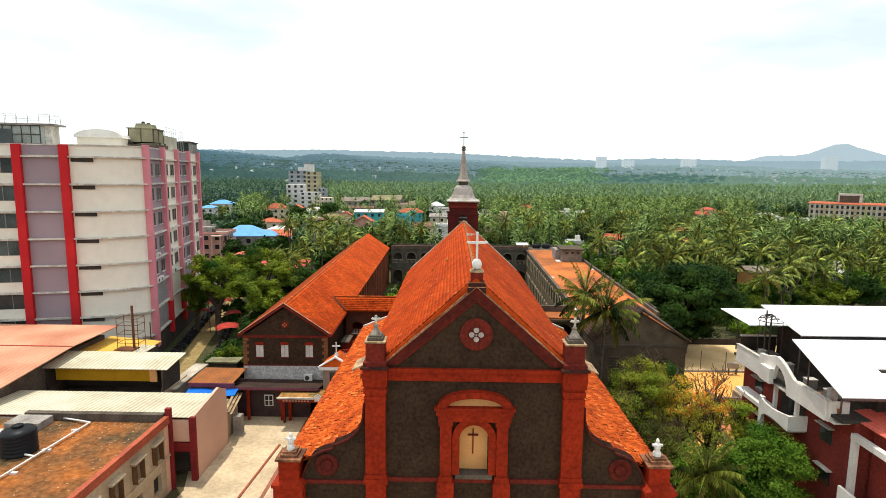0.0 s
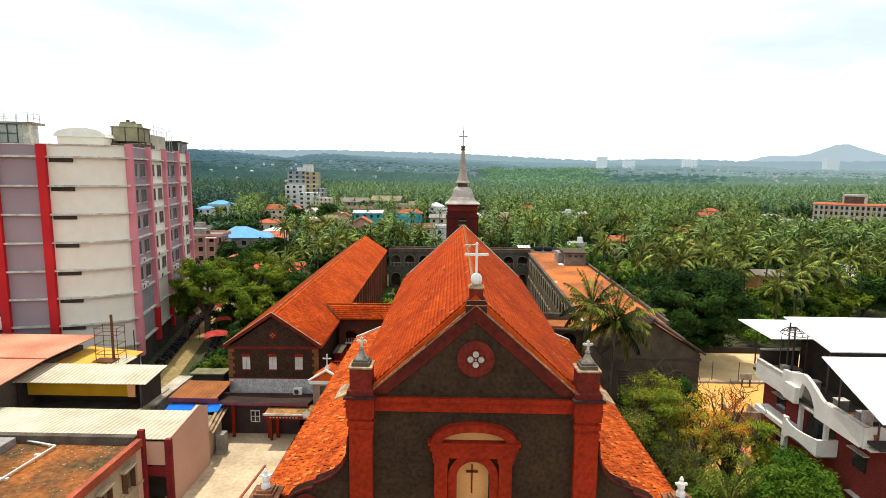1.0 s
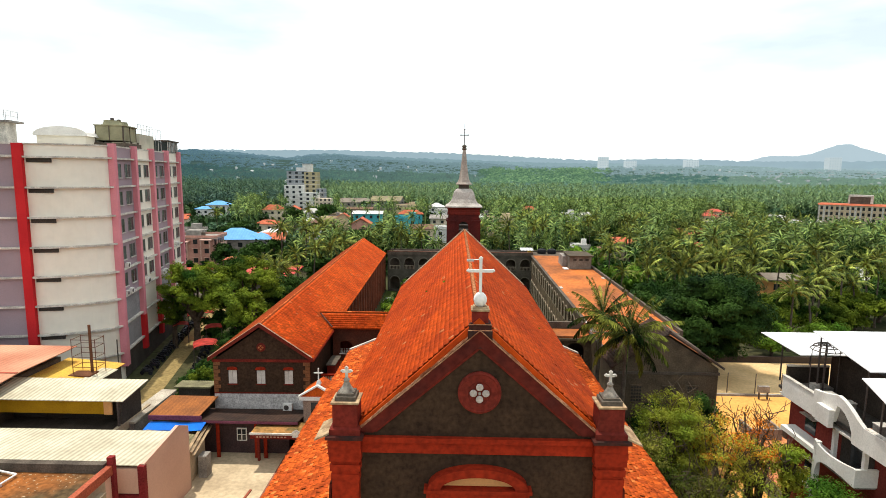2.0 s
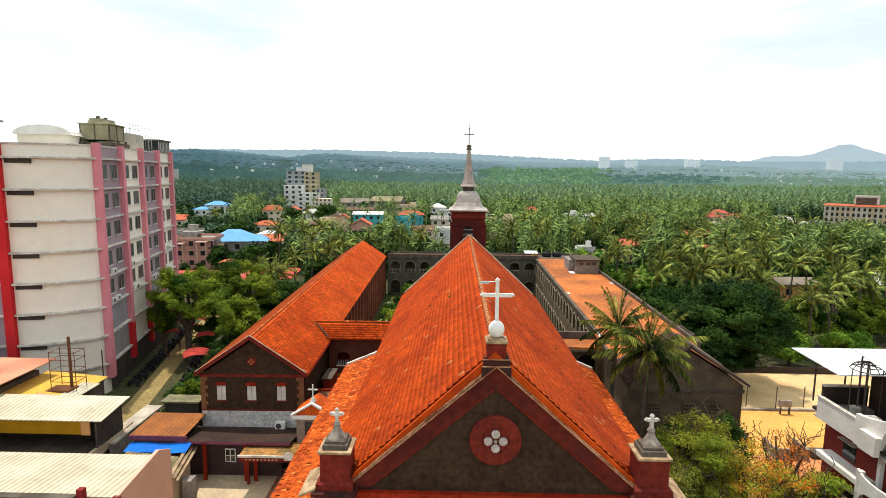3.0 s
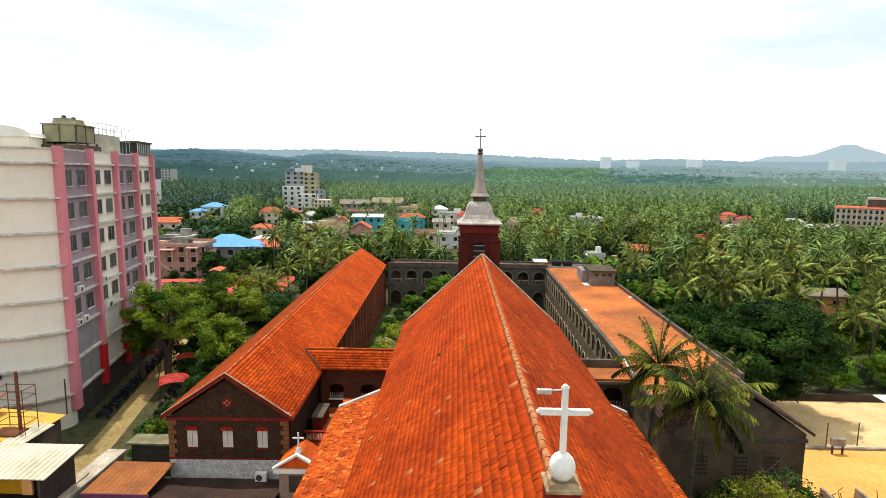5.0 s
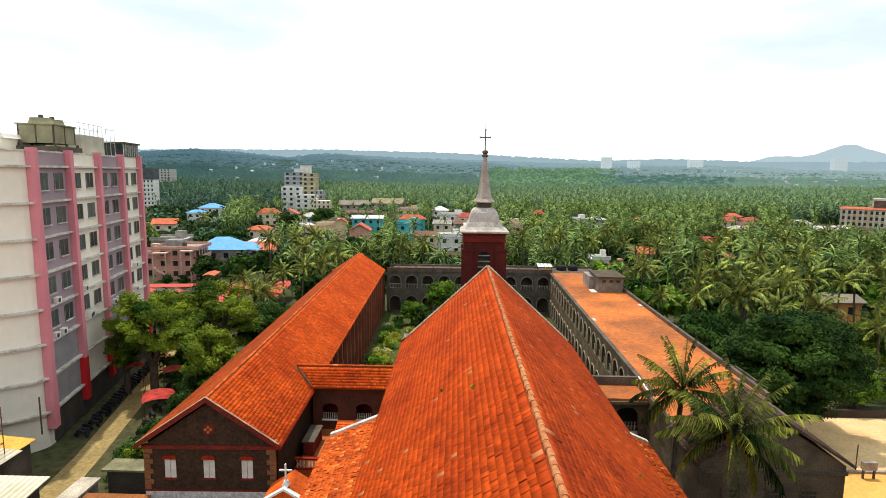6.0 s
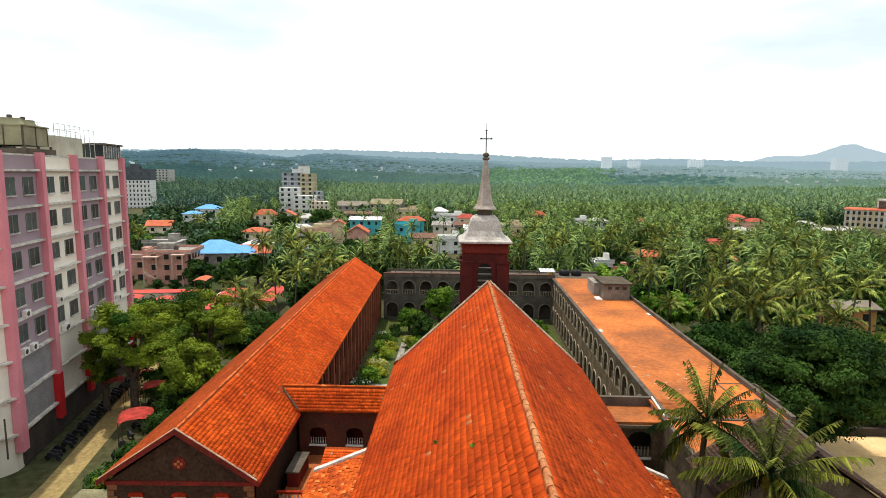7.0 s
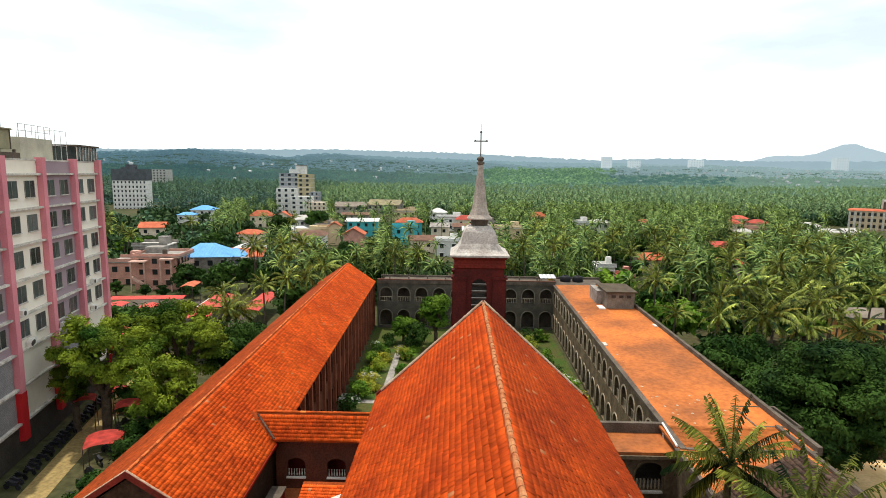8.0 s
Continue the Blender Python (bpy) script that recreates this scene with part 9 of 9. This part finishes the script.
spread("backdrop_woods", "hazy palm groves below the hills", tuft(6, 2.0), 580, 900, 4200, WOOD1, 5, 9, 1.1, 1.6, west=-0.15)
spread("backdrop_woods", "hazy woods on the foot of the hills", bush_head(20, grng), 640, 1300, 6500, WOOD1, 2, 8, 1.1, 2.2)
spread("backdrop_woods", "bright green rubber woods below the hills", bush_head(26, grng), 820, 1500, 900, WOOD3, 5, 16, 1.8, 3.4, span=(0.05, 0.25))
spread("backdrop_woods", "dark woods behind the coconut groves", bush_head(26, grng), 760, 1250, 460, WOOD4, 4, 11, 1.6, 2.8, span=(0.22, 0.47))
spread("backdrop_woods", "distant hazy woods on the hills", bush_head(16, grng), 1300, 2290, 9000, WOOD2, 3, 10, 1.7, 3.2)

for r in LOWER:
    BUILT.remove(r)
spread("undergrowth", "low scrub on the slope before the long block", bush_head(24, grng), 180, 545, 2600, FARLEAF, -3.0, 0.5, 0.5, 0.9, True)

# scattered far houses
b = bmesh.new()
for i in range(190):
    y = math.sqrt(grng.uniform(430 ** 2, 1700 ** 2))
    x = grng.uniform(-0.75, 0.85) * y if i % 3 == 0 else min(0.85, max(0.2, grng.normal(0.56, 0.16))) * y
    if i % 2 == 0 and y < 700:
        y, x = y * 1.6, x * 1.6
    w, d, h = grng.uniform(2.5, 7), 6, grng.uniform(2.5, 5.5)
    z = rise(x, y)
    box(b, x - w / 2, x + w / 2, y - d / 2, y + d / 2, z, z + h)
    if i % 3 == 0:
        prism(b, [(y - 4.5, z + h), (y, z + h + 2), (y + 4.5, z + h)], "x", x - w / 2 - 0.5, x + w / 2 + 0.5)
# house colour has haze painted in as a glow
ob = part("backdrop_houses", b, hazy("hazed_house_paint", (0.6, 0.58, 0.55), (0.44, 0.52, 0.53), 0.6), None)
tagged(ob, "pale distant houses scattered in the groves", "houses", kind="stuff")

# ---- hills of the far distance, a backdrop with haze painted in ----
def ridge(name, label, r, profile, material, rough, seed, a0=-62, a1=62, steps=420, depth=500):
    """A long hill seen from afar; profile(angle) gives its crest's height."""
    V, F = [], []
    rng = random.Random(seed)
    for i in range(steps + 1):
        a = a0 + (a1 - a0) * i / steps
        s, c = math.sin(radians(a)), math.cos(radians(a))
        hgt = profile(a) + rough * (noise.noise(Vector((a * 1.9, seed, 0))) + 0.6 * noise.noise(Vector((a * 7.0, seed, 1))) + 0.35 * rng.uniform(-1, 1))
        for q, (rr, hh) in enumerate(((r - depth, -20), (r - depth * 0.4, hgt * 0.45), (r, hgt), (r + 60, hgt * 0.2 - 20))):
            V.append((rr * s, rr * c, hh))
    for i in range(steps):
        for q in range(3):
            k = i * 4 + q
            F.append((k, k + 4, k + 5, k + 1))
    return tagged(new(name, np_mesh(name, V, F, material)), label, "hills", kind="structure")


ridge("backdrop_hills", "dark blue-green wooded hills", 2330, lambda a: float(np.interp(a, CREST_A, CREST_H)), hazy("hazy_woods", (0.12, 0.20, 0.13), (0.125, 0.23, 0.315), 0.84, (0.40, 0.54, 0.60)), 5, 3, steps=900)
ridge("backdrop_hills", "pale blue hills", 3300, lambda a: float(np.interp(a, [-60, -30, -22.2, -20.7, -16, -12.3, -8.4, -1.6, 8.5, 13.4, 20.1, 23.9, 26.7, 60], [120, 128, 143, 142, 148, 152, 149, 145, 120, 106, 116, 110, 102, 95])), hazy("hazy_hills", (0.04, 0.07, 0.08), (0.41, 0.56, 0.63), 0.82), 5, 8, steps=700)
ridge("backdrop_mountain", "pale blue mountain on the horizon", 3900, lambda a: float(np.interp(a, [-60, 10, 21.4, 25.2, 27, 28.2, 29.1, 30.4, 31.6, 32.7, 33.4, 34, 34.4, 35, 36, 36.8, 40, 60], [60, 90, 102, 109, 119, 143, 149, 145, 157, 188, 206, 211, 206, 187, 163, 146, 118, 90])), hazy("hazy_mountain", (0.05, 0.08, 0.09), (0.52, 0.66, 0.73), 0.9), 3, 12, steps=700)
